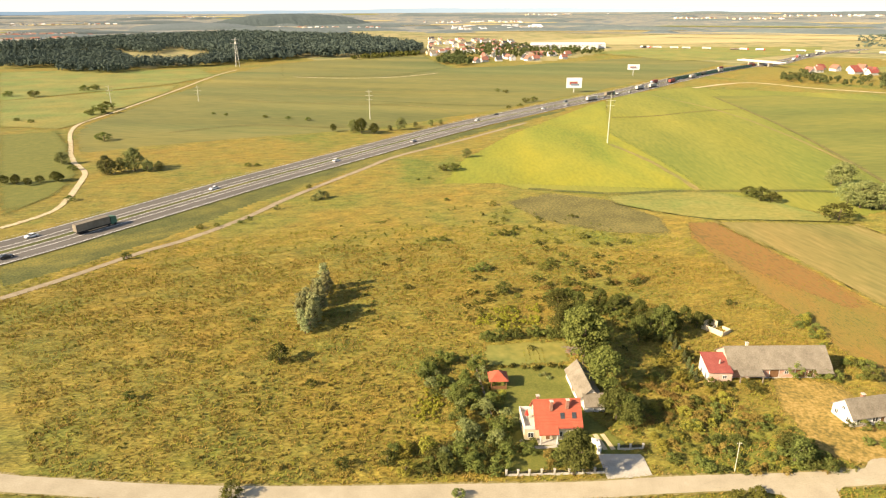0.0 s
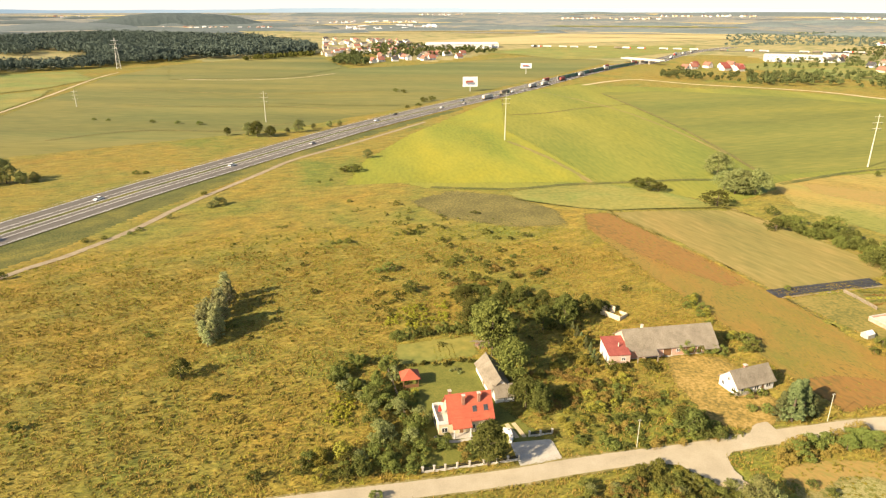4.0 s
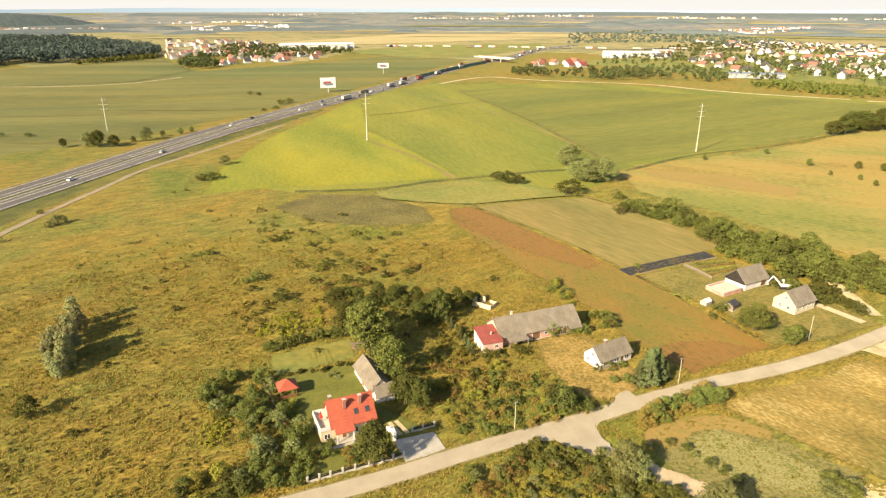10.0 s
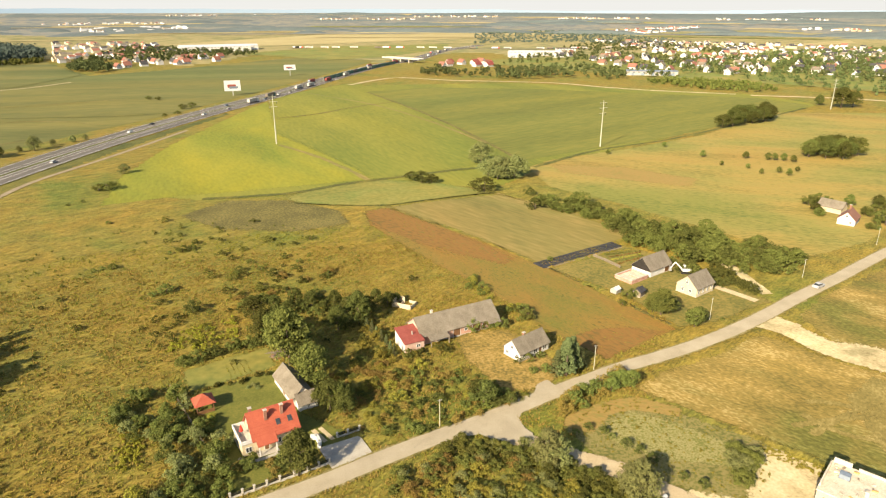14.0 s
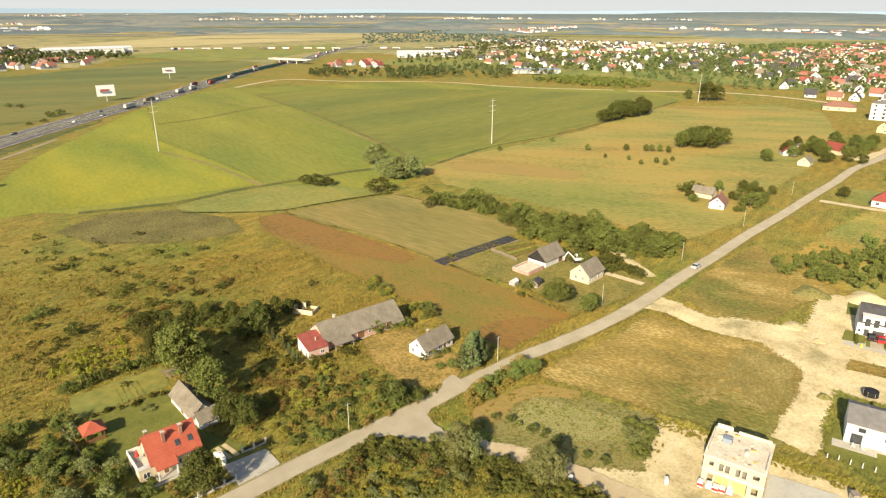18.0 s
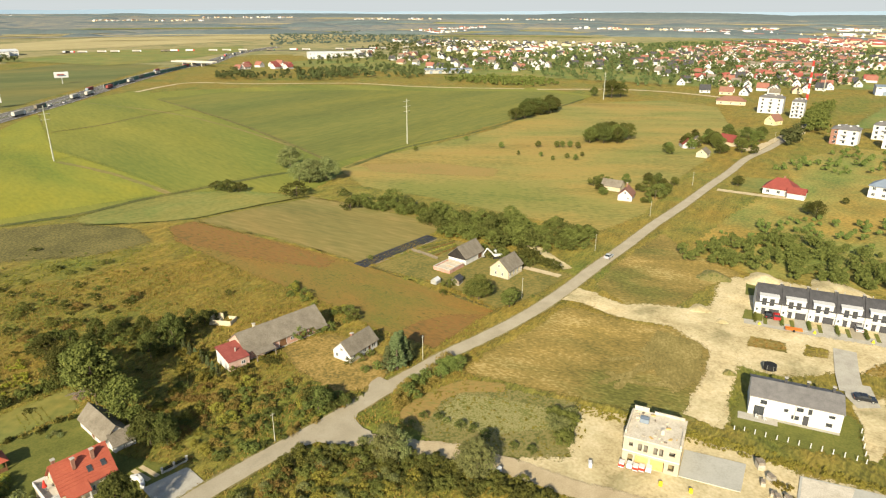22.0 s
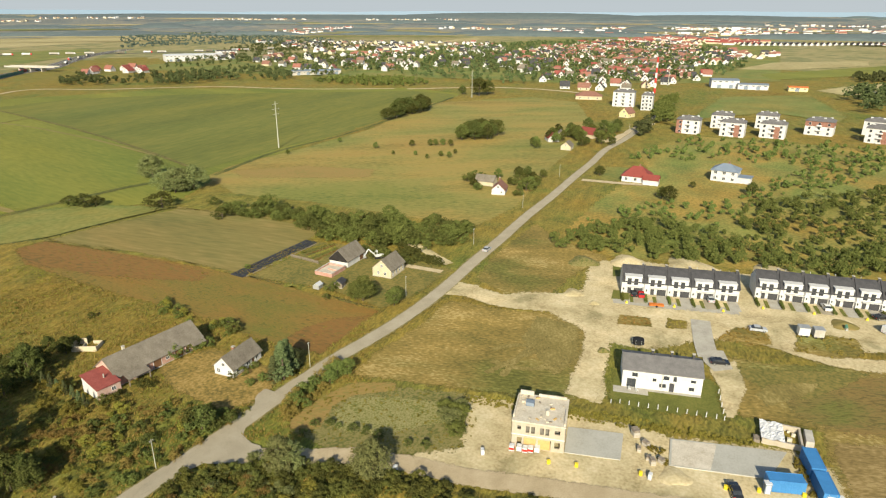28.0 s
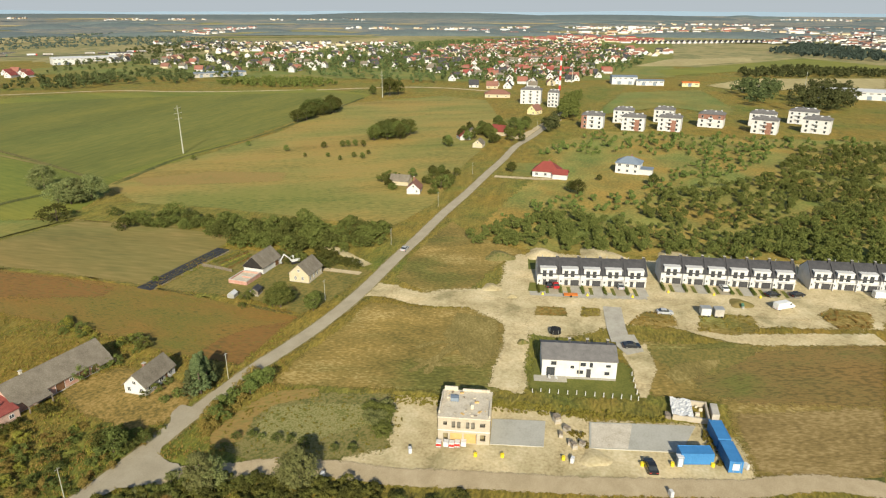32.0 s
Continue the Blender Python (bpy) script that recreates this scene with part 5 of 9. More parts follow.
part("front_wall", holed_wall(9.9, 0, 5.6, [(1.0, 1.9, 0.1, 2.2), (2.3, 4.6, 0.1, 2.3), (5.0, 7.4, 0.1, 2.3), (8.1, 9.1, 0.8, 2.2), (2.6, 3.3, 3.4, 4.9), (3.6, 4.3, 3.4, 4.9), (5.3, 6.0, 3.4, 4.9), (6.3, 7.0, 3.4, 4.9), (8.0, 9.0, 3.9, 4.8), (1.0, 1.7, 3.9, 4.8)]), BLOCK_WALL, yh)
part("back_wall", box(0, 9.9, 9.1, 9.4, 0, 5.6), BLOCK_WALL, yh)
for sx in (0, 9.6):
    part("side_wall", box(sx, sx + 0.3, 0.3, 9.1, 0, 5.6), BLOCK_WALL, yh)
part("middle_wall", box(0.3, 9.6, 4.6, 4.85, 0, 5.6), BLOCK_WALL, yh)
part("floor_slab", box(0.3, 9.6, 0.3, 9.1, 2.6, 2.85), CONCRETE, yh)
part("top_slab", box(-0.1, 10.0, -0.1, 9.5, 5.6, 5.85), DUSTY_SLAB, yh, "dusty bare concrete top slab")
part("string_course", box(-0.08, 9.98, -0.08, 0, 2.75, 2.95), WHITE_WALL, yh)
for gx in (2.3, 5.0):
    part("boarding", box(gx + 0.03, gx + 2.27, 0.1, 0.16, 0.1, 2.28), WOOD_RAW, yh, "raw boards closing a garage opening")
for x0, x1, y0, y1, z in ((0, 0.25, 1, 8, 0.7), (9.6, 9.85, 0.2, 5, 0.6), (0.3, 3, 9.15, 9.4, 0.9), (4, 9.5, 9.15, 9.4, 0.5), (6, 6.6, 3, 3.6, 0.9), (1.0, 2.0, 6, 6.5, 0.5)):
    part("parapet_block", box(x0, x1, y0, y1, 5.85, 5.85 + z), DUSTY_SLAB, yh)
bp = thing("blue_block_stack", 99.6, 43.2, 5.95, -71, "pale grey-blue stack of wrapped blocks on a slab", "building blocks")
part("block_stack", box(-0.8, 0.8, -0.6, 0.6, 0, 0.8), BLUE_ROOF, bp)
part("pallet", box(-0.85, 0.85, -0.65, 0.65, -0.1, 0), WOOD_OLD, bp)


def slab(poly, z, name, label, kerb):
    bm = bmesh.new()
    lo = [bm.verts.new((x, y, -0.3)) for x, y in poly]
    hi = [bm.verts.new((x, y, z)) for x, y in poly]
    bm.faces.new(hi)
    bm.faces.new(lo[::-1])
    for i in range(len(poly)):
        j = (i + 1) % len(poly)
        bm.faces.new((lo[i], lo[j], hi[j], hi[i]))
    ob = part(name, bm, SLAB)
    tagged(ob, label, "foundation")
    for i in range(len(poly)):
        (x0, y0), (x1, y1) = poly[i], poly[(i + 1) % len(poly)]
        d, a = math.hypot(x1 - x0, y1 - y0), math.degrees(math.atan2(y1 - y0, x1 - x0))
        e = part("formwork_board", box(0, d, -0.05, 0.05, -0.2, z + 0.01), kerb, ob)
        e.matrix_local = pose(x0, y0, 0, 0, 0, a)
    return ob


slab([(96.8, 34.4), (100.4, 24.9), (108.4, 27.0), (104.5, 36.9)], 0.3, "foundation_slab", "bare grey concrete foundation slab beside an unfinished house", SLAB)
slab([(103.8, 16.9), (110.0, 1.0), (119.8, -0.6), (111.9, 18.8)], 0.34, "foundation_slab", "large pale concrete foundation slab with a paler end", SLAB)


patch("fresh_screed", [(104.1, 16.6), (106.6, 10.2), (114.9, 10.9), (111.8, 18.4)], DUSTY_SLAB, 0.345, "paler fresh screed on a concrete slab", "screed", 0.1, soft=0.0)
rrng = random.Random(77)
for k in range(26):
    s_ = rrng.uniform(0.12, 0.45)
    o = part("debris", box(-s_, s_, -s_ * 0.5, s_ * 0.5, 0, rrng.uniform(0.08, 0.25)), (WOOD_OLD, DUSTY_SLAB, BLOCK_WALL, WOOD_RAW)[k % 4], yh)
    o.matrix_local = pose(rrng.uniform(0.6, 9.2), rrng.uniform(0.6, 8.8), 5.85, 0, 0, rrng.uniform(0, 180))


# -- shipping containers
def container(x, y, turn, label):
    c = thing("shipping_container", x, y, 0.16, turn, label, "container", "containers on the building site")
    n = 30
    for sy in (-1, 1):
        bm = bmesh.new()
        for k in range(n):
            xa, xb = -3.0 + 6.0 * k / n, -3.0 + 6.0 * (k + 1) / n
            o = 1.19 if k % 2 else 1.15
            box(xa, xb, sy * o - 0.02, sy * o + 0.02, 0.15, 2.45, bm)
        part("corrugated_side", bm, CONTAINER_BLUE, c)
    part("roof", box(-3.0, 3.0, -1.17, 1.17, 2.45, 2.52), CONTAINER_BLUE, c)
    part("floor", box(-3.0, 3.0, -1.17, 1.17, 0.1, 0.2), WOOD_OLD, c)
    part("end_wall", box(-3.03, -2.97, -1.17, 1.17, 0.15, 2.45), CONTAINER_BLUE, c)
    for sy in (-0.59, 0.59):
        d = part("door", box(2.98, 3.03, sy - 0.57, sy + 0.57, 0.15, 2.45), CONTAINER_BLUE, c)
        part("lock_bar", tube((3.06, sy + 0.2, 0.2), (3.06, sy + 0.2, 2.4), 0.03, 0.03, 6), STEEL, d)
    for sx in (-3.03, 2.95):
        for sy in (-1.22, 1.14):
            part("corner_post", box(sx, sx + 0.08, sy, sy + 0.08, 0, 2.59), CONTAINER_BLUE, c)
    for sy in (-1.22, 1.14):
        part("top_rail", box(-2.95, 2.95, sy, sy + 0.08, 2.5, 2.59), CONTAINER_BLUE, c)
    return c


container(108.6, -1.5, -65, "blue corrugated shipping container beside a concrete slab")
ca = container(117.2, -5.0, 21, "blue shipping container standing end to end with another")
part("sign_bar", box(-1.2, 1.2, -1.245, -1.235, 1.3, 1.7), PLASTIC_WHITE, ca)
cb = container(111.0, -7.4, 201, "blue shipping container with a white door panel")
part("door_panel", box(3.04, 3.08, -0.6, 0.6, 0.7, 2.0), PLASTIC_WHITE, cb)


# ---- plants ----
def leaf_cloud(rng, centres, radii, per, size):
    """Many small leaf blades round clump centres, as one mesh's vertices and faces."""
    c = np.repeat(np.asarray(centres, float), per, 0)
    r = np.repeat(np.asarray(radii, float), per)[:, None]
    n = len(c)
    d = rng.normal(size=(n, 3))
    d /= np.linalg.norm(d, axis=1)[:, None]
    d[:, 2] = np.where(d[:, 2] < -0.3, -d[:, 2], d[:, 2])
    p = c + d * r * rng.uniform(0.62, 1.12, (n, 1))
    nrm = d + rng.normal(size=(n, 3)) * 0.33
    nrm /= np.linalg.norm(nrm, axis=1)[:, None]
    u = np.cross(nrm, rng.normal(size=(n, 3)))
    u /= np.linalg.norm(u, axis=1)[:, None]
    v = np.cross(nrm, u)
    s = size * rng.uniform(0.6, 1.4, (n, 1))
    tri = np.stack([p - u * s - v * s * 0.5, p + u * s - v * s * 0.5, p + v * s], 1).reshape(-1, 3)
    return tri, np.arange(3 * n).reshape(-1, 3)


def leaf_mesh(name, quads, material):
    v, f = quads
    me = bpy.data.meshes.new(name)
    me.from_pydata(v.tolist(), [], f.tolist())
    me.materials.append(material)
    me.update()
    return me


def trunk_mesh(rng, h, r, limbs=5):
    bm = tube((0, 0, -0.2), (rng.uniform(-0.2, 0.2), rng.uniform(-0.2, 0.2), h * 0.75), r, r * 0.3, 7)
    for k in range(limbs):
        a, z = rng.uniform(0, 6.28), h * rng.uniform(0.25, 0.55)
        l = h * rng.uniform(0.2, 0.36)
        tube((0, 0, z), (math.cos(a) * l, math.sin(a) * l, z + l * 0.9), r * 0.45, r * 0.12, 5, bm)
    me = bpy.data.meshes.new("trunk")
    bm.to_mesh(me)
    bm.free()
    me.materials.append(BARK)
    return me


def crown_mesh(seed, h, w, material, clumps=46, per=46, size=0.24, low=0.18, shape="round"):
    rng = np.random.RandomState(seed)
    cs, rs = [], []
    for _ in range(clumps):
        f = rng.uniform(0, 1) ** 0.8
        z = h * (low + (0.94 - low) * f)
        if shape == "round":
            rad = w * math.sqrt(max(0.05, 1 - (2 * f - 0.9) ** 2)) * 0.5
        elif shape == "cone":
            rad = w * 0.5 * (1.02 - f)
        else:
            rad = w * 0.5 * (0.55 + 0.45 * math.sin(math.pi * min(1, f + 0.15)))
        a = rng.uniform(0, 6.283)
        k = rad * math.sqrt(rng.uniform(0.15, 1))
        cs.append((math.cos(a) * k, math.sin(a) * k, z))
        rs.append((0.135 if shape != "cone" else 0.10) * w * rng.uniform(0.5, 1.5))
    return leaf_mesh("crown", leaf_cloud(rng, cs, rs, per, size), material)


KINDS = {}
def plant_kind(key, h, w, material, shape="round", clumps=46, per=46, size=0.24, low=0.18, variants=3):
    out = []
    for k in range(variants):
        rng = np.random.RandomState(sum(map(ord, key)) + k)
        out.append((trunk_mesh(rng, h, 0.022 * h + 0.03, 5 if shape != "cone" else 0), crown_mesh(sum(map(ord, key)) * 3 + k, h, w * rng.uniform(0.9, 1.1), material, clumps, per, size, low, shape)))
    KINDS[key] = (h, out)


plant_kind("tree", 10, 7.5, LEAF_MID, clumps=90, per=60, size=0.19)
plant_kind("dark_tree", 10, 7.5, LEAF_DARK, clumps=90, per=60, size=0.19)
plant_kind("willow", 9, 7.5, LEAF_SILVER, clumps=90, per=60, size=0.18, low=0.08)
plant_kind("poplar", 8, 3.0, LEAF_POPLAR, "column", clumps=90, per=60, size=0.12, low=0.05)
plant_kind("spruce", 9, 4.0, LEAF_SPRUCE, "cone", clumps=110, per=60, size=0.12, low=0.04)
plant_kind("belt_tree", 10, 7.5, LEAF_MID, clumps=60, per=30, size=0.3)
plant_kind("dark_belt_tree", 10, 7.5, LEAF_DARK, clumps=60, per=30, size=0.3)
plant_kind("shrub", 2, 2.4, LEAF_SCRUB, clumps=18, per=34, size=0.1, low=0.05)
plant_kind("dark_shrub", 2, 2.4, LEAF_DARK, clumps=18, per=34, size=0.1, low=0.05)
plant_kind("rust_shrub", 2, 2.4, LEAF_RUST, clumps=18, per=34, size=0.1, low=0.05)
plant_kind("bush", 3, 3.6, LEAF_MID, clumps=34, per=46, size=0.11, low=0.05)
plant_kind("dark_bush", 3, 3.6, LEAF_DARK, clumps=34, per=46, size=0.11, low=0.05)
plant_kind("lime_bush", 3, 3.6, LEAF_LIME, clumps=34, per=46, size=0.11, low=0.05)
plant_kind("rust_bush", 3, 3.8, LEAF_RUST, clumps=34, per=46, size=0.11, low=0.05)
plant_kind("silver_bush", 3, 3.6, LEAF_SILVER, clumps=34, per=46, size=0.11, low=0.05)
WORDS = {"tree": ("tree", "tall broad-leaved green tree", "tree"), "dark_tree": ("tree", "dark green broad-leaved tree", "tree"),
         "willow": ("willow", "silvery green spreading willow", "tree"), "poplar": ("young_poplar", "slim silvery young poplar in rough grass", "tree"),
         "spruce": ("spruce", "dark blue-green pointed spruce", "tree"), "bush": ("bush", "loose green bush in rough grass", "bush"), "dark_bush": ("bush", "dense dark green round bush", "bush"),
         "lime_bush": ("bush", "bright yellow-green bush in grass", "bush"), "rust_bush": ("bush", "rusty brown autumn bush", "bush"), "silver_bush": ("bush", "loose grey-green willow bush", "bush")}
prng = random.Random(11)


def plant(key, x, y, h, wide=1.0, group="", near=""):
    name, label, cat = WORDS[key]
    base, variants = KINDS[key]
    tm, cm = prng.choice(variants)
    s = h / base
    ob = new(name)
    ob.matrix_world = Matrix.LocRotScale((x, y, float(rise(x, y)) - 0.05), Euler((0, 0, prng.uniform(0, 6.28))), (s * wide, s * wide, s))
    tagged(ob, label + (" " + near if near else ""), cat, group)
    for nm, me in (("trunk", tm), ("crown", cm)):
        c = new(nm, me)
        c.parent = ob
    return ob


def stand(key, rows, wide=1.0, extra=1.0, group="", near=""):
    """Plants from rows of x, y and height."""
    for x, y, h in rows:
        plant(key, x, y, max(0.8, h * extra), wide, group, near)


def merged(name, label, category, kind, places):
    """Many plants as one object: places are key, x, y, height, width."""
    packs = {}
    for key, x, y, h, wide in places:
        base, variants = KINDS[key]
        cm = prng.choice(variants)[1]
        if cm.name not in packs:
            co = np.empty(len(cm.vertices) * 3)
            cm.vertices.foreach_get("co", co)
            packs[cm.name] = (co.reshape(-1, 3), cm.materials[0], [])
        packs[cm.name][2].append((x, y, h / base, wide))
    verts, mats, index = [], [], []
    for co, mat_, rows in packs.values():
        if mat_ not in mats:
            mats.append(mat_)
        for x, y, s, wide in rows:
            a = prng.uniform(0, 6.28)
            c, n = math.cos(a), math.sin(a)
            p = co * (s * wide, s * wide, s)
            verts.append(np.stack([p[:, 0] * c - p[:, 1] * n + x, p[:, 0] * n + p[:, 1] * c + y, p[:, 2] + float(rise(x, y)) - 0.05], 1))
            index += [mats.index(mat_)] * (len(p) // 3)
    v = np.concatenate(verts)
    me = bpy.data.meshes.new(name)
    me.from_pydata(v.tolist(), [], np.arange(len(v)).reshape(-1, 3).tolist())
    for m_ in mats:
        me.materials.append(m_)
    me.polygons.foreach_set("material_index", index)
    me.update()
    return tagged(new(name, me), label, category, kind=kind)


def grow(keys, poly, count, h0, h1, seed, wide=1.0, name="", label=""):
    """Plants scattered over a piece of land: single things, or one object of kind stuff where a name is given."""
    r = random.Random(seed)
    places = [(r.choice(keys), x, y, r.uniform(h0, h1), wide * r.uniform(0.85, 1.2)) for x, y in sprinkle(poly, count, r)]
    if name:
        return merged(name, label, "scrub", "stuff", places)
    for key, x, y, h, w in places:
        plant(key, x, y, h, w, label)


def row_of(keys, line, step, h0, h1, seed, wide=1.0, group="", near="", spread=0.6):
    r = random.Random(seed)
    places = []
    for (x0, y0), (x1, y1) in zip(line, line[1:]):
        k = max(1, int(math.hypot(x1 - x0, y1 - y0) / step))
        for i in range(k):
            f = (i + r.random()) / k
            places.append((r.choice(keys), x0 + (x1 - x0) * f + r.uniform(-spread, spread), y0 + (y1 - y0) * f + r.uniform(-spread, spread), r.uniform(h0, h1), wide))
    return merged("hedge", group, "hedge", "", places)


# the meadow
stand("poplar", [(-35.4, 174.3, 9.4), (-36.4, 166.5, 7.8), (-37.8, 161.1, 7.6), (-37.5, 153.6, 9.7), (-34.3, 151.9, 10), (-33.5, 157.6, 9.1), (-37.1, 150.4, 6), (-34.7, 149.4, 7.2), (-35.1, 164.8, 8.6), (-33.9, 170.5, 8.3), (-36, 158, 8.0), (-34, 154.6, 7.4), (-38.6, 156.4, 6.5), (-35.6, 147, 5.2)], 1.15, 0.95, "young poplars in the meadow")
stand("dark_bush", [(-38.9, 133.2, 6.2), (-67.2, 117.7, 2.8), (-29.5, 122.6, 2.6), (-18.5, 95.7, 3.1), (-25.6, 149, 2.1), (16.9, 171.6, 5), (12.7, 169.7, 2.5), (57.8, 178.2, 2.9), (79.2, 163.5, 2.4), (-15.2, 197.4, 1.8), (-19.5, 193.9, 1.6), (15.4, 246.8, 1.7), (-14.5, 208, 1.7), (-105.5, 199.7, 3.5)], 1.0, 0.75, "bushes dotted over the meadow")
stand("bush", [(-0.4, 217, 2.8), (21.3, 222.8, 3.5), (-3.4, 218, 1.9), (12.2, 189.3, 3.8), (-11.2, 175.5, 2.2), (0.8, 268.8, 2), (63.3, 214, 2.5), (39.2, 200.9, 2.2), (40.6, 193.5, 2.1), (53.6, 194.2, 2.1), (69.8, 199.6, 1.6), (47.9, 193.4, 1.4), (30.8, 176.4, 2), (40.8, 177.6, 1.8), (-51.5, 154.6, 1.5), (24.5, 223.9, 2.6), (17.2, 222.8, 1.7), (-5.8, 217, 1.7), (8.5, 188.3, 2.3)], 1.3, 0.75, "bushes dotted over the meadow")
stand("bush", [(-92.4, 231.8, 2.2), (-62.7, 290.3, 2.4), (-77.1, 242.1, 2.1), (-79.4, 238.6, 1.8), (3.9, 323.5, 5.3), (-0.4, 323.6, 4.4), (6.9, 327.2, 3), (-86.8, 234.4, 1.8), (-7.3, 306.2, 1.7), (-12.7, 304.2, 1.7)], 1.3, 0.8, "bushes along the service track")
stand("silver_bush", [(-54.6, 271.4, 4.8), (12.2, 355.5, 6), (-69.4, 256.4, 2.4), (-52.4, 273.1, 4.1), (-56.6, 269.4, 2.8)], 1.1, 0.8, "bushes along the service track")
stand("bush", [(-36.3, 88.1, 4.1), (2.1, 87.9, 2.6)], 1.0, 0.8, "bushes on the road verge", "on a road verge")
# beyond the motorway
stand("willow", [(-169.7, 317.9, 11.3), (-159.2, 326.1, 13.9), (-165.3, 323.7, 8.6), (-151.6, 323.5, 7.2), (-205.3, 341, 8.1), (-146.5, 325.8, 6.1)], 1.1, 0.85, "trees by the dirt track", "beside a dirt track")
stand("dark_tree", [(-203.1, 298.2, 6.1), (-193.7, 301.4, 4.6), (-187.8, 304.5, 6), (-209.2, 298.4, 5.6), (-196.4, 296, 4.8), (-185.8, 303.3, 5.4), (-74.8, 436.1, 6.4), (-46.4, 427.1, 8.5), (-54.9, 429.1, 11.9)], 1.3, 0.85, "trees beyond the motorway")
stand("willow", [(-29.4, 441.5, 9.9), (-61.1, 433.8, 10.1), (-36.9, 439.7, 4.6), (-9.6, 458.8, 5.2), (-2.5, 463.4, 4.4), (-20.2, 452.7, 4.7)], 1.1, 0.85, "trees beyond the motorway")
stand("bush", [(-162.4, 270.2, 3), (-273.3, 520.8, 8.8), (-279.2, 542.1, 7.7), (-277.8, 512, 5.6), (-101.2, 483.1, 3.3), (-117.2, 488.8, 2.9), (-136.5, 497.7, 2.6), (71.4, 576.5, 4.9), (79.8, 583.6, 4.9), (52.6, 654.1, 3.8), (60.2, 645.3, 3.8), (-416.9, 630, 6.3), (-391.9, 628.9, 7.3), (-366.1, 672.8, 6.7), (-359.4, 682.4, 6.8), (-103.4, 335.1, 2.4), (-99, 335.4, 2.1), (-319.6, 486.1, 2.9), (-304.1, 478, 3.2), (-192.1, 327.7, 3.5), (-215.3, 407.5, 6.3), (53.3, 542.3, 2.8), (63.4, 548.9, 3.3), (-182.1, 515.2, 2.2), (-170.5, 509.6, 2.2)], 1.5, 0.85, "bushes beyond the motorway")
# round the red-roofed house
stand("dark_tree", [(22.8, 93.7, 9.9)], 1.0, 0.95, "", "before a red-roofed house")
stand("tree", [(32.3, 132.1, 17.9), (34.2, 120.9, 13), (36.5, 109.4, 8.1)], 0.95, 0.82, "trees behind the old barn", "beside an old barn")
stand("dark_tree", [(31.3, 150.6, 7.7), (36.4, 160.5, 7.6), (42.8, 162.4, 7.6), (46.5, 159.9, 6.7), (28.1, 144.4, 4.7), (54.1, 143.7, 12.5), (52.8, 148.8, 7.9), (65.1, 149.7, 6.3), (63, 153, 6.4), (68.5, 151.2, 4.3), (58.1, 147.3, 7.8), (52.2, 157, 6.6), (39.3, 157.1, 6.6)], 1.0, 0.75, "trees behind the gardens")
grow(["dark_bush", "bush", "bush", "silver_bush", "tree"], [(-6, 128.2), (0.4, 134.9), (7.6, 130.1), (9.7, 116.7), (12.3, 109.8), (13, 100.4), (9.8, 93.3), (3, 93.6), (-1.7, 95.3), (2.8, 103.4), (1.4, 113.1), (-5, 120.2)], 64, 1.8, 4.0, 21, 1.0, "thicket", "dense dark green thicket beside a garden")
grow(["bush", "dark_bush", "lime_bush"], [(-11.2, 100.4), (-2.5, 100.1), (1.9, 92.7), (-6.5, 93.6), (-11.1, 96.7)], 10, 2.0, 3.5, 22, 1.1, "", "dense dark green thicket beside a garden")
row_of(["dark_bush", "bush"], [(8.4, 140.3), (10.2, 143.8), (17.8, 144.5), (29.2, 146.1), (32, 146.1)], 2.0, 2.0, 3.2, 23, 1.1, "tall dark hedge round a vegetable garden", "in a garden hedge")
row_of(["dark_bush"], [(12.2, 131.2), (20.4, 129.4), (27.3, 130.6)], 1.6, 0.9, 1.3, 24, 1.0, "low hedge between lawn and vegetable garden", "in a low hedge")
grow(["bush", "dark_bush", "lime_bush"], [(9.4, 123.5), (12.6, 120.3), (12.8, 113.6), (10.1, 110.4), (8.6, 117)], 8, 0.9, 1.8, 25, 1.0, "", "shrubs on the lawn")
grow(["bush", "dark_bush", "rust_bush"], [(13.7, 104.6), (20.6, 100.7), (20.5, 95.6), (14, 94.3), (11.7, 95.8)], 14, 0.8, 2.2, 26, 1.0, "scrub", "small shrubs in a front garden")
stand("silver_bush", [(22.5, 126.8, 1.5), (23.3, 125.5, 1.3), (21.4, 126.6, 1)], 1.2, 0.7, "round shrubs on the lawn", "on a mown lawn")
# wild plots between the gardens and the long barn
grow(["rust_bush", "rust_bush", "bush", "lime_bush"], [(41.4, 126.4), (49.1, 128.1), (53.1, 120.1), (47, 105.3), (39.1, 97.8), (34.5, 105), (35.3, 115.6)], 46, 0.8, 1.9, 27, 1.15, "scrub", "wild scrub of green and rusty bushes between gardens")
grow(["bush", "rust_bush", "lime_bush", "dark_bush", "rust_bush"], [(52.6, 119), (61.7, 120.1), (68.8, 114), (66, 106.3), (67.4, 99.2), (73.6, 94.2), (70.2, 93.1), (54.1, 93.6), (40.3, 94.7), (38.5, 96.1)], 66, 0.8, 2.1, 28, 1.15, "scrub", "wild scrub of green and rusty bushes between gardens")
grow(["lime_bush", "bush", "dark_bush"], [(54.2, 142.1), (58.1, 136), (54.7, 122.3), (63.4, 123.7), (69.3, 123.4), (66.9, 115.9), (56.9, 118.9), (51.5, 123.2), (49.2, 132.4)], 34, 1.0, 2.6, 29, 1.0, "scrub", "light green scrub round a long barn")
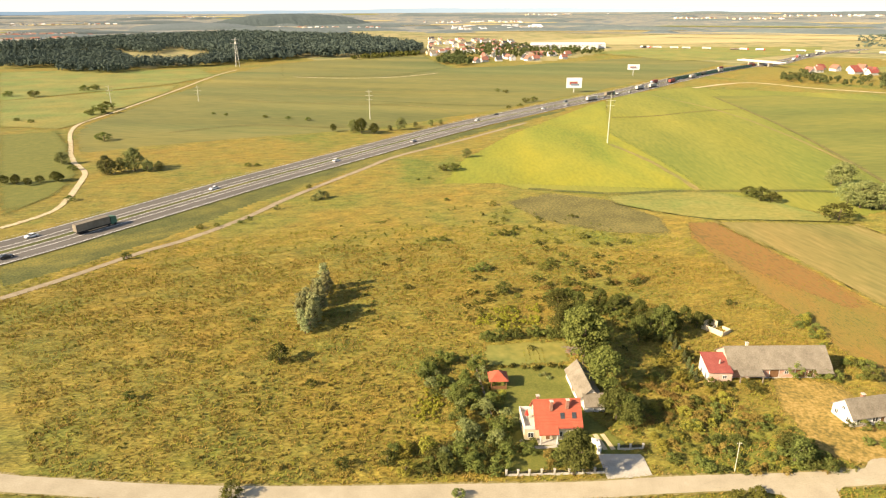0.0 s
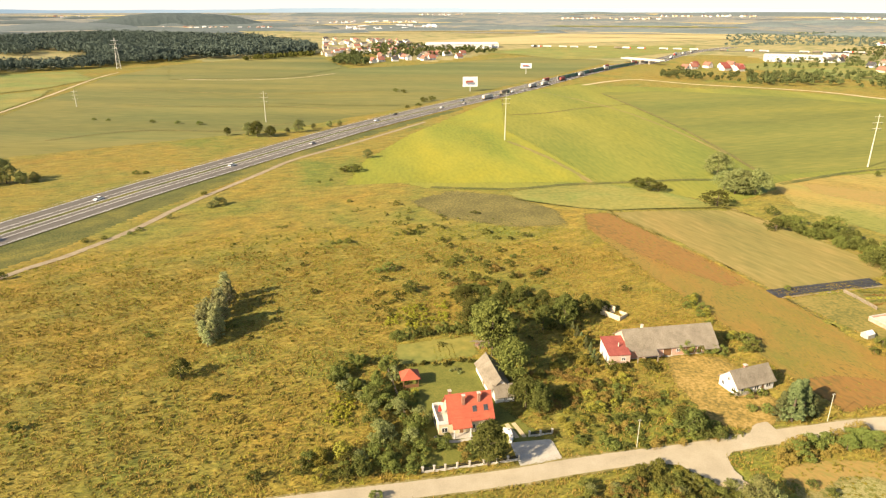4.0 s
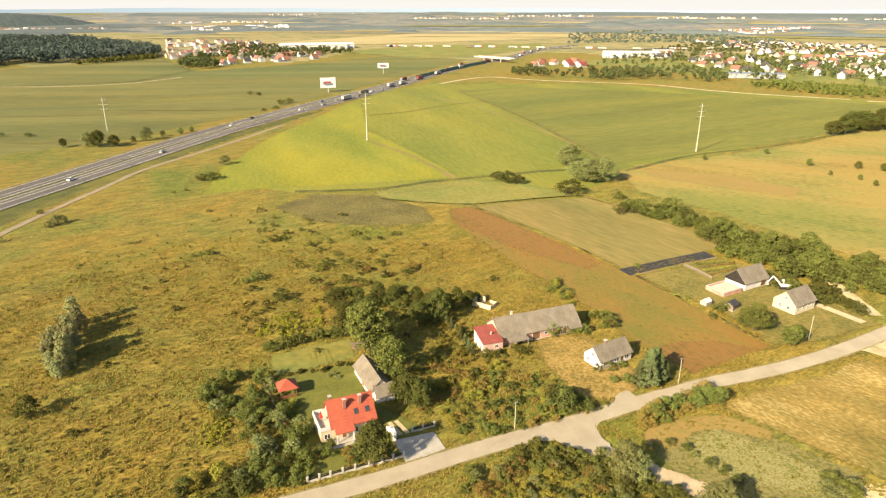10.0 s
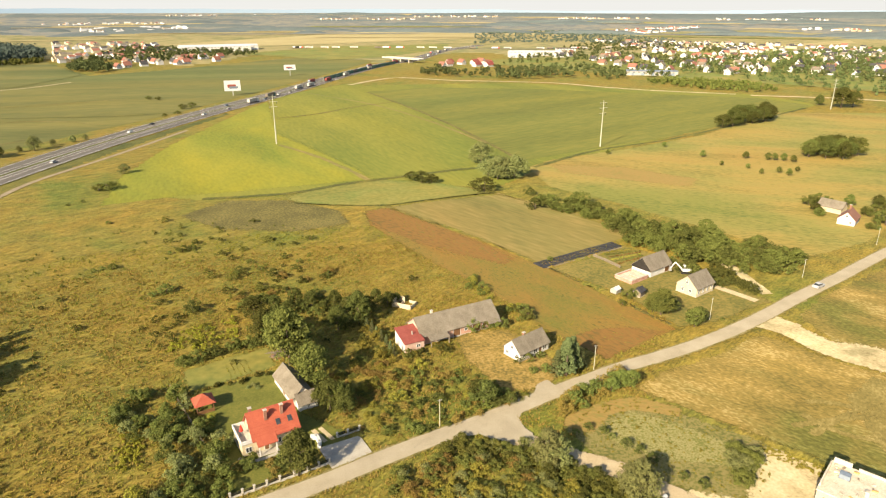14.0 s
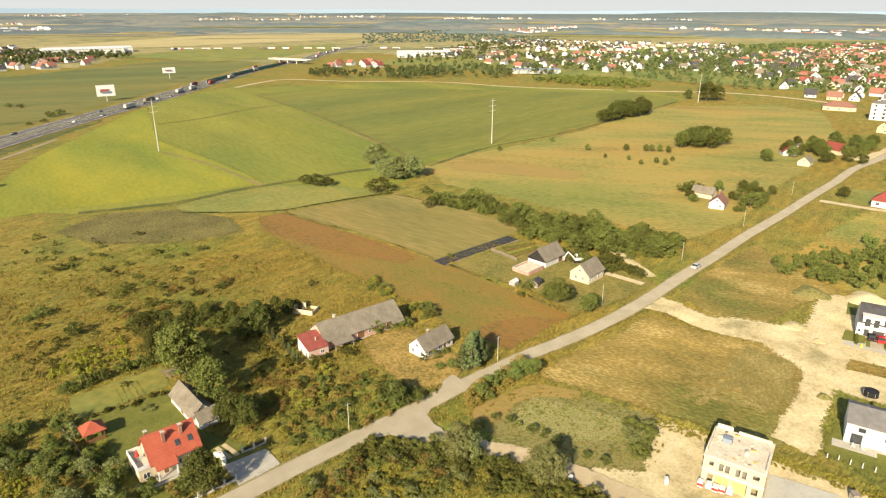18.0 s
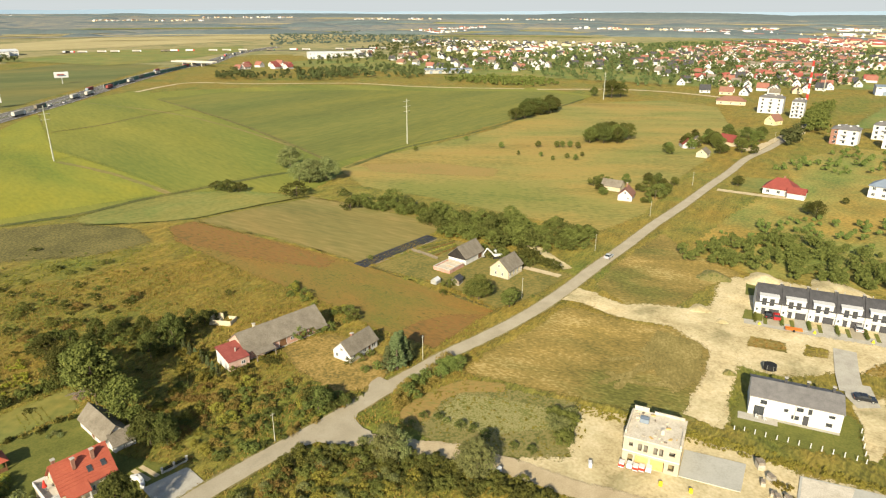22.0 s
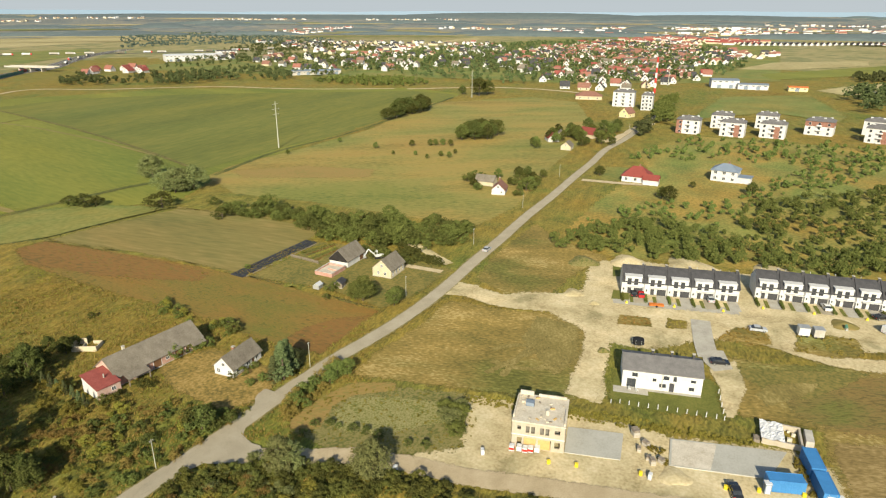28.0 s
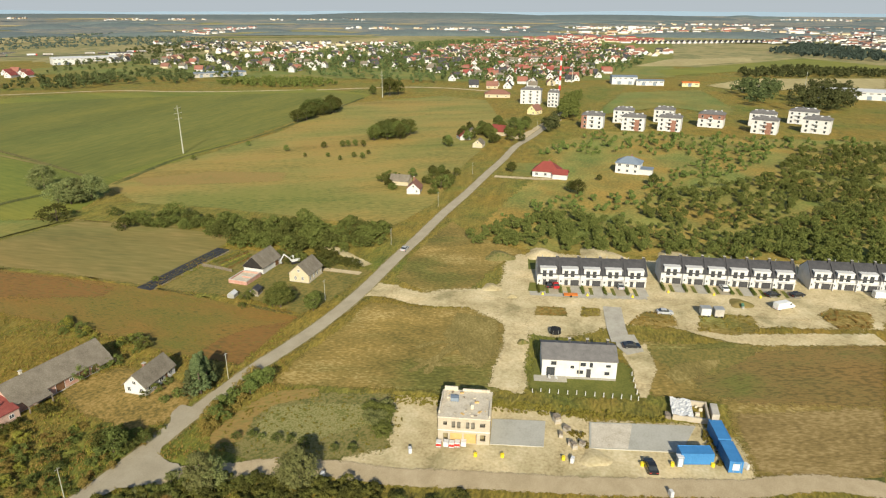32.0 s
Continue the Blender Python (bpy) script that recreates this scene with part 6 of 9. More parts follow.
stand("dark_bush", [(63.8, 97.2, 6), (63.3, 99.4, 4.7), (68.4, 94.3, 2.9), (65.5, 96, 3.4)], 1.2, 0.85, "bushes by the road")
stand("bush", [(78.5, 126.6, 3.9), (86.3, 124.3, 3.1), (84.6, 125.5, 2.8), (96, 127.8, 3.2), (95.4, 129.6, 2.4), (94.9, 131.4, 2), (94.8, 124.7, 3.2), (82.4, 126, 2.8)], 1.2, 0.9, "bushes round the long barn", "beside a long barn")
grow(["lime_bush", "bush"], [(91.1, 153.6), (97.2, 156.1), (96.8, 139.8), (96.4, 125.9), (92.4, 122.5), (91.7, 129)], 22, 1.0, 2.2, 30, 1.1, "scrub", "yellow-green scrub behind a long barn")
stand("spruce", [(55.1, 140.4, 3.4), (55.3, 137.6, 3.8), (55.4, 134.9, 3.3), (55.6, 132.2, 3.7), (55.7, 129.5, 3.5), (55.6, 126.8, 3.2), (55.4, 124.1, 3.6)], 1.2, 1.0, "row of conifers beside the annex", "in a garden row")
# round the cottage and along the road
stand("spruce", [(85.8, 97.4, 10.7), (88.9, 98.2, 8.1), (84.4, 98.9, 6.8), (91, 98.6, 5.5), (86.8, 99.7, 8.1), (90.6, 101.5, 7.5), (93, 103.5, 6)], 1.35, 0.95, "spruces beside the cottage", "beside a white cottage")
stand("bush", [(79.5, 107.4, 1.9), (82, 106.8, 2.6), (85.8, 107, 2), (83.1, 101, 2.5), (80.2, 102, 2.1)], 1.2, 0.8, "bushes round the cottage")
row_of(["rust_bush", "bush", "dark_bush", "rust_bush"], [(76.5, 88), (83.3, 89.1), (91, 90.2), (96, 91)], 1.6, 2.2, 3.2, 31, 1.05, "rusty and green hedge along a road", "in a roadside hedge")
row_of(["rust_bush", "bush"], [(75.8, 85.2), (82.6, 86.5), (88.7, 87.4)], 2.0, 1.2, 2.0, 32, 1.05, "rusty and green hedge along a road", "in a roadside hedge")
stand("tree", [(93.4, 88.1, 5.1), (95.2, 86.9, 5.1), (90.3, 87.6, 4.3)], 1.25, 0.85, "roadside trees", "beside a country road")
# scrub south of the road
grow(["bush", "silver_bush", "bush", "lime_bush", "rust_bush"], [(32, 82.3), (36.3, 84.9), (43.7, 86.2), (57, 84.1), (63.3, 82), (66.1, 78.7), (62.2, 71.9), (63.8, 66.1), (48.4, 70.4), (35.8, 76.8)], 105, 0.9, 2.3, 33, 1.15, "scrub", "dense green scrub south of the road")
grow(["bush", "dark_bush"], [(61, 76.1), (65.1, 77.6), (68.6, 70.4), (73, 57.8), (77.2, 44.2), (84, 26), (73.7, 42.2), (60.4, 66.7)], 60, 0.9, 2.4, 34, 1.1, "scrub", "green scrub along a gravel lane")
stand("willow", [(63.4, 74.9, 8.4), (64.7, 74, 7.1), (71.6, 60.2, 8.6), (71.1, 61.7, 7)], 1.0, 0.9, "willows beside the lane", "beside a gravel lane")
grow(["bush", "silver_bush"], [(88.5, 58.8), (89.9, 53.9), (96.7, 55.2), (98.7, 59), (95.8, 61.4)], 14, 1.6, 3.0, 35, 1.1, "scrub", "grey-green bushes on a weedy plot")
row_of(["bush", "dark_bush"], [(66.6, 81.9), (74.5, 79.9), (78.7, 79.4), (81.3, 63.7), (84.3, 55.5)], 3.0, 0.9, 1.8, 36, 1.1, "low green bushes along a weedy plot")
# tree belt beyond the farm
grow(["belt_tree", "dark_belt_tree", "bush", "dark_bush", "belt_tree"], [(176.7, 203.7), (178.9, 181.5), (184, 158.1), (196.4, 142.5), (200.9, 116), (187.1, 110.9), (170.6, 113.6), (168.6, 121.5), (164.8, 133.4), (161.4, 143.6), (158.8, 152.3), (168.2, 170.7)], 120, 2.6, 7.2, 37, 1.15, "woodland_belt", "belt of green trees and bushes beside a farm")
grow(["bush", "dark_bush", "bush"], [(166.7, 230.9), (175.5, 221.7), (178.5, 202.1), (173.3, 175.9), (165.1, 170.6), (163.6, 188.9), (162.5, 213.2)], 46, 2.0, 3.6, 38, 1.2, "woodland_belt", "straggling green bushes at the end of a tree belt")
grow(["dark_bush", "bush"], [(158.6, 135.8), (163.2, 127), (162.1, 112), (156, 114.2), (154.3, 127)], 16, 2.0, 3.2, 39, 1.1, "scrub", "dark bushes behind a farmhouse")
stand("willow", [(182, 288.9, 12.8), (171.3, 256.1, 12.6), (179.6, 253.8, 12.2), (174.8, 255.4, 11.6), (170.4, 263.2, 9.7)], 1.35, 0.9, "big willows among the fields", "standing between fields")
stand("dark_bush", [(153.3, 239.9, 7.2), (135.9, 268.5, 5.8), (139.4, 264.7, 4.7), (134.5, 272.7, 4.2), (134.6, 276.6, 4), (157.4, 206.7, 4.9)], 1.5, 0.9, "bushes among the fields")
stand("dark_tree", [(128.5, 110.1, 7.7), (131, 109.6, 6.5), (128.1, 111.7, 5.8), (133.5, 101.6, 5.9), (132.3, 102.7, 4.9)], 1.25, 0.8, "trees in the farmyard", "beside a farmhouse")
stand("bush", [(127.9, 122, 3.1), (131, 122.2, 2.8), (123.4, 119.3, 2), (140.3, 99.6, 1.1), (126.6, 156.4, 2)], 1.2, 0.85, "bushes in the farmyard")
merged("hedge", "dark green hedge behind a farmhouse", "hedge", "", [("dark_bush", x, y, prng.uniform(2.2, 3.4), 1.1) for x, y in [(163.7, 123.2), (163.9, 120.7), (164, 118.4), (164.1, 116.1), (163.4, 113.3), (163.1, 111), (163, 108.9), (163, 106.7), (167.8, 125.2), (167.6, 122.2), (167.4, 119.2)]])
grow(["dark_tree", "dark_tree"], [(383.5, 302.6), (443.2, 303.7), (469.7, 322.3), (430.3, 325.3)], 16, 9, 13, 40, 1.3, "", "grove among the fields")
grow(["tree", "dark_tree"], [(348.1, 212.9), (362.2, 194.3), (385.4, 205.4), (370.3, 225.7)], 22, 8, 11, 41, 1.1, "", "grove among the fields")
stand("tree", [(300.2, 243.5, 4.4), (317.5, 229.1, 4.8), (325.3, 220.9, 4.8), (297.7, 212.4, 3.2), (293.9, 201.5, 3.2), (327.6, 218.5, 4.8), (331, 215.4, 4.8), (331.7, 210.2, 4.8), (303.3, 198.6, 3.8), (314.4, 195.9, 3.2), (292.1, 224.2, 2.9), (258.1, 274.2, 3.4), (302.6, 274.3, 3.6), (302.8, 192.7, 4.1)], 1.1, 0.9, "single trees on the golden meadow")
grow(["dark_tree", "bush", "tree"], [(266, 142), (278, 148), (288, 139), (291, 127), (270, 119), (262, 124), (264, 133)], 20, 3.0, 6.0, 42, 1.1, "", "trees round a farm")
grow(["dark_tree", "bush"], [(246, 146), (254, 152), (270, 160), (276, 154), (262, 152), (252, 143)], 12, 2.5, 4.5, 90, 1.1, "", "trees round a farm")
grow(["bush"], [(247, 131), (251, 127), (258, 125), (258, 122), (248, 124)], 6, 1.2, 2.4, 91, 1.1, "", "trees round a farm")
grow(["dark_tree", "tree"], [(341.4, 164.9), (389.2, 174.4), (441.3, 163.7), (449.7, 141.3), (389.9, 126.8), (378.6, 138.5), (372.3, 155.8)], 34, 5, 9, 43, 1.1, "", "trees round the houses by the road")
stand("dark_tree", [(310, 106.9, 5.9), (282, 65.1, 7.9), (285.4, 69.1, 5.9), (312.6, 36.6, 6.8), (312.2, 62.1, 3.4), (557.1, 321.1, 18.7), (569, 318.4, 15.2), (557.1, 340.4, 9.8)], 1.2, 0.9, "trees beside the houses")
grow(["bush", "dark_bush", "rust_bush", "dark_bush"], [(29, 197.2), (59.4, 181.8), (51.5, 149.7), (31.8, 145.3), (13.1, 148.4), (9.2, 171)], 18, 1.0, 2.4, 44, 1.2, "scrub", "scattered green bushes on the meadow behind the gardens")
grow(["shrub", "rust_shrub", "shrub", "dark_shrub"], [(40.1, 126.8), (54, 122.4), (67.1, 108.2), (73.6, 94.2), (54.1, 93.6), (40.3, 94.7), (34.5, 105)], 210, 0.5, 1.3, 45, 1.2, "scrub", "tangled low scrub between old gardens and the road")
grow(["shrub", "dark_shrub"], [(46, 89.5), (53.6, 88.4), (59.3, 84.7), (63.8, 79.2), (67.8, 70.3), (74.6, 57.4), (77.7, 47.4), (75, 45.7)], 120, 1.0, 2.2, 46, 1.2, "scrub", "dense green scrub beside a gravel lane")
stand("dark_tree", [(34.3, 109.9, 8.3), (36.6, 107.9, 6.5), (48.2, 143.1, 7.8)], 1.1, 0.9, "trees beside a wild plot", "beside a wild plot")
grow(["shrub", "dark_shrub", "bush", "dark_shrub"], [(18.9, 265.3), (51.4, 246.4), (62.9, 204), (62.9, 171.9), (40.8, 154.2), (20.4, 150.1), (4.9, 157)], 46, 0.9, 2.2, 47, 1.3, "scrub", "scattered dark green bushes on the rough meadow")
grow(["shrub", "dark_shrub"], [(-6.8, 165.8), (41.2, 184.6), (68.8, 167), (63.2, 144.6), (43.9, 134.2), (16.7, 139.4)], 34, 0.7, 1.8, 48, 1.3, "scrub", "scattered dark green bushes on the rough meadow")
stand("dark_tree", [(32.4, 140.1, 12), (34.2, 133.5, 10.5), (30.3, 145.3, 10.1), (34.5, 128.2, 8), (30.5, 159.2, 7.1)], 1.1, 0.9, "trees behind the old barn", "behind an old barn")
grow(["dark_bush", "bush", "dark_bush"], [(28.5, 177.1), (40.1, 176.6), (56.9, 166.7), (63.2, 153.2), (58.6, 146.8), (42.8, 152.4), (30.1, 159.8)], 12, 1.8, 3.4, 49, 1.1, "scrub", "tall dark bushes behind an old barn")
stand("tree", [(128.4, 109.8, 8.6), (127.5, 112.1, 6.2), (130.5, 100.3, 6.2)], 1.1, 0.9, "trees in the farmyard", "beside a farmhouse")


# ---- the distance: woods, towns, hills ----
def woods(name, poly, count, h0, h1, label, material, seed, clumps=5, per=9, size=1.7, width=0.75):
    """A wood of many crowns as one object."""
    r = random.Random(seed)
    rng = np.random.RandomState(seed)
    cs, rs = [], []
    for x, y in sprinkle(poly, count, r):
        h = r.uniform(h0, h1)
        z0 = float(rise(x, y))
        for _ in range(clumps):
            a, k = r.uniform(0, 6.283), h * width * 0.32 * math.sqrt(r.random())
            cs.append((x + math.cos(a) * k, y + math.sin(a) * k, z0 + h * r.uniform(0.3, 0.85)))
            rs.append(h * width * r.uniform(0.2, 0.32))
    me = leaf_mesh(name, leaf_cloud(rng, cs, rs, per, size), material)
    return tagged(new(name, me), label, "woodland", kind="stuff")


# woodland as seen through air: haze painted into the leaves
LEAF_HAZE = leafy("haze_tinted_far_woodland", (0.06, 0.085, 0.07), (0.10, 0.125, 0.095), glow=0.0)
woods("woodland", [(-623.6, 938.2), (-552.8, 953.5), (-503.3, 881.6), (-417.4, 862.6), (-424.5, 928.3), (-354, 961.9), (-306, 1020.2), (-245.1, 1096.5), (-272.4, 1221.9), (-359.2, 1169.2), (-393.7, 1024.6), (-473.6, 1029.1), (-611.1, 1243.2), (-719, 1249.2), (-788.8, 1194.6)], 1500, 9, 14, "dark green belt of woodland beyond the fields", LEAF_WOOD_HAZED, 51, per=13, size=1.1, width=1.2)
woods("forest", [(-839.2, 1272.7), (-691.1, 1296.5), (-651.8, 1327.9), (-525.1, 1237.4), (-575.5, 1416.1), (-429.6, 1231.6), (-339.1, 1102.2), (-253.8, 1136.3), (-157.3, 1129.7), (-44.3, 1207.3), (-46.3, 1360.1), (-213.6, 1761.2), (-618.8, 2093.9), (-825.2, 1849.7), (-886.9, 1547.8), (-935.8, 1422.7)], 4200, 13, 19, "wide dark forest in the distance", LEAF_WOOD_HAZED, 52, clumps=5, per=12, size=1.6, width=1.3)
woods("forest", [(-159.7, 1079.9), (-130.3, 1142.6), (-42.8, 1254.6), (-44.7, 1165), (-133.7, 1091)], 160, 5, 8, "light green young plantation at a forest edge", LEAF_MID, 53, size=1.2)
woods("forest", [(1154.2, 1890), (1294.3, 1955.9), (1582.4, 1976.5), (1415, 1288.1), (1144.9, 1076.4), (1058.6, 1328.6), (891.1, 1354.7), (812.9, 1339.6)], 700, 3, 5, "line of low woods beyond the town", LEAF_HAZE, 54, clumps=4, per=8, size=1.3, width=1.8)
woods("woodland", [(915.7, 1151.8), (1256, 1308.9), (1273.1, 1159.9), (1279.6, 930.8), (1082.9, 843), (1009.4, 979.4), (852.5, 987.2)], 420, 3, 6, "woodland behind the town", LEAF_FAR, 55, size=1.1, width=1.3)
woods("woodland", [(377.1, 748.6), (430.6, 813.5), (456.2, 753.5), (518.8, 733), (547.8, 691.4), (512.6, 645.9), (428.9, 635.3), (424.7, 675.3), (377, 725.6)], 120, 5, 10, "dark trees in front of far houses", LEAF_FAR, 56, per=20, size=0.8)
woods("woodland", [(432.2, 670.1), (557.7, 759.3), (629.7, 702.5), (667.5, 631.9), (619.8, 560.9), (551.5, 582.2), (498.3, 635.3), (441.1, 630.3)], 150, 5, 11, "dark trees along the edge of the town", LEAF_FAR, 57, per=20, size=0.8)
woods("woodland", [(556.6, 545.1), (609.5, 551.7), (649.3, 474.7), (620.2, 423), (581.1, 425.4), (556.1, 496.4)], 300, 2.5, 6, "green scrub along the edge of the town", LEAF_MID, 58, size=0.9)
woods("woodland", [(605.4, 666.4), (785.4, 708.2), (956, 795), (1412.4, 797.2), (1782.3, 645.7), (1551.5, 291), (1137.1, 165.2), (908.5, 166.6), (799.2, 213.6), (707, 253.3), (666.2, 332.7), (673, 458.6), (701.4, 566.6)], 1900, 5, 10, "garden trees between the houses of a town", LEAF_FAR, 59, size=1.1)
woods("woodland", [(-13.5, 1015.1), (4.2, 1161.1), (47.2, 1033.8), (46.1, 971.8), (11.5, 954.3)], 150, 6, 10, "trees beside a village", LEAF_FAR, 60, size=1.2)
woods("woodland", [(4.2, 1161.1), (94.2, 1517.3), (250.3, 1397.6), (300.2, 1217.1), (206.7, 1149), (105.8, 1101.7)], 480, 6, 10, "garden trees between village houses", LEAF_FAR, 61, size=1.2)
woods("woodland", [(733.7, 24.6), (820.9, 5.6), (786.3, -22.6), (640.1, -16.7), (623.6, 0.9)], 70, 9, 14, "dark clump of trees behind apartment blocks", LEAF_FAR, 62, per=18, size=0.85)
woods("woodland", [(624.9, -25.3), (763.5, -32.8), (814, -76.9), (726.9, -88.9), (630.2, -71.3), (597.7, -41)], 110, 10, 16, "dark clump of trees behind apartment blocks", LEAF_FAR, 63, per=18, size=0.85)
woods("woodland", [(1480.6, -4.4), (1904.8, -84.3), (1687.7, -183.9), (1495, -208.6), (1294.6, -183), (1347.9, -90.6)], 420, 8, 12, "wooded rise behind the fields", LEAF_WOOD_HAZED, 64, size=1.7)
woods("woodland", [(979.7, 30.2), (1097.8, -40.5), (1056.5, -152.7), (983.6, -143.3), (951.1, -49.8), (917.5, 14.4)], 260, 5, 9, "line of trees between far fields", LEAF_FAR, 65, size=1.4)
woods("avenue_trees", [(470, 126), (520, 144), (600, 158), (625, 150), (560, 136), (480, 117)], 80, 6, 11, "clump of tall green trees beside a road", LEAF_MID, 66, per=18, size=0.7)
woods("avenue_trees", [(419.4, 122.3), (443.9, 121.6), (480.7, 130), (450.6, 134)], 16, 6, 10, "green trees beside a road", LEAF_FAR, 67, size=1.0)
# young scrub wood on the slope, thick in places
woods("scrub_wood", [(199.1, 85.2), (217.8, 86.3), (231.9, 72.9), (245.6, 70.2), (250.1, 52.7), (239.3, 26.6), (249.9, -2.2), (278.2, -21.5), (317.4, -58.1), (236.2, -47.8), (230.8, -25.4), (215.7, 21.1), (203.1, 63.2)], 620, 1.8, 4.6, "thick young scrub woodland on a slope", LEAF_SLOPE, 68, clumps=7, per=40, size=0.24, width=0.95)
woods("scrub_wood", [(379.2, -18.5), (443.2, -31.4), (471.8, -77.7), (303.3, -56.3), (279, -31.4), (299.9, -22)], 330, 2.2, 5.0, "dense young woodland on a slope", LEAF_SLOPE, 69, clumps=7, per=40, size=0.24, width=0.95)
woods("scrub_wood", [(245.9, 36.2), (291.8, 34.7), (324.3, 13.6), (367.7, -23.6), (290.8, -21.8), (256.7, -1.9), (246.1, 17.3)], 230, 1.6, 4.6, "open green scrub on a slope", LEAF_SLOPE, 70, clumps=7, per=40, size=0.24, width=0.95)
woods("scrub_wood", [(234.1, 85.6), (279.5, 70.1), (298.1, 43.3), (390.4, 21.9), (467.6, -19.4), (375.2, -10.4), (318.3, 25.7), (252.2, 39.6), (233.3, 61.8)], 200, 1.0, 3.4, "scattered green scrub on a slope", LEAF_SLOPE, 71, clumps=7, per=40, size=0.24, width=0.95)
woods("scrub_wood", [(354.7, 110.9), (445.8, 92.3), (465.2, 7.4), (486.7, -58.9), (470.8, -75.6), (398.9, 4.4), (377.8, 63.8)], 220, 1.2, 4.0, "scattered bushes below apartment blocks", LEAF_SLOPE, 72, clumps=6, per=16, size=0.5, width=0.9)
for k, (poly, mat_, text) in enumerate((
        ([(796.8, 51.3), (905.1, 7.6), (983.7, -142.8), (850, -125.8), (791.4, -33.4), (763.8, 20.6)], STRAW_FIELD, "pale straw field behind the apartment blocks"),
        ([(1030.7, 173.5), (1204.8, 147.4), (1339.7, 17.9), (1217.2, 15), (1062.6, 112.4)], STRAW_FIELD, "pale straw field among houses"),
        ([(1189.2, 14.3), (1349.4, -64.2), (1212.2, -171.8), (1096.6, -157.1), (1097.8, -40.5), (894.9, 106.7), (965.7, 131.1)], CROP_MID, "green field at the edge of the town"),
        ([(520.3, 113.6), (683.4, 123), (747.5, 52.9), (605.5, 13.6), (569.5, 16.2), (597.5, 67.6)], PALE_GREEN, "green waste land behind apartment blocks"),
        ([(1322.4, 961.7), (1816.5, 1065.1), (1683.8, 968.8), (1347.4, 914.5)], STRAW_FIELD, "pale straw field behind the town"),
        ([(1432.3, 657.6), (1750.3, 700.5), (1585.8, 604), (1363.8, 585.1)], CROP_MID, "small green field inside the town"),
        ([(1154.2, 1890), (1420.7, 2201.1), (1546.3, 2181.6), (1405.9, 1933.6), (1106.2, 1697.7)], STRAW_FIELD, "far straw field"),
        ([(1227.5, 1760.4), (1702.1, 2124.1), (1622.3, 1916.9), (1219.6, 1635.7)], STRAW_FIELD, "far straw field"),
        ([(159.7, 1623.8), (511, 1914.1), (904.9, 2231.9), (1159.2, 2252.4), (1296.1, 1948.7), (1082.4, 1653), (711.7, 1564.4), (398.7, 1494.7)], STRAW_FIELD, "long pale straw field on a rise"),
        ([(245.7, 1249.8), (505.6, 1411.3), (767.4, 1375.2), (681.8, 1220.6), (460.1, 1055.1), (351.8, 1036), (310, 1163.7)], PALE_GREEN, "grassland along the motorway"),
        ([(-172.7, 1105.5), (-41.2, 1207.4), (3.3, 934.9), (-59.6, 818.3), (-196.4, 809.5), (-240.2, 996.4)], CROP_OLIVE, "upper part of an olive green field"),
        ([(-507.7, 914.8), (-584.8, 877.9), (-404.4, 597.9), (-374.7, 636.9), (-303.8, 733.4), (-285, 827.6), (-344.2, 934.4), (-409.1, 902)], PALE_GREEN, "rough pale grassland before a forest"),
        ([(-404.4, 597.9), (-370.3, 628.9), (-292.9, 721.5), (-276.8, 665.6), (-270, 532.7), (-266, 465.2), (-269, 448.9), (-316.4, 461.5)], PALE_GREEN, "rough green grassland beside a dirt track"),
        ([(-294.8, 428), (-263, 438.2), (-228.8, 389.7), (-207.4, 350.4), (-185.5, 318), (-174.8, 281.2), (-178.6, 247.7)], LAWN, "green meadow beside a dirt track"))):
    patch("field", poly, mat_, 0.30 + 0.006 * k, text, seed=100 + k, soft=12.0)

# wooded hills tinted with haze, and the glowing hazy rim of the land
def hill(name, az, r, width, height, depth, material, label, seed):
    """A low wooded hill, with az in degrees from +x."""
    rng = np.random.RandomState(seed)
    n, m = 60, 14
    verts = []
    for i in range(n + 1):
        u = i / n * 2 - 1
        for j in range(m + 1):
            v = j / m * 2 - 1
            z = height * max(0, 1 - abs(u) ** 2.4) * max(0, 1 - v * v) ** 0.7 + rng.uniform(-1, 1) * height * 0.025
            a = radians(az)
            x = (r + v * depth) * math.cos(a) - u * width / 2 * math.sin(a)
            y = (r + v * depth) * math.sin(a) + u * width / 2 * math.cos(a)
            verts.append((x, y, float(rise(x, y)) + z - 1))
    faces = [(i * (m + 1) + j, (i + 1) * (m + 1) + j, (i + 1) * (m + 1) + j + 1, i * (m + 1) + j + 1) for i in range(n) for j in range(m)]
    return tagged(new(name, mesh_of(name, verts, faces, material)), label, "hill", kind="structure")


# the blue-grey of the air in between is put into the hill colours
HILL_WOOD_HAZED = surf("haze_tinted_hill", [(0.085, 0.11, 0.112), (0.115, 0.14, 0.138)], 0.02, 0.95, 0.5, world_space=True, fine=5, depth=2)
DARK_HILL_HAZED = surf("haze_tinted_dark_hill", [(0.046, 0.066, 0.066), (0.066, 0.088, 0.084)], 0.02, 0.95, 0.5, world_space=True, fine=5, depth=2)
hill("hill", 102.5, 3300, 760, 46, 260, DARK_HILL_HAZED, "dark wooded hill, blue-green with painted haze", 1)
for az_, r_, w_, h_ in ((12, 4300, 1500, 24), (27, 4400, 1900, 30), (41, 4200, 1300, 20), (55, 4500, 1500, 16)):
    hill("hill", az_, r_, w_, h_, 200, HILL_WOOD_HAZED, "long dark wooded ridge on the horizon", int(az_))
hill("hill", 110, 3000, 500, 18, 260, HILL_WOOD_HAZED, "low wooded hill tinted with painted haze", 2)
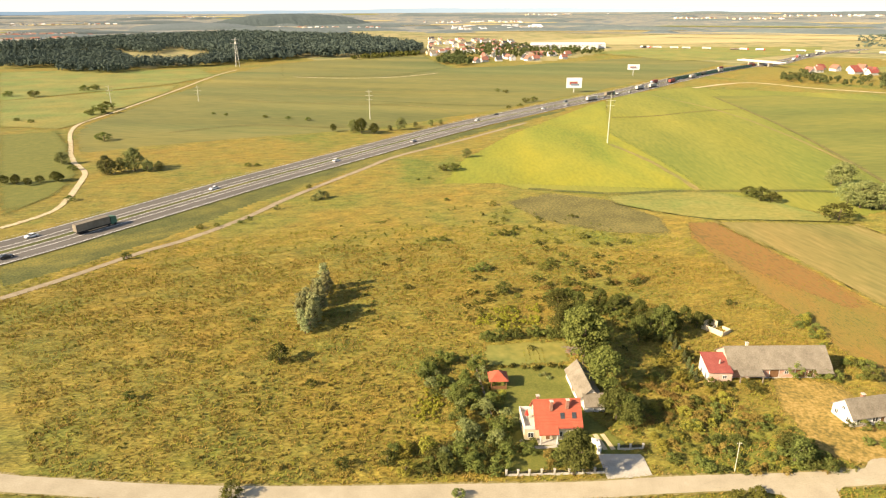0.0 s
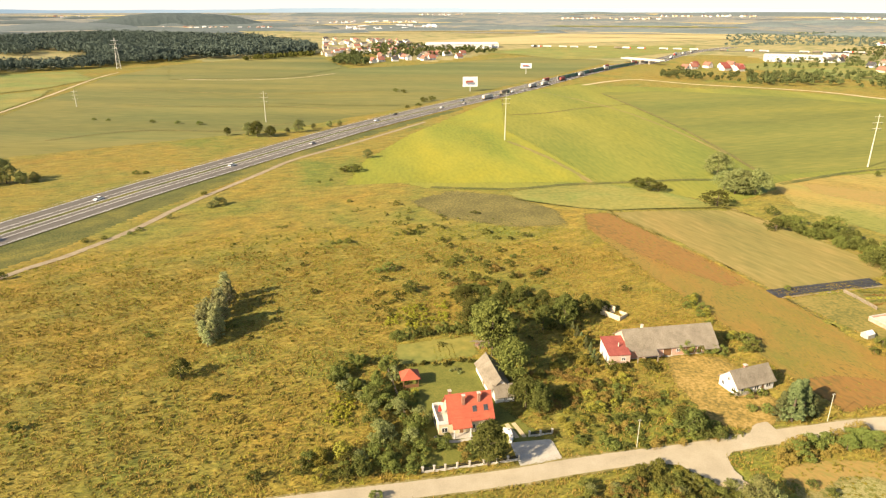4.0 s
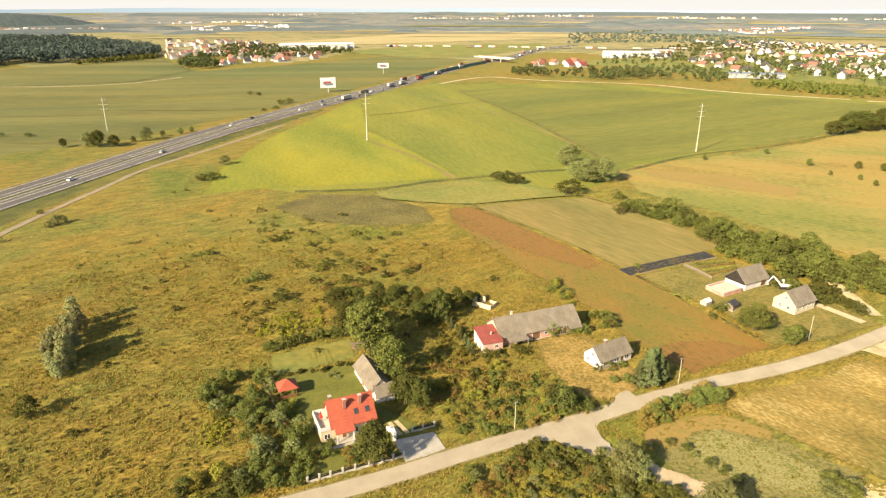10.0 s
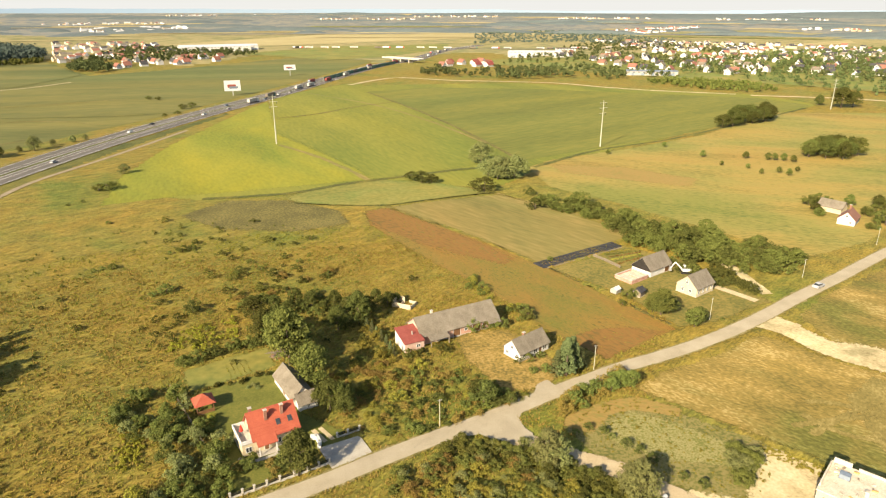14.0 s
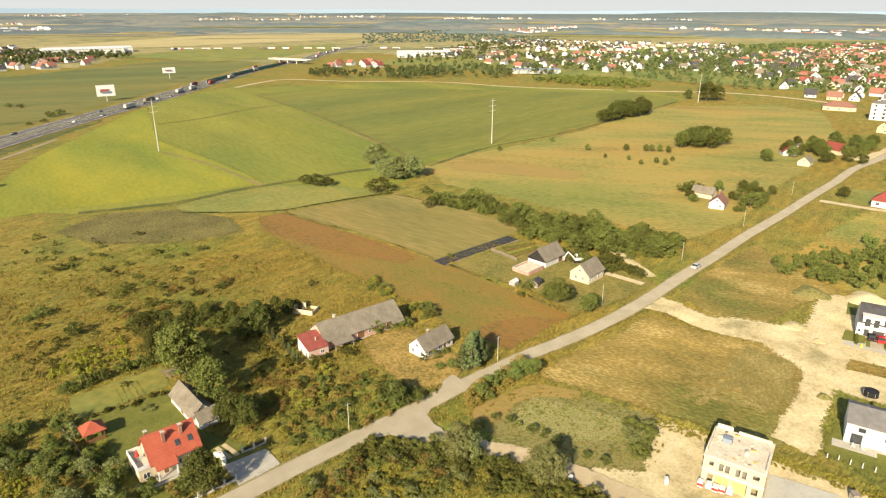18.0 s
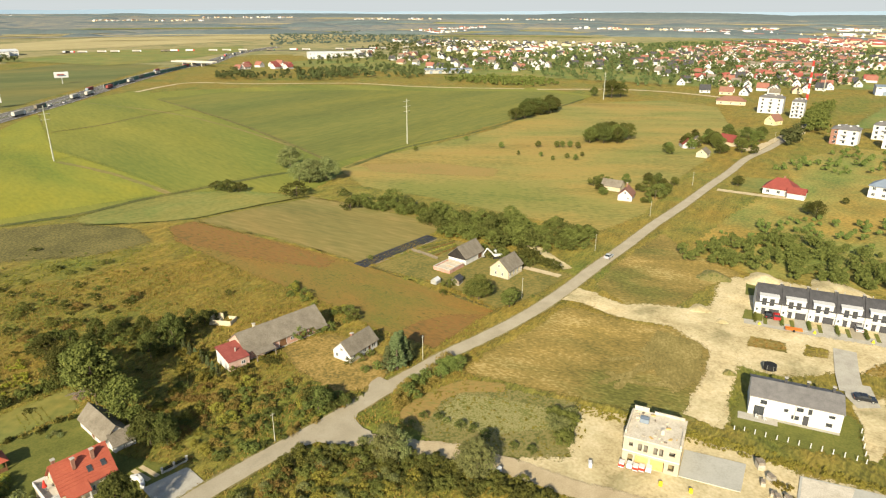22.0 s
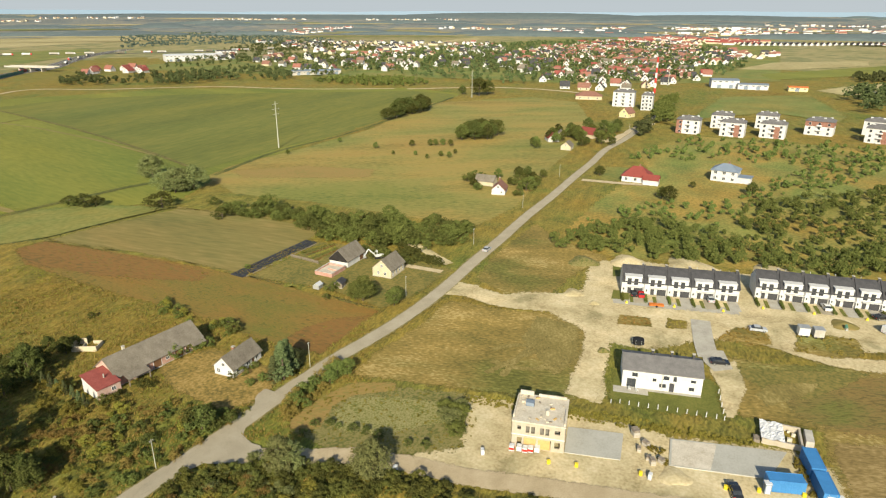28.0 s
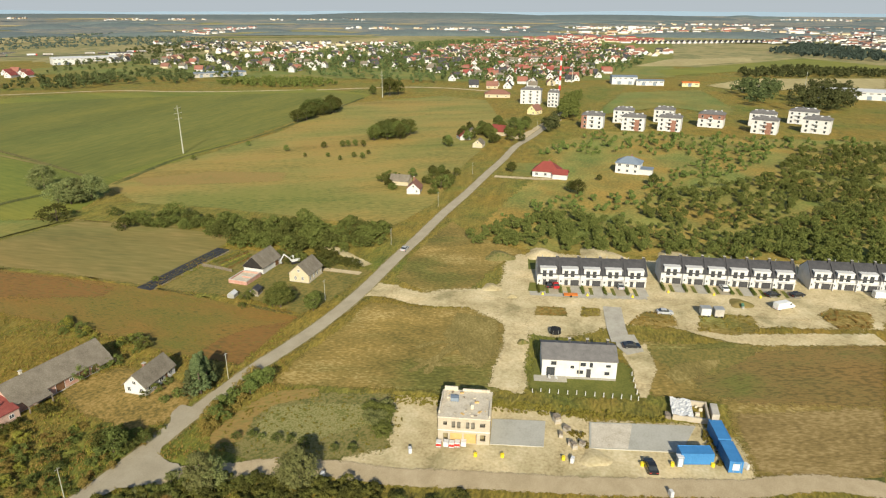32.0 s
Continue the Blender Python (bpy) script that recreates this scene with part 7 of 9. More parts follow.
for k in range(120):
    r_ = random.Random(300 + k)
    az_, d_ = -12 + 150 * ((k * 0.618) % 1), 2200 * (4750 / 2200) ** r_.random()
    hill("wood", az_, d_, r_.uniform(120, 620), r_.uniform(8, 15), r_.uniform(15, 60), HILL_WOOD_HAZED, "strip of distant woodland with painted haze", 10 + k)


def rim():
    """The last ridges, against the sky, on backdrops whose haze glows."""
    m = bpy.data.materials.new("glowing_haze_ridge")
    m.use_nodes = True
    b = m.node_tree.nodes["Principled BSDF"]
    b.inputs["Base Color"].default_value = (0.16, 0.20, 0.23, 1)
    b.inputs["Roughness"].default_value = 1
    # emission stands in for blue haze before the ridges
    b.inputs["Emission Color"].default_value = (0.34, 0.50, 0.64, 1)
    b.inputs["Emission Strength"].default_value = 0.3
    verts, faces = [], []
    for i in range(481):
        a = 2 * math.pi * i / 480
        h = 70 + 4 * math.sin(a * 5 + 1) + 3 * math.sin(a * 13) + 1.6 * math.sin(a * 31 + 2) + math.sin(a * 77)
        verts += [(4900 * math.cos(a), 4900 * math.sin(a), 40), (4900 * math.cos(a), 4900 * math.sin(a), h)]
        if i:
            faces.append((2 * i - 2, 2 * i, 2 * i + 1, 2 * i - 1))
    tagged(new("backdrop", mesh_of("backdrop", verts, faces, m)), "backdrop of blue ridges with glowing painted haze on the horizon", "hills", kind="structure")
    # added glowing ring in place of the bright haze of the lowest sky
    g = bpy.data.materials.new("glowing_haze_band")
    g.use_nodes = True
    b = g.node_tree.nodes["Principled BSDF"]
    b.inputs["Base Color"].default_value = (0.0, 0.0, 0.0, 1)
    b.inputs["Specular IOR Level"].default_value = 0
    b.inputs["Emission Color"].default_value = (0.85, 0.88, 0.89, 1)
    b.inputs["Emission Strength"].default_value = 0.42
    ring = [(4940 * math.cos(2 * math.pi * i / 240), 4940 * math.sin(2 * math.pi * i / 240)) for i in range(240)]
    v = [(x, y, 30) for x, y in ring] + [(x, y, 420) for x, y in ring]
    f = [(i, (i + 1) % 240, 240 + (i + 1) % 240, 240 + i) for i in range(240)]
    tagged(new("backdrop", mesh_of("backdrop", v, f, g)), "glowing band in place of pale hazy sky low over the horizon", "sky", kind="structure")


rim()


# houses of the towns
def town_house(name, L, W, eave, ridge, wall, roof, label):
    h = thing(name, 0, 0, 0, 0, label, "house", "houses of the town")
    part("wall", gable_body(L, W, eave, ridge), wall, h)
    rf = part("roof", chevron(L, W, eave, ridge + 0.05, 0.5, 0.25), roof, h)
    part("chimney", box(0.8, 1.5, 0.5, 1.2, ridge - 2, ridge + 1.0), BRICK, rf)
    for sx in (-0.28, 0.25):
        opening(h, sx * L, -W / 2 - 0.02, 0.9, 1.5, 1.4, plain=True)
    for sx, ang in ((-L / 2 - 0.02, -90), (L / 2 + 0.02, 90)):
        opening(h, sx, 0, eave + 0.3, 1.5, 1.4, ang, plain=True)
        opening(h, sx, -1.8, 0.9, 1.4, 1.4, ang, plain=True)
    return h


MOULDS = [town_house("town_house", 11, 8.5, 3.4, 7.8, WHITE_WALL, BRIGHT_ROOF, "white town house with an orange-red roof"),
          town_house("town_house", 10, 8.5, 3.2, 7.8, WHITE_WALL, DARK_ROOF, "white town house with a dark roof"),
          town_house("town_house", 12, 9.0, 3.4, 7.5, CREAM_WALL, BROWN_ROOF, "cream town house with a brown roof"),
          town_house("town_house", 9, 8.0, 5.4, 8.6, WHITE_WALL, GREY_ROOF, "tall white town house with a grey roof"),
          town_house("town_house", 12, 9.0, 3.2, 7.2, WHITE_WALL, RED_OLD, "white town house with a dull red roof")]
used = [False] * len(MOULDS)


def town(poly, count, seed, picks=(0, 1, 1, 2, 3, 4), turn=20, gap=13):
    r = random.Random(seed)
    done = []
    for x, y in sprinkle(poly, count * 6, r):
        if len(done) >= count or any((x - a) ** 2 + (y - b) ** 2 < gap * gap for a, b in done):
            continue
        done.append((x, y))
        k = r.choice(picks)
        m = pose(x, y, float(rise(x, y)) - 0.1, 0, 0, turn + r.choice((0, 90, 180, 270)) + r.uniform(-8, 8))
        if used[k]:
            copy_thing(MOULDS[k], m)
        else:
            MOULDS[k].matrix_world = m
            used[k] = True


woods("woodland", [(787.4, 569.5), (1065.8, 667.8), (1306.2, 549.3), (1340.2, 299.7), (815.7, 176.9), (736.8, 272), (714.9, 337.9), (797, 444.1)], 900, 4, 9, "garden trees and hedges between town houses", LEAF_FAR, 73, size=0.9)
patch("town_ground", [(528.1, 909.8), (718.2, 918.6), (1065.6, 948.2), (1385.4, 869.5), (1880.1, 794.8), (2426.1, 554), (2129.3, 254.8), (881.7, 95.9), (802.4, 173.8), (716.6, 297), (689.4, 430.3), (628.9, 560.1), (573.7, 712.2)], PALE_GREEN, 0.28, "grassy gardens and plots of a town", wobble=2, seed=120)
town([(748.6, 358), (956.7, 399.7), (1127.4, 373.4), (1161.2, 257.8), (828.1, 179.8), (802.9, 210.5), (761.5, 281.5), (723.3, 327.6)], 66, 1)
town([(825.5, 586.6), (1038.4, 650.6), (1179.9, 610.8), (1205.1, 506), (981.2, 419.4), (787.1, 380.7), (836.1, 466.3), (795.4, 516)], 56, 2, (0, 1, 1, 1, 3))
town([(683, 326.7), (943.5, 339.6), (953.2, 175.2), (735.9, 196.2), (661, 199.4), (651, 264.7)], 44, 4)
town([(48, 1012.6), (101.4, 1054.4), (202.3, 1048.6), (226.3, 1176.7), (63.3, 1172.2)], 26, 5, (0, 0, 1, 3, 2))
town([(450.3, 826.1), (528.7, 800.3), (564.4, 870.3), (494.2, 881.4)], 10, 6, (0, 0, 4))
town([(677.8, 867.4), (763.9, 803.2), (902.3, 858.6), (896, 941.2), (788.1, 990.9)], 12, 7, (3, 1, 3, 2))
town([(670.9, 804.8), (666.1, 656), (674, 541.4), (733.6, 520.9), (862.5, 613), (884.4, 787.1), (827.6, 898.8)], 38, 9, (1, 1, 3, 0, 2))
woods("woodland", [(531.7, 803.5), (685.9, 822.6), (693.3, 682.6), (719.7, 511), (862.5, 613), (929.2, 826.9), (856.5, 960.7), (680.9, 960.4)], 420, 4, 9, "garden trees between houses at the edge of a town", LEAF_FAR, 74, size=0.9)
for hx, hy, ht, hl, hw, he, hr, wall_, roof_, text in ((383, 166, 40, 9, 7, 2.6, 5.6, WHITE_WALL, DEEP_RED, "white house with a deep red roof among trees"), (409, 151, 75, 11, 8, 2.8, 6.2, CREAM_WALL, DEEP_RED, "long house with a deep red roof among trees"),
                                                        (364, 147.5, 10, 8, 6, 2.4, 4.9, CREAM_WALL, GREY_ROOF, "small beige house with a grey roof"), (396, 166, 20, 10, 6, 2.4, 4.6, CREAM_WALL, GREY_ROOF, "grey-roofed outbuilding behind a small house")):
    gable_house("house", hx, hy, ht, hl, hw, he, hr, wall_, roof_, text, over=0.4, windows=(("s", -2, 0.9, 1, 1.2), ("s", 2, 0.9, 1, 1.2), ("w", 0, 2.6, 0.9, 1.0)))


def far_town(name, poly, count, seed, label, walls, roofs, turn=20, big=1.0, rows=False):
    """Distant houses as one object: each has walls and a pitched roof."""
    r = random.Random(seed)
    verts, faces, index = [], [], []
    mats = [*walls, *roofs]
    for x, y in sprinkle(poly, count, r):
        L, W = big * r.uniform(8, 14) * (1.8 if rows else 1), r.uniform(8, 10)
        e, t = r.uniform(3, 5.5) * (1.4 if rows else 1), 0
        t = e + r.uniform(2.5, 4.2)
        z = float(rise(x, y)) - 0.3
        a = radians(turn + r.choice((0, 90)) + r.uniform(-10, 10))
        c, s = math.cos(a), math.sin(a)
        b = len(verts)
        for px, py, pz in ((-L / 2, -W / 2, 0), (L / 2, -W / 2, 0), (L / 2, W / 2, 0), (-L / 2, W / 2, 0), (-L / 2, -W / 2, e), (L / 2, -W / 2, e), (L / 2, W / 2, e), (-L / 2, W / 2, e), (-L / 2, 0, t), (L / 2, 0, t)):
            verts.append((x + px * c - py * s, y + px * s + py * c, z + pz))
        wi, ri = r.randrange(len(walls)), len(walls) + r.randrange(len(roofs))
        for f, k in (((0, 1, 5, 4), wi), ((2, 3, 7, 6), wi), ((0, 4, 8, 7, 3), wi), ((1, 2, 6, 9, 5), wi), ((4, 5, 9, 8), ri), ((6, 7, 8, 9), ri)):
            faces.append(tuple(b + q for q in f))
            index.append(k)
    me = bpy.data.meshes.new(name)
    me.from_pydata(verts, [], faces)
    for m_ in mats:
        me.materials.append(m_)
    me.polygons.foreach_set("material_index", index)
    return tagged(new(name, me), label, "town", kind="stuff")


far_town("distant_town", [(1229.3, 636.6), (1517.8, 639.8), (1857.1, 420.7), (1245, 277.4), (1182.7, 392.3), (1167.2, 500.7)], 190, 21, "distant houses with red and dark roofs", [WHITE_WALL, CREAM_WALL], [BRIGHT_ROOF, DARK_ROOF, BROWN_ROOF])
far_town("distant_town", [(933.1, 476.3), (1387.9, 637.2), (1669.3, 453.9), (1455.7, 158.2), (1078.3, 199.4), (1006.3, 362.6)], 330, 22, "distant houses of a town among trees", [WHITE_WALL, WHITE_WALL, CREAM_WALL], [BRIGHT_ROOF, DARK_ROOF, BROWN_ROOF])
far_town("distant_town", [(860, 690), (930, 880), (1180, 1340), (1530, 860), (1230, 640), (1040, 640)], 190, 30, "distant houses at the edge of a town", [WHITE_WALL, WHITE_WALL, CREAM_WALL], [DARK_ROOF, BRIGHT_ROOF, GREY_ROOF, DARK_ROOF])
far_town("distant_town", [(1620.4, 663.9), (2199.3, 600.3), (2005.9, 252.7), (1789.2, 238), (1729.6, 470.6), (1546.3, 559.6)], 130, 23, "distant long apartment rows with red roofs", [WHITE_WALL, CREAM_WALL], [BRIGHT_ROOF, RED_OLD], big=2.2)
far_town("distant_town", [(1914.3, 18.2), (2472.7, -104.8), (2670.1, -356.4), (1665.9, -229.4), (1947.6, -161)], 150, 24, "distant white apartment houses", [WHITE_WALL], [GREY_ROOF, BROWN_ROOF, DARK_ROOF], big=1.8)
far_town("distant_town", [(2178.4, 1229.2), (2807.8, 1020.2), (3122.6, 353.3), (3281.9, -432.3), (2762.9, -367.9), (2383.3, 266.2), (2102.4, 762.6)], 240, 25, "far built-up area of pale halls and red roofs", [WHITE_WALL, WHITE_WALL, CREAM_WALL], [BRIGHT_ROOF, GREY_ROOF, PLASTIC_WHITE], big=2.6)
far_town("distant_town", [(-25.1, 1162.4), (45.2, 1217.2), (175.2, 1272.9), (159.1, 1669.9), (-38.6, 1810.4)], 120, 26, "distant village houses with red and dark roofs", [WHITE_WALL, CREAM_WALL], [BRIGHT_ROOF, DARK_ROOF, GREY_ROOF])
far_town("distant_town", [(28.8, 2408.7), (371.6, 2573.6), (418.4, 2902.1), (34, 2837.4)], 60, 27, "far pale apartment blocks", [WHITE_WALL], [PLASTIC_WHITE, GREY_ROOF], big=2.4)
far_town("distant_town", [(-1148.7, 1753), (-1049.6, 1837.2), (-1074.3, 2134.1), (-1307.7, 2297.1), (-1444.8, 2213.4)], 120, 28, "far village with red roofs in the haze", [WHITE_WALL], [BRIGHT_ROOF, BROWN_ROOF, GREY_ROOF], big=1.6)
far_town("distant_town", [(1452.4, 1789.3), (2116.3, 2010.2), (2308.6, 1985.7), (2044.4, 1758.5), (1577.8, 1654)], 70, 29, "far houses on a wooded rise", [WHITE_WALL], [BRIGHT_ROOF, GREY_ROOF], big=1.4)
for k in range(14):
    q_ = random.Random(700 + k)
    a_, d_ = radians(-5 + 135 * ((k * 0.382 + 0.1) % 1)), q_.uniform(2700, 4600)
    c_ = (d_ * math.cos(a_), d_ * math.sin(a_))
    far_town("far_village", [(c_[0] - 260 * math.sin(a_), c_[1] + 260 * math.cos(a_)), (c_[0] + 260 * math.sin(a_), c_[1] - 260 * math.cos(a_)), (c_[0] + 260 * math.sin(a_) + 120 * math.cos(a_), c_[1] - 260 * math.cos(a_) + 120 * math.sin(a_)), (c_[0] - 260 * math.sin(a_) + 120 * math.cos(a_), c_[1] + 260 * math.cos(a_) + 120 * math.sin(a_))], 34, 800 + k, "far pale houses in the haze", [WHITE_WALL, CREAM_WALL], [BROWN_ROOF, GREY_ROOF, PLASTIC_WHITE], big=1.3)
for k in range(64):
    q_ = random.Random(900 + k)
    a_, d_, w_ = radians(-8 + 140 * ((k * 0.618 + 0.3) % 1)), 1900 * (4500 / 1900) ** q_.random(), q_.uniform(100, 420)
    h_ = d_ * 0.035
    poly = [(d_ * math.cos(a_) + u_ * math.sin(a_) + v_ * math.cos(a_), d_ * math.sin(a_) - u_ * math.cos(a_) + v_ * math.sin(a_)) for u_, v_ in ((-w_, 0), (w_, q_.uniform(-20, 20)), (w_ * 0.9, h_), (-w_ * 0.8, h_))]
    me_ = mesh_of("far_field", [(x, y, float(rise(x, y)) + 1.2) for x, y in poly], [(0, 1, 2, 3)], (STRAW_FIELD, PALE_GREEN, STRAW_FIELD, HAZED_FARLAND)[k % 4])
    tagged(new("far_field", me_), "far strip of pale farmland", "field", kind="structure")
# one long row of like houses
r0, r1 = (1761.7, 289.3), (1991.8, 5.8)
for k in range(24):
    f = k / 23
    copy_thing(MOULDS[1], pose(r0[0] + (r1[0] - r0[0]) * f, r0[1] + (r1[1] - r0[1]) * f, float(rise(*r0)), 0, 0, math.degrees(math.atan2(r1[1] - r0[1], r1[0] - r0[0])) + 90))


# apartment blocks
def apartment(x, y, turn, L, W, floors, accent, label):
    h = thing("apartment_block", x, y, 0, turn, label, "apartment building", "apartment blocks at the edge of the town")
    H_ = floors * 3.0
    part("wall", box(-L / 2, L / 2, 0, W, 0, H_ + 0.4), WHITE_WALL, h)
    if accent:
        x0, x1, z0 = {"top": (-L / 2 - 0.05, L / 2 + 0.05, H_ - 3), "left": (-L / 2 - 0.05, -L / 4, 0), "mid": (-L * 0.05, L * 0.3, 0)}[accent]
        part("brick_facing", box(x0, x1, -0.06, W * (0.3 if accent != "top" else 1.005), z0, H_ + (0.41 if accent != "mid" else -1.2)), BRICK, h)
    bm = bmesh.new()
    x1, z0, z1 = L / 2 + 0.5, H_ + 0.4, H_ + 2.6
    lo = [bm.verts.new(v) for v in ((-x1, -0.6, z0), (x1, -0.6, z0), (x1, W + 0.6, z0), (-x1, W + 0.6, z0))]
    hi = [bm.verts.new(v) for v in ((-x1 * 0.55, W * 0.4, z1), (x1 * 0.55, W * 0.4, z1), (x1 * 0.55, W * 0.6, z1), (-x1 * 0.55, W * 0.6, z1))]
    bm.faces.new(lo[::-1])
    bm.faces.new(hi)
    for k in range(4):
        bm.faces.new((lo[k], lo[(k + 1) % 4], hi[(k + 1) % 4], hi[k]))
    rf = part("roof", bm, SLATE_ROOF, h)
    for k in range(4):
        vx, vy = -L * 0.33 + k * L * 0.21, W * (0.3, 0.62)[k % 2]
        part("roof_vent", box(vx, vx + 1.4, vy, vy + 0.7, H_ + 1.2, H_ + 2.7), PLASTIC_WHITE, rf)
    n = max(3, int(L / 4.6))
    for fl in range(floors):
        for k in range(n):
            opening(h, -L / 2 + (k + 0.5) * L / n, -0.08, fl * 3 + 0.8, 1.5, 1.7, plain=True)
        for k in range(1, n, 2):
            bx_ = -L / 2 + (k + 0.5) * L / n
            b = part("balcony", box(bx_ - 1.5, bx_ + 1.5, -1.5, 0, fl * 3 + 0.2, fl * 3 + 0.4), CONCRETE, h)
            part("balustrade", box(bx_ - 1.5, bx_ + 1.5, -1.5, -1.42, fl * 3 + 0.4, fl * 3 + 1.3), PLASTIC_WHITE, b)
        for k in range(3):
            opening(h, -L / 2 - 0.02, (k + 0.5) * W / 3, fl * 3 + 0.9, 1.3, 1.5, -90, plain=True)
    return h


def facing(p):
    return math.degrees(math.atan2(p[1], p[0])) - 90


for p, L, W, fl, ac, text in (((458.0, 100.4), 15, 12, 3, "left", "white and brick apartment block of three storeys"), ((493, 85.8), 14, 11, 3, "", "white apartment block with a dark flat roof"),
                              ((462.9, 73.2), 15, 11, 3, "mid", "white apartment block with a brick bay"), ((509.2, 59), 14, 11, 3, "", "white apartment block with a dark flat roof"),
                              ((471.5, 50.1), 15, 11, 3, "mid", "white apartment block with a brick bay"), ((501, 25.6), 17, 12, 3, "top", "white apartment block with a brick top storey"),
                              ((521.1, -7.4), 17, 12, 3, "", "white apartment block with a dark flat roof"), ((489.4, -9.1), 16, 12, 3, "mid", "white apartment block with a brick bay"),
                              ((546, -34.2), 19, 13, 3, "", "white apartment block with a dark flat roof"), ((507.1, -41), 17, 12, 3, "", "unfinished grey and white apartment block"),
                              ((562.3, 180.1), 18, 12, 4, "", "tall white apartment block"), ((551.8, 156.6), 9, 11, 4, "", "tall narrow white apartment block")):
    apartment(p[0], p[1], facing(p) - 6, L, W, fl, ac, text)


def hall(x, y, turn, L, W, H_, wall, roof, label):
    h = thing("hall", x, y, float(rise(x, y)), turn, label, "hall", "halls and depots")
    part("wall", box(-L / 2, L / 2, 0, W, 0, H_), wall, h)
    part("roof", prism([(-0.4, H_), (W / 2, H_ + W * 0.06), (W + 0.4, H_), (W + 0.4, H_ + 0.3), (W / 2, H_ + W * 0.06 + 0.3), (-0.4, H_ + 0.3)], -L / 2 - 0.4, L / 2 + 0.4), roof, h)
    for k in range(int(L / 12)):
        opening(h, -L / 2 + 8 + k * 12, -0.03, 0.1, 4, 3.6, 0, "gate", STEEL, BLUE_ROOF, False, True)
    for k in range(int(L / 6)):
        opening(h, -L / 2 + 3 + k * 6, -0.03, H_ - 1.6, 3.2, 0.9, plain=True)


for p, L, W, H_, wl, rf_, text in (((240.1, 1339.5), 130, 50, 9, WHITE_WALL, PLASTIC_WHITE, "long white warehouse beyond a village"), ((297.9, 1374.4), 60, 40, 8, WHITE_WALL, PLASTIC_WHITE, "white warehouse with a flat roof"),
                                   ((666.6, 937.3), 42, 30, 9, WHITE_WALL, PLASTIC_WHITE, "white petrol station hall with a curved canopy"), ((737.9, 959), 50, 25, 6, WHITE_WALL, PLASTIC_WHITE, "low white commercial hall"),
                                   ((817.5, 1007.8), 36, 20, 7, WHITE_WALL, DARK_ROOF, "dark flat-roofed commercial hall"), ((625.1, 600.5), 62, 18, 5, CONCRETE, BLUE_ROOF, "low shed with a blue sheet roof"),
                                   ((768, 108.2), 30, 16, 5, WHITE_WALL, BLUE_ROOF, "depot hall with a blue-grey roof"), ((766.8, 136), 28, 22, 8, WHITE_WALL, BLUE_ROOF, "white depot hall with a grey roof"),
                                   ((777.1, 66.1), 18, 14, 4, YELLOW_WALL, ORANGE_PAINT, "yellow depot shed with an orange canopy"), ((731.8, -98.6), 90, 30, 7, WHITE_WALL, PLASTIC_WHITE, "long white hall behind trees"),
                                   ((1435.9, 490.8), 60, 20, 7, WHITE_WALL, RED_OLD, "long hall with a red roof"), ((1058.6, 313.4), 60, 25, 6, CONCRETE, GREY_ROOF, "long grey flat-roofed hall")):
    hall(p[0], p[1], facing(p) + 8, L, W, H_, wl, rf_, text)


# two lone houses on the slope, the red one with a hipped roof
def hip_house(name, p, turn, L, W, eave, ridge, wall, roof, label):
    h = thing(name, p[0], p[1], 0.1, turn, label, "house")
    part("wall", box(-L / 2, L / 2, -W / 2, W / 2, 0, eave), wall, h)
    bm = bmesh.new()
    o = 0.6
    lo = [bm.verts.new((sx * (L / 2 + o), sy * (W / 2 + o), eave - 0.1)) for sx, sy in ((-1, -1), (1, -1), (1, 1), (-1, 1))]
    a, b = bm.verts.new((-(L - W) / 2 - 0.6, 0, ridge)), bm.verts.new(((L - W) / 2 + 0.6, 0, ridge))
    for f in ((lo[0], lo[1], b, a), (lo[2], lo[3], a, b), (lo[1], lo[2], b), (lo[3], lo[0], a), (lo[3], lo[2], lo[1], lo[0])):
        bm.faces.new(f)
    rf = part("roof", bm, roof, h)
    part("chimney", box(0.5, 1.2, 0.2, 0.9, ridge - 2, ridge + 0.8), BRICK, rf)
    for k in range(3):
        for z in ((0.9, 3.6) if eave > 4 else (0.9,)):
            opening(h, -L / 3 + k * L / 3, -W / 2 - 0.02, z, 1.4, 1.4)
    return h


rhp = (311.2, 88.4)
fh = hip_house("house", rhp, facing(rhp) - 8, 13, 10, 3.0, 7.2, WHITE_WALL, DEEP_RED, "white house with a dark red hipped roof on a slope")
part("garage_wing", box(4, 11, -7.5, -2.5, 0, 2.6), WHITE_WALL, fh)
part("garage_roof", prism([(-8.0, 2.5), (-5.0, 4.6), (-2.0, 2.5), (-2.0, 2.7), (-5.0, 4.8), (-8.0, 2.7)], 3.6, 11.4), DEEP_RED, fh)
bhp = (337.1, 52.5)
fh = hip_house("house", bhp, facing(bhp) - 8, 12, 10, 5.4, 8.2, WHITE_WALL, BLUE_ROOF, "white two-storey house with a blue-grey roof on a slope")
part("garage_wing", box(6, 12, -4, 2, 0, 2.8), WHITE_WALL, fh)
part("garage_roof", box(5.8, 12.3, -4.4, 2.3, 2.8, 3.1), BLUE_ROOF, fh)
yp = (508.3, 158.5)
gable_house("house", yp[0], yp[1], facing(yp) + 60, 10, 8, 3.4, 7.4, YELLOW_WALL, BROWN_ROOF, "pale yellow house with a brown roof by the road", windows=(("s", -2, 0.9, 1.2, 1.2), ("s", 2, 0.9, 1.2, 1.2), ("w", 0, 3.8, 1.2, 1.2), ("w", -1.6, 0.9, 1.2, 1.2)))
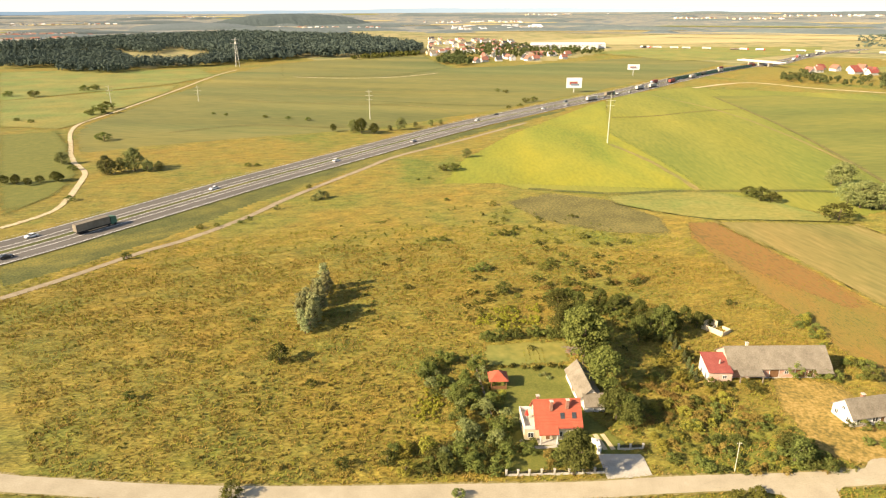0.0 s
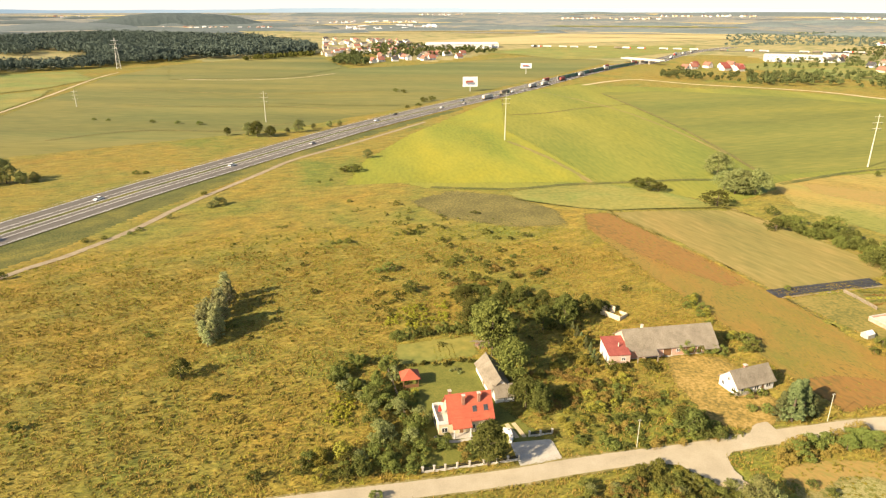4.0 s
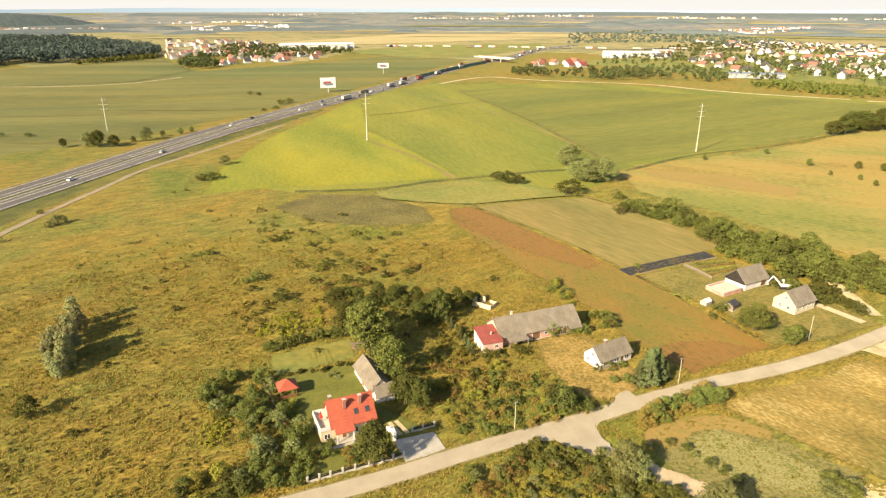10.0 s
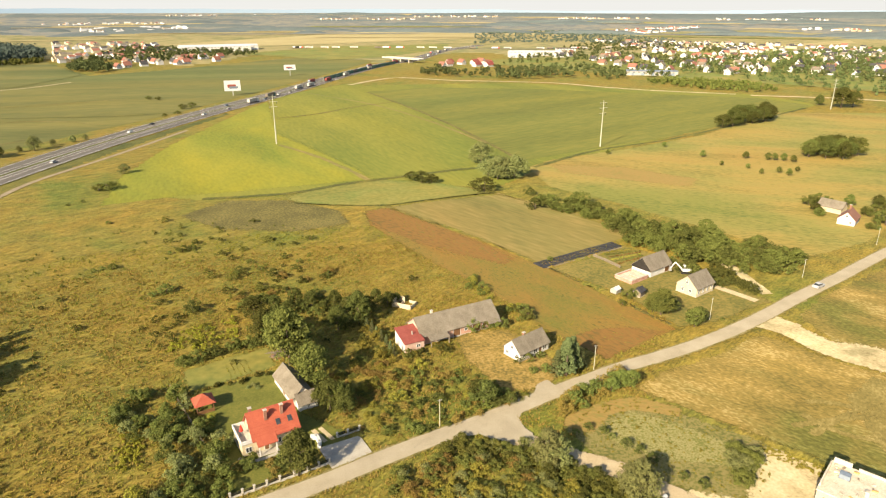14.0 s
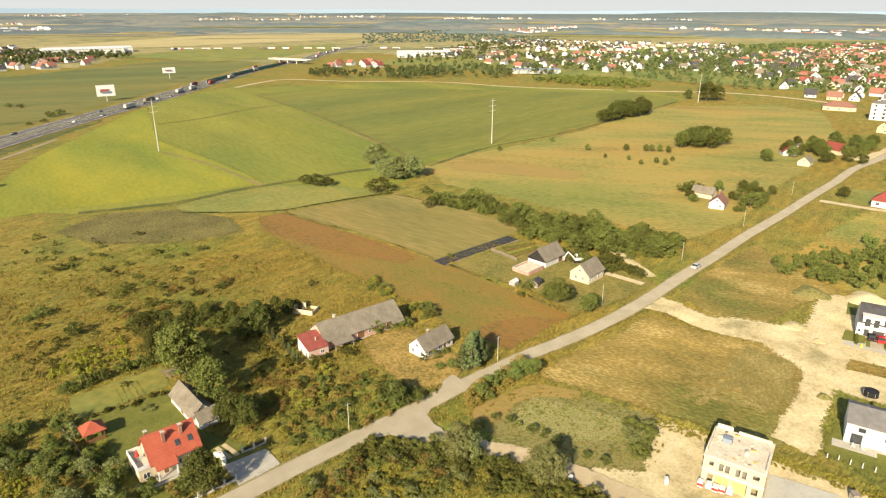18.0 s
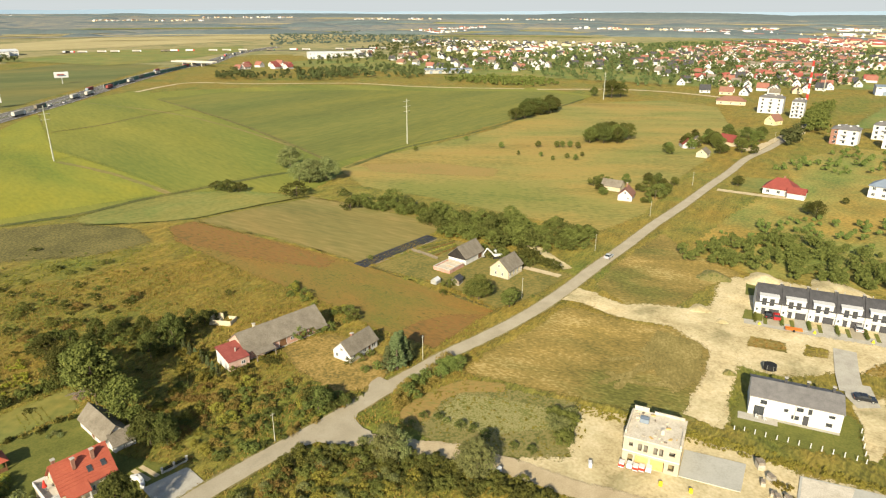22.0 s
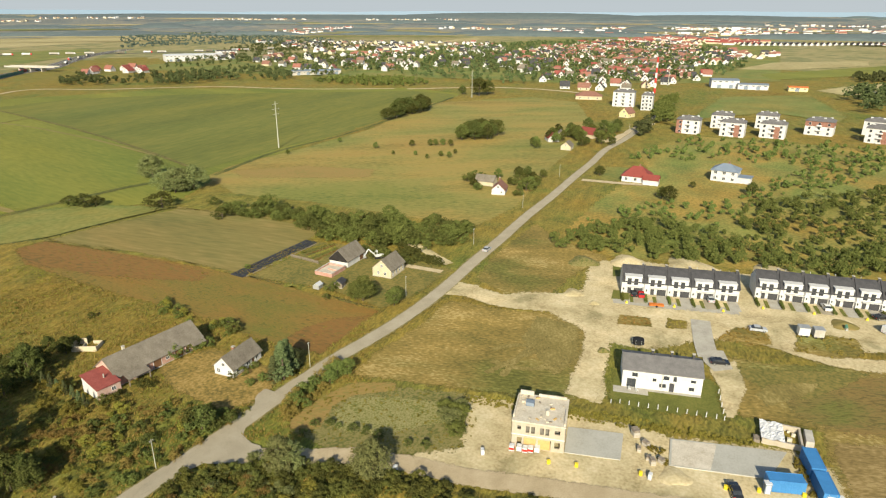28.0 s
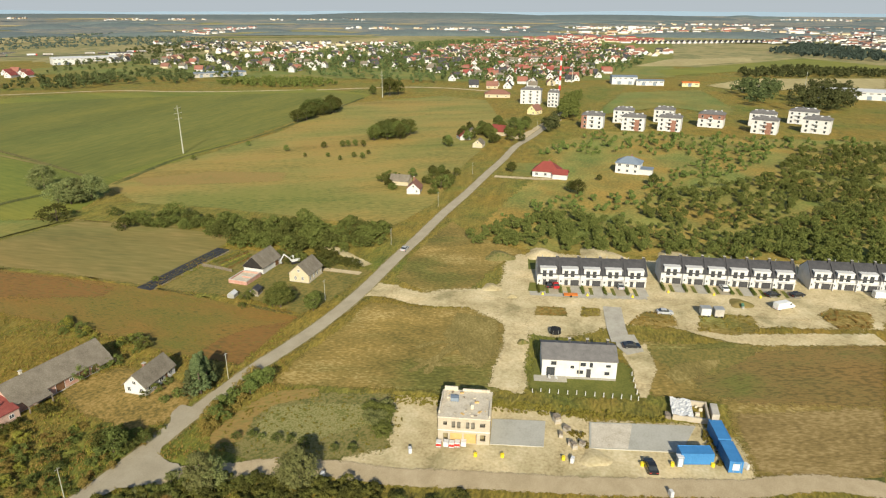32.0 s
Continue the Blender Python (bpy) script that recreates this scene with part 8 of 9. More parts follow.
bp_ = (596.2, 224.4)
hip_house("house", bp_, facing(bp_), 24, 14, 3.4, 7.0, CREAM_WALL, BROWN_ROOF, "broad bungalow with a brown hipped roof")

# chimney stack of the town, red and white
cp = (678.8, 186.5)
cs_ = thing("chimney_stack", cp[0], cp[1], 0, 0, "tall red and white banded mast", "mast")
for k in range(7):
    part("band", tube((0, 0, k * 5), (0, 0, k * 5 + 5), 1.2 - k * 0.05, 1.15 - k * 0.05, 10), (RED_PAINT, PLASTIC_WHITE)[k % 2], cs_)


# ---- roadside and garden things ----
def line_posts(name, pts, label, category, group, build):
    for p in pts:
        t = thing(name, p[0], p[1], 0, 0, label, category, group)
        build(t)


def utility_pole(t):
    part("post", tube((0, 0, -0.3), (0, 0, 6.6), 0.09, 0.06, 8), POLE_PAINT, t)
    arm = part("crossarm", box(-0.4, 0.4, -0.03, 0.03, 6.2, 6.27), WOOD_OLD, t)
    for x in (-0.36, 0.36):
        part("insulator", tube((x, 0, 6.27), (x, 0, 6.4), 0.05, 0.03, 6), PLASTIC_WHITE, arm)


line_posts("utility_pole", [(51.6, 94.3), (93.2, 96.5), (137.5, 101.3), (185.7, 107.1), (236.8, 113.4), (295.7, 122.6), (437.8, 133.8)], "slim concrete utility pole with a crossarm beside a road", "utility pole", "utility poles along the road", utility_pole)


def power_pole(h):
    def make(t):
        part("mast", tube((0, 0, -0.5), (0, 0, h), 0.42, 0.16, 12), POLE_PAINT, t)
        for k in range(3):
            z = h - 1.5 - k * 3.0
            arm = part("crossarm", tube((-2.4 - 0.5 * (k == 1), 0, z), (2.4 + 0.5 * (k == 1), 0, z + 0.1), 0.12, 0.12, 6), POLE_PAINT, t)
            for x in (-2.2, 2.2):
                part("insulator", tube((x, 0, z - 1.2), (x, 0, z), 0.1, 0.1, 6), GLASS, arm)
    return make


for p, h in (((-55.5, 487.7), 22), ((-221.1, 592.2), 14), ((100, 394.4), 30), ((269.6, 293.6), 27.5), ((542.8, 321), 25), ((757.4, 194.1), 22), ((703.3, -40.9), 26), ((-294, 579.6), 16)):
    line_posts("power_pole", [p], "tall pale steel power line pole in a field", "power pole", "poles of the power line", power_pole(h))
pp = (-298.4, 968.8)
py_ = thing("lattice_pylon", pp[0], pp[1], 0, 20, "grey lattice power pylon before a forest", "pylon")
for sx in (-1, 1):
    for sy in (-1, 1):
        part("leg", tube((sx * 2.6, sy * 2.6, 0), (sx * 0.5, sy * 0.5, 40), 0.22, 0.14, 5), STEEL, py_)
for k in range(8):
    r_ = 2.6 - 2.1 * k / 8
    bm = tube((-r_, -r_, k * 5), (r_ - 0.26, -r_ + 0.26, k * 5 + 5), 0.1, 0.1, 4)
    tube((r_, -r_, k * 5), (-r_ + 0.26, -r_ + 0.26, k * 5 + 5), 0.1, 0.1, 4, bm)
    tube((-r_, r_, k * 5), (-r_ + 0.26, -r_ + 0.26, k * 5 + 5), 0.1, 0.1, 4, bm)
    part("bracing", bm, STEEL, py_)
for k, w in enumerate((5.5, 7.0, 5.0)):
    part("crossarm", tube((-w, 0, 27 + k * 5), (w, 0, 27 + k * 5), 0.25, 0.25, 5), STEEL, py_)


def billboard(p, turn, w, h, z0, legs, label):
    t = thing("billboard", p[0], p[1], 0, turn, label, "billboard", "billboards by the motorway")
    pn = part("panel", box(-w / 2, w / 2, -0.3, 0.3, z0, z0 + h), PLASTIC_WHITE, t)
    part("picture", box(-w * 0.3, w * 0.22, -0.34, -0.31, z0 + h * 0.3, z0 + h * 0.62), RED_OLD, pn)
    part("picture", box(-w * 0.2, w * 0.34, -0.36, -0.345, z0 + h * 0.2, z0 + h * 0.42), CAR_PAINT[3], pn)
    part("frame", box(-w / 2 - 0.15, w / 2 + 0.15, -0.25, 0.25, z0 - 0.3, z0), STEEL, t)
    for k in range(legs):
        x = 0 if legs == 1 else -w * 0.3 + k * w * 0.6 / (legs - 1)
        part("leg", tube((x, 0, -0.3), (x, 0, z0), 0.45, 0.4, 10), STEEL, t)


b1, b2 = (126.9, 647.5), (230.2, 812.6)
billboard(b1, facing(b1) + 8, 15, 9.5, 4.5, 1, "large white billboard with a picture of cars")
billboard(b2, facing(b2) + 8, 14, 6.0, 7.0, 1, "white billboard on a single post")


# -- vehicles
def car(paint, label, group="", long=4.3, van=False):
    t = thing("car" if not van else "van", 0, 0, 0, 0, label, "car" if not van else "van", group)
    L = long / 2
    if van:
        side = [(-L, 0.35), (L, 0.35), (L, 0.95), (L - 0.7, 1.15), (L - 1.4, 1.95), (L - 1.9, 2.15), (-L, 2.15)]
        body = part("body", prism(side, -0.95, 0.95, "y"), paint, t)
        part("windscreen", prism([(L - 0.72, 1.2), (L - 1.36, 1.92), (L - 1.42, 1.92), (L - 0.8, 1.2)], -0.85, 0.85, "y"), GLASS, t)
        part("side_window", box(L - 2.0, L - 1.3, -0.965, 0.965, 1.2, 1.75), GLASS, t)
    else:
        side = [(-L, 0.3), (L, 0.3), (L, 0.68), (L - 0.25, 0.8), (L - 1.15, 0.92), (-L + 0.3, 0.98), (-L, 0.85)]
        body = part("body", prism(side, -0.88, 0.88, "y"), paint, t)
        part("cabin_glass", prism([(L - 1.1, 0.91), (L - 1.8, 1.36), (-L + 1.1, 1.38), (-L + 0.35, 0.96)], -0.76, 0.76, "y"), GLASS, t)
        part("roof", prism([(L - 1.75, 1.37), (L - 1.95, 1.44), (-L + 1.2, 1.45), (-L + 1.0, 1.38)], -0.72, 0.72, "y"), paint, t)
    for sy in (-0.6, 0.6):
        part("headlight", box(L - 0.02, L + 0.02, sy - 0.18, sy + 0.18, 0.55, 0.68), PLASTIC_WHITE, body)
        part("tail_light", box(-L - 0.02, -L + 0.02, sy - 0.16, sy + 0.16, 0.6, 0.75), RED_PAINT, body)
    for sx in (-L + 0.8, L - 0.8):
        for sy in (-0.8, 0.8):
            w = part("wheel", tube((sx, sy - 0.11, 0.31), (sx, sy + 0.11, 0.31), 0.31, 0.31, 12), RUBBER, t)
            part("rim", tube((sx, sy - 0.12, 0.31), (sx, sy + 0.12, 0.31), 0.18, 0.18, 8), STEEL, w)
    return t


def truck(paint, box_mat, label):
    t = thing("truck", 0, 0, 0, 0, label, "truck", "traffic on the motorway")
    part("cab", prism([(5.6, 0.6), (8.0, 0.6), (8.0, 1.9), (7.7, 3.4), (5.6, 3.6)], -1.2, 1.2, "y"), paint, t)
    part("windscreen", prism([(8.02, 1.9), (7.75, 3.0), (7.68, 3.0), (7.95, 1.9)], -1.05, 1.05, "y"), GLASS, t)
    part("trailer", box(-8.0, 5.2, -1.25, 1.25, 1.15, 3.95, bevel=0.05), box_mat, t)
    part("chassis", box(-7.8, 7.6, -0.9, 0.9, 0.6, 1.0), RUBBER, t)
    for sx in (-6.8, -5.5, -4.2, 4.6, 7.0):
        for sy in (-1.05, 1.05):
            part("wheel", tube((sx, sy - 0.16, 0.5), (sx, sy + 0.16, 0.5), 0.5, 0.5, 10), RUBBER, t)
    return t


MOTOR_LINE = smooth_line(MOTOR, 6)


def on_motorway(u, side):
    """The place and heading at a distance u along the motorway."""
    for (x0, y0), (x1, y1) in zip(MOTOR_LINE, MOTOR_LINE[1:]):
        d = math.hypot(x1 - x0, y1 - y0)
        if u <= d:
            a = math.atan2(y1 - y0, x1 - x0)
            x, y = x0 + (x1 - x0) * u / d, y0 + (y1 - y0) * u / d
            return pose(x - math.sin(a) * side, y + math.cos(a) * side, 0.27 + float(rise(x, y)), 0, 0, math.degrees(a) + (180 if side > 0 else 0))
        u -= d
    return None


trucks = [truck(RED_PAINT, PLASTIC_WHITE, "articulated truck with a white trailer"), truck(PLASTIC_WHITE, CONCRETE, "articulated truck with a pale grey trailer"), truck(CAR_PAINT[3], RED_OLD, "articulated truck with a dull red trailer"), truck(GREEN_PAINT, GREY_ROOF, "articulated truck with a grey tarpaulin trailer")]
cars = [car(m_, w + " car on a motorway", "traffic on the motorway") for m_, w in zip(CAR_PAINT, ("small white", "small silver", "small black", "dark blue-grey", "small red"))]
trng = random.Random(5)
fleet = [(trucks, 268, -3.8, 3), (cars, 215, -3.8, 2), (cars, 235, -7.6, 2), (cars, 222, 4.0, 2), (cars, 250, 8.0, 0), (cars, 330, 3.8, 0), (cars, 404, -4.0, 0), (cars, 560, 4.0, 0), (cars, 590, 7.6, 2), (cars, 470, -7.5, 1)]
u = 640.0
while u < 1500:
    side = trng.choice((-4.0, -7.6, -4.0, 4.0))
    fleet.append((trucks if trng.random() < 0.55 else cars, u, side, trng.randrange(4)))
    u += trng.uniform(14, 34)
placed = set()
for kind_, u, side, k in fleet:
    m = on_motorway(u, side)
    if m is None:
        continue
    src = kind_[k]
    if src.name in placed:
        copy_thing(src, m)
    else:
        src.matrix_world = m
        placed.add(src.name)
for src in (*trucks, *cars):
    if src.name not in placed:
        src.matrix_world = on_motorway(trng.uniform(650, 1200), 7.6)


FAR_LINE = smooth_line([(392.2, 1387.6), (565.3, 1296.8), (743.8, 1178.5), (884.6, 1101.7), (1047.2, 1066.2)], 4)
ribbon("far_highway", FAR_LINE, 12, MOTORWAY, 0.3, "far grey highway with traffic")
for k in range(22):
    (fx0, fy0), (fx1, fy1) = FAR_LINE[k % (len(FAR_LINE) - 1)], FAR_LINE[k % (len(FAR_LINE) - 1) + 1]
    f_ = trng.random()
    fx, fy = fx0 + (fx1 - fx0) * f_, fy0 + (fy1 - fy0) * f_
    copy_thing(trucks[(0, 1, 1, 3)[k % 4]], pose(fx, fy, 0.3 + float(rise(fx, fy)), 0, 0, math.degrees(math.atan2(fy1 - fy0, fx1 - fx0))))


def park(paint, p, turn, label, z=0.24, van=False, long=4.3):
    c = car(paint, label, "", long, van)
    c.matrix_world = pose(p[0], p[1], z, 0, 0, turn)


park(CAR_PAINT[1], (183.6, 100.5), 8, "silver car on a country road", 0.29)
park(CAR_PAINT[2], (175.2, 46.4), 24, "black car parked before a terraced house")
park(CAR_PAINT[4], (175.7, 44.4), 24, "red car parked before a terraced house")
park(CAR_PAINT[1], (183.4, 26.7), 22, "silver car parked before a terraced house")
park(CAR_PAINT[0], (195.6, -1.6), 22, "white car parked on a drive")
park(CAR_PAINT[2], (196.7, -14.7), -50, "black car parked on a drive")
park(CAR_PAINT[2], (199.7, -21.2), -50, "black estate car parked on a drive")
park(CAR_PAINT[0], (188.8, -17.5), -45, "white delivery van parked on sandy ground", 0.24, True, 6.2)
park(CAR_PAINT[0], (209.1, -43.7), -70, "white van parked before unfinished houses", 0.24, True, 5.6)
park(CAR_PAINT[1], (170.7, 12.1), -70, "silver car on a weedy heap of earth", 0.24)
park(CAR_PAINT[2], (147.3, 16.9), -65, "black car parked on a paved drive", 0.26)
park(CAR_PAINT[2], (102.8, 5.5), 25, "black car parked on a building site", 0.26)

# -- the front garden of the red-roofed house
patch("driveway", DRIVEWAY, PAVING, 0.26, "grey block-paved driveway in front of a garden gate", "driveway", 0.05)
ribbon("wheel_track", [(29.1, 105.3), (30.1, 100.6)], 0.9, GRAVEL, 0.20, "pale wheel track across a lawn", "path")
ribbon("wheel_track", [(30.5, 105.4), (31.6, 100.6)], 0.9, GRAVEL, 0.20, "pale wheel track across a lawn", "path")
ribbon("garden_path", [(14.4, 103.5), (16.1, 101.7), (18.6, 101.3), (21.3, 101.7)], 0.8, PAVING, 0.22, "curved pale garden path before a house", "path")
gw = thing("garden_wall", 0, 0, 0, 0, "low pale garden wall with posts and dark rails", "wall")
WALL_POSTS = [(10.8, 93.5), (12.9, 93.6), (14.9, 93.6), (17.1, 93.7), (19.4, 93.8), (22, 93.9), (24.5, 93.9), (26.6, 94.1), (28.7, 94.3)]
GATE_POSTS = [(32.5, 100.7), (34.7, 100.7), (37.1, 100.8)]
for seg in (WALL_POSTS, GATE_POSTS):
    for (x0, y0), (x1, y1) in zip(seg, seg[1:]):
        d, a = math.hypot(x1 - x0, y1 - y0), math.degrees(math.atan2(y1 - y0, x1 - x0))
        o = part("plinth", box(0.2, d - 0.2, -0.12, 0.12, 0, 0.45), CONCRETE, gw)
        o.matrix_local = pose(x0, y0, 0, 0, 0, a)
        for z in (0.7, 1.0):
            o = part("rail", box(0.15, d - 0.15, -0.03, 0.03, z, z + 0.12), RUBBER, gw)
            o.matrix_local = pose(x0, y0, 0, 0, 0, a)
    for x0, y0 in seg:
        o = part("post", box(-0.17, 0.17, -0.17, 0.17, 0, 1.3, bevel=0.03), CONCRETE, gw)
        o.matrix_local = pose(x0, y0, 0, 0, 0, 4)
        c = part("cap", box(-0.21, 0.21, -0.21, 0.21, 1.3, 1.38), CONCRETE, o)
wp = [(27.9, 102.8), (28.9, 102.3), (28.9, 100.3), (28.4, 99.3)]
cw = thing("curved_wall", 0, 0, 0, 0, "white curved low wall beside a garden gate", "wall")
for (x0, y0), (x1, y1) in zip(wp, wp[1:]):
    d, a = math.hypot(x1 - x0, y1 - y0), math.degrees(math.atan2(y1 - y0, x1 - x0))
    o = part("segment", box(-0.1, d + 0.1, -0.3, 0.3, 0, 1.1), WHITE_WALL, cw)
    o.matrix_local = pose(x0, y0, 0, 0, 0, a)
fl = [(6.4, 133.8), (7.6, 124.1), (8.6, 117), (9.4, 109.7)]
fe = thing("wooden_fence", 0, 0, 0, 0, "dark wooden boundary fence in a thicket", "fence")
for (x0, y0), (x1, y1) in zip(fl, fl[1:]):
    d, a = math.hypot(x1 - x0, y1 - y0), math.degrees(math.atan2(y1 - y0, x1 - x0))
    for k in range(int(d / 2)):
        o = part("post", box(-0.06, 0.06, -0.06, 0.06, 0, 1.6), WOOD_OLD, fe)
        o.matrix_local = pose(x0 + (x1 - x0) * k * 2 / d, y0 + (y1 - y0) * k * 2 / d, 0, 0, 0, a)
    for z in (0.6, 1.3):
        o = part("rail", box(0, d, -0.03, 0.03, z, z + 0.12), WOOD_OLD, fe)
        o.matrix_local = pose(x0, y0, 0, 0, 0, a)
sp = (31.1, 137.1)
ws = thing("board_pile", sp[0], sp[1], 0, 15, "heap of weathered boards leaning over a low shed", "boards")
brng = random.Random(8)
for k in range(16):
    o = part("board", box(-2.0, 2.0, -0.14, 0.14, 0, 0.05), WOOD_OLD, ws)
    o.matrix_local = pose(brng.uniform(-1.2, 1.2), brng.uniform(-1.0, 1.0), 0.5 + 0.09 * k, brng.uniform(-12, 12), brng.uniform(-18, 18), brng.uniform(0, 180))
part("low_wall", box(-1.5, 1.5, -1.2, 1.2, 0, 0.6), BRICK, ws)
rows_a, rows_b = (18.9, 138.2), (21.6, 132.6)
for k in range(5):
    x0 = rows_a[0] + k * 1.1
    woods("vegetable_row", [(x0, rows_b[1]), (x0 + 0.4, rows_b[1]), (x0 + 0.4, rows_a[1] + 1), (x0, rows_a[1] + 1)], 40, 0.15, 0.28, "row of green vegetables in a garden bed", LEAF_LIME, 200 + k, clumps=2, per=8, size=0.1, width=0.9)

# -- the farm: foil tunnel strip, beds, digger, fence
foil = thing("mulch_foil_strip", 138.9, 156.2, 0, 5.2, "long strip of black mulch foil beside a field", "foil strip")
for k in range(3):
    part("foil_bed", prism([(-2.4 + k * 1.75, 0.15), (-2.2 + k * 1.75, 0.36), (-1.0 + k * 1.75, 0.36), (-0.8 + k * 1.75, 0.15)], -18.3, 18.3), FOIL, foil)
part("ground_sheet", box(-18.4, 18.4, -2.6, 2.6, 0.0, 0.16), FOIL, foil)
part("plank_walk", box(-17.4, 17.4, -3.3, -2.75, 0, 0.2), WOOD_OLD, foil)
vg = [(146.9, 153.9), (160.2, 150.6), (155.7, 144.2), (143.1, 143.6)]
for k in range(6):
    f = k / 5
    x0, y0 = vg[0][0] + (vg[3][0] - vg[0][0]) * f, vg[0][1] + (vg[3][1] - vg[0][1]) * f
    x1, y1 = vg[1][0] + (vg[2][0] - vg[1][0]) * f, vg[1][1] + (vg[2][1] - vg[1][1]) * f
    bed = [(x0, y0), (x1, y1), (x1 + 0.2, y1 - 0.8), (x0 + 0.2, y0 - 0.8)]
    woods("vegetable_row", bed, 60, 0.35, 0.7, "row of leafy vegetables beside a farm", (LEAF_LIME, LEAF_MID, LEAF_RUST)[k % 3], 210 + k, clumps=2, per=8, size=0.13, width=0.9)
ff = [(141.8, 152.4), (142.2, 147.7), (142.2, 140)]
pf = thing("board_fence", 0, 0, 0, 0, "pale wooden board fence round a vegetable garden", "fence")
for (x0, y0), (x1, y1) in zip(ff, ff[1:]):
    d, a = math.hypot(x1 - x0, y1 - y0), math.degrees(math.atan2(y1 - y0, x1 - x0))
    for k in range(int(d / 0.45)):
        o = part("board", box(-0.15, 0.15, -0.02, 0.02, 0, 1.2), WOOD_OLD, pf)
        o.matrix_local = pose(x0 + (x1 - x0) * k * 0.45 / d, y0 + (y1 - y0) * k * 0.45 / d, 0, 0, 0, a)
    o = part("rail", box(0, d, 0.03, 0.07, 0.8, 0.9), WOOD_OLD, pf)
    o.matrix_local = pose(x0, y0, 0, 0, 0, a)
ep = (157.4, 127.5)
ex = thing("excavator", ep[0], ep[1], 0.1, 150, "white excavator with a raised arm beside a farm", "excavator")
for sy in (-1.0, 1.0):
    part("track", box(-1.6, 1.6, sy - 0.25, sy + 0.25, 0, 0.75, bevel=0.15), RUBBER, ex)
part("body", box(-1.6, 1.2, -1.1, 1.1, 0.85, 1.7, bevel=0.08), PLASTIC_WHITE, ex)
cabn = part("cab", box(0.0, 1.2, -1.1, 0.0, 1.7, 2.7, bevel=0.08), PLASTIC_WHITE, ex)
part("window", box(0.15, 1.22, -1.12, -0.1, 1.95, 2.55), GLASS, cabn)
part("boom", tube((1.0, 0.5, 1.4), (3.6, 0.5, 3.9), 0.28, 0.2, 6), PLASTIC_WHITE, ex)
part("arm", tube((3.6, 0.5, 3.9), (5.0, 0.5, 1.8), 0.2, 0.15, 6), PLASTIC_WHITE, ex)
part("bucket", prism([(4.7, 1.9), (5.3, 1.9), (5.4, 1.1), (4.6, 1.2)], 0.0, 1.0, "y"), STEEL, ex)
ribbon("farm_drive", FARM_DRIVE, 2.6, GRAVEL, 0.22, "pale gravel drive to a farmhouse", "path", fray=0.1, soft=0.4)
ribbon("farm_track", FARM_TRACK, 3.6, SAND, 0.25, "bare earth track along a tree belt", "path", fray=0.2, soft=0.8)
ribbon("yard_entrance", YARD_MOUTH, 2.6, ASPHALT, 0.268, "worn entrance to a cottage yard", "path", fray=0.15, soft=0.6)
patch("lane_mouth", LANE_MOUTH, ASPHALT, 0.284, "wide dusty mouth of a lane at a road junction", "road", 0.15, soft=0.5)
ribbon("junction_mouth", SITE_MOUTH, 9.0, SAND, 0.257, "wide pale gravel mouth of a site road", "road", fray=0.2, soft=1.0)
ribbon("town_street", [(742.7, 421.6), (869.9, 471.3), (1102.7, 576)], 6, PAVING, 0.2, "pale street climbing between far houses", "road")
ribbon("town_street", [(714.4, 299.4), (786.3, 312.3), (969.1, 352.6)], 6, PAVING, 0.2, "pale street between far houses", "road")
ribbon("road_shoulder", [(399.3, 139.1), (414.3, 132.5), (458.8, 134.4), (488.2, 134.4)], 9, GRAVEL, 0.2, "dusty gravel shoulder where a road enters a town", "road", fray=0.8)

# -- drives, hedges and lawns before the terraced houses
for row_i, ((x0, y0), (x1, y1), count) in enumerate(rows_):
    a = math.atan2(y1 - y0, x1 - x0)
    ux, uy, nx, ny = math.cos(a), math.sin(a), math.sin(a), -math.cos(a)
    step = math.hypot(x1 - x0, y1 - y0) / count
    for k in range(count):
        cx, cy = x0 + ux * step * (k + 0.5), y0 + uy * step * (k + 0.5)
        def at(u, d):
            return (cx + ux * u + nx * d, cy + uy * u + ny * d)
        if row_i < 2:
            patch("drive", [at(0.2, 0.2), at(3.0, 0.2), at(3.0, 6.6), at(0.2, 6.6)], PAVING if (k + row_i) % 3 else ASPHALT, 0.235, "grey paved drive before a terraced house", "driveway", 0.03, k)
            patch("front_lawn", [at(-1.0, 1.2), at(0.0, 1.2), at(0.0, 6.4), at(-1.0, 6.4)], LAWN, 0.24, "narrow strip of lawn before a terraced house", "lawn", 0.05, k)
            row_of(["bush"], [at(-3.0, 1.0), at(-3.0, 6.2)], 0.5, 0.9, 1.2, 400 + k + 20 * row_i, 0.75, "clipped green hedge between two drives", "", 0.1)
            if k % 2 == 0:
                q = at(-2.0, 7.2)
                bn = thing("waste_bag", q[0], q[1], 0.22, 15 * k, "yellow waste bag beside a road", "waste bag", "waste bags put out by the road")
                part("bag", tube((0, 0, 0), (0, 0, 0.6), 0.42, 0.2, 8), PLASTIC_YELLOW, bn)
                part("knot", tube((0, 0, 0.6), (0, 0, 0.75), 0.06, 0.14, 6), PLASTIC_YELLOW, bn)
patch("end_garden", [(175.3, 52.5), (177.1, 48.4), (171, 46.3), (169, 50.9)], LAWN, 0.24, "small bright green lawn beside a terraced house", "lawn", 0.05)
patch("end_garden", [(195, 59.6), (197.2, 57), (186.9, 53.7), (185.5, 56.3)], LAWN, 0.24, "small bright green lawn behind a terraced house", "lawn", 0.05)
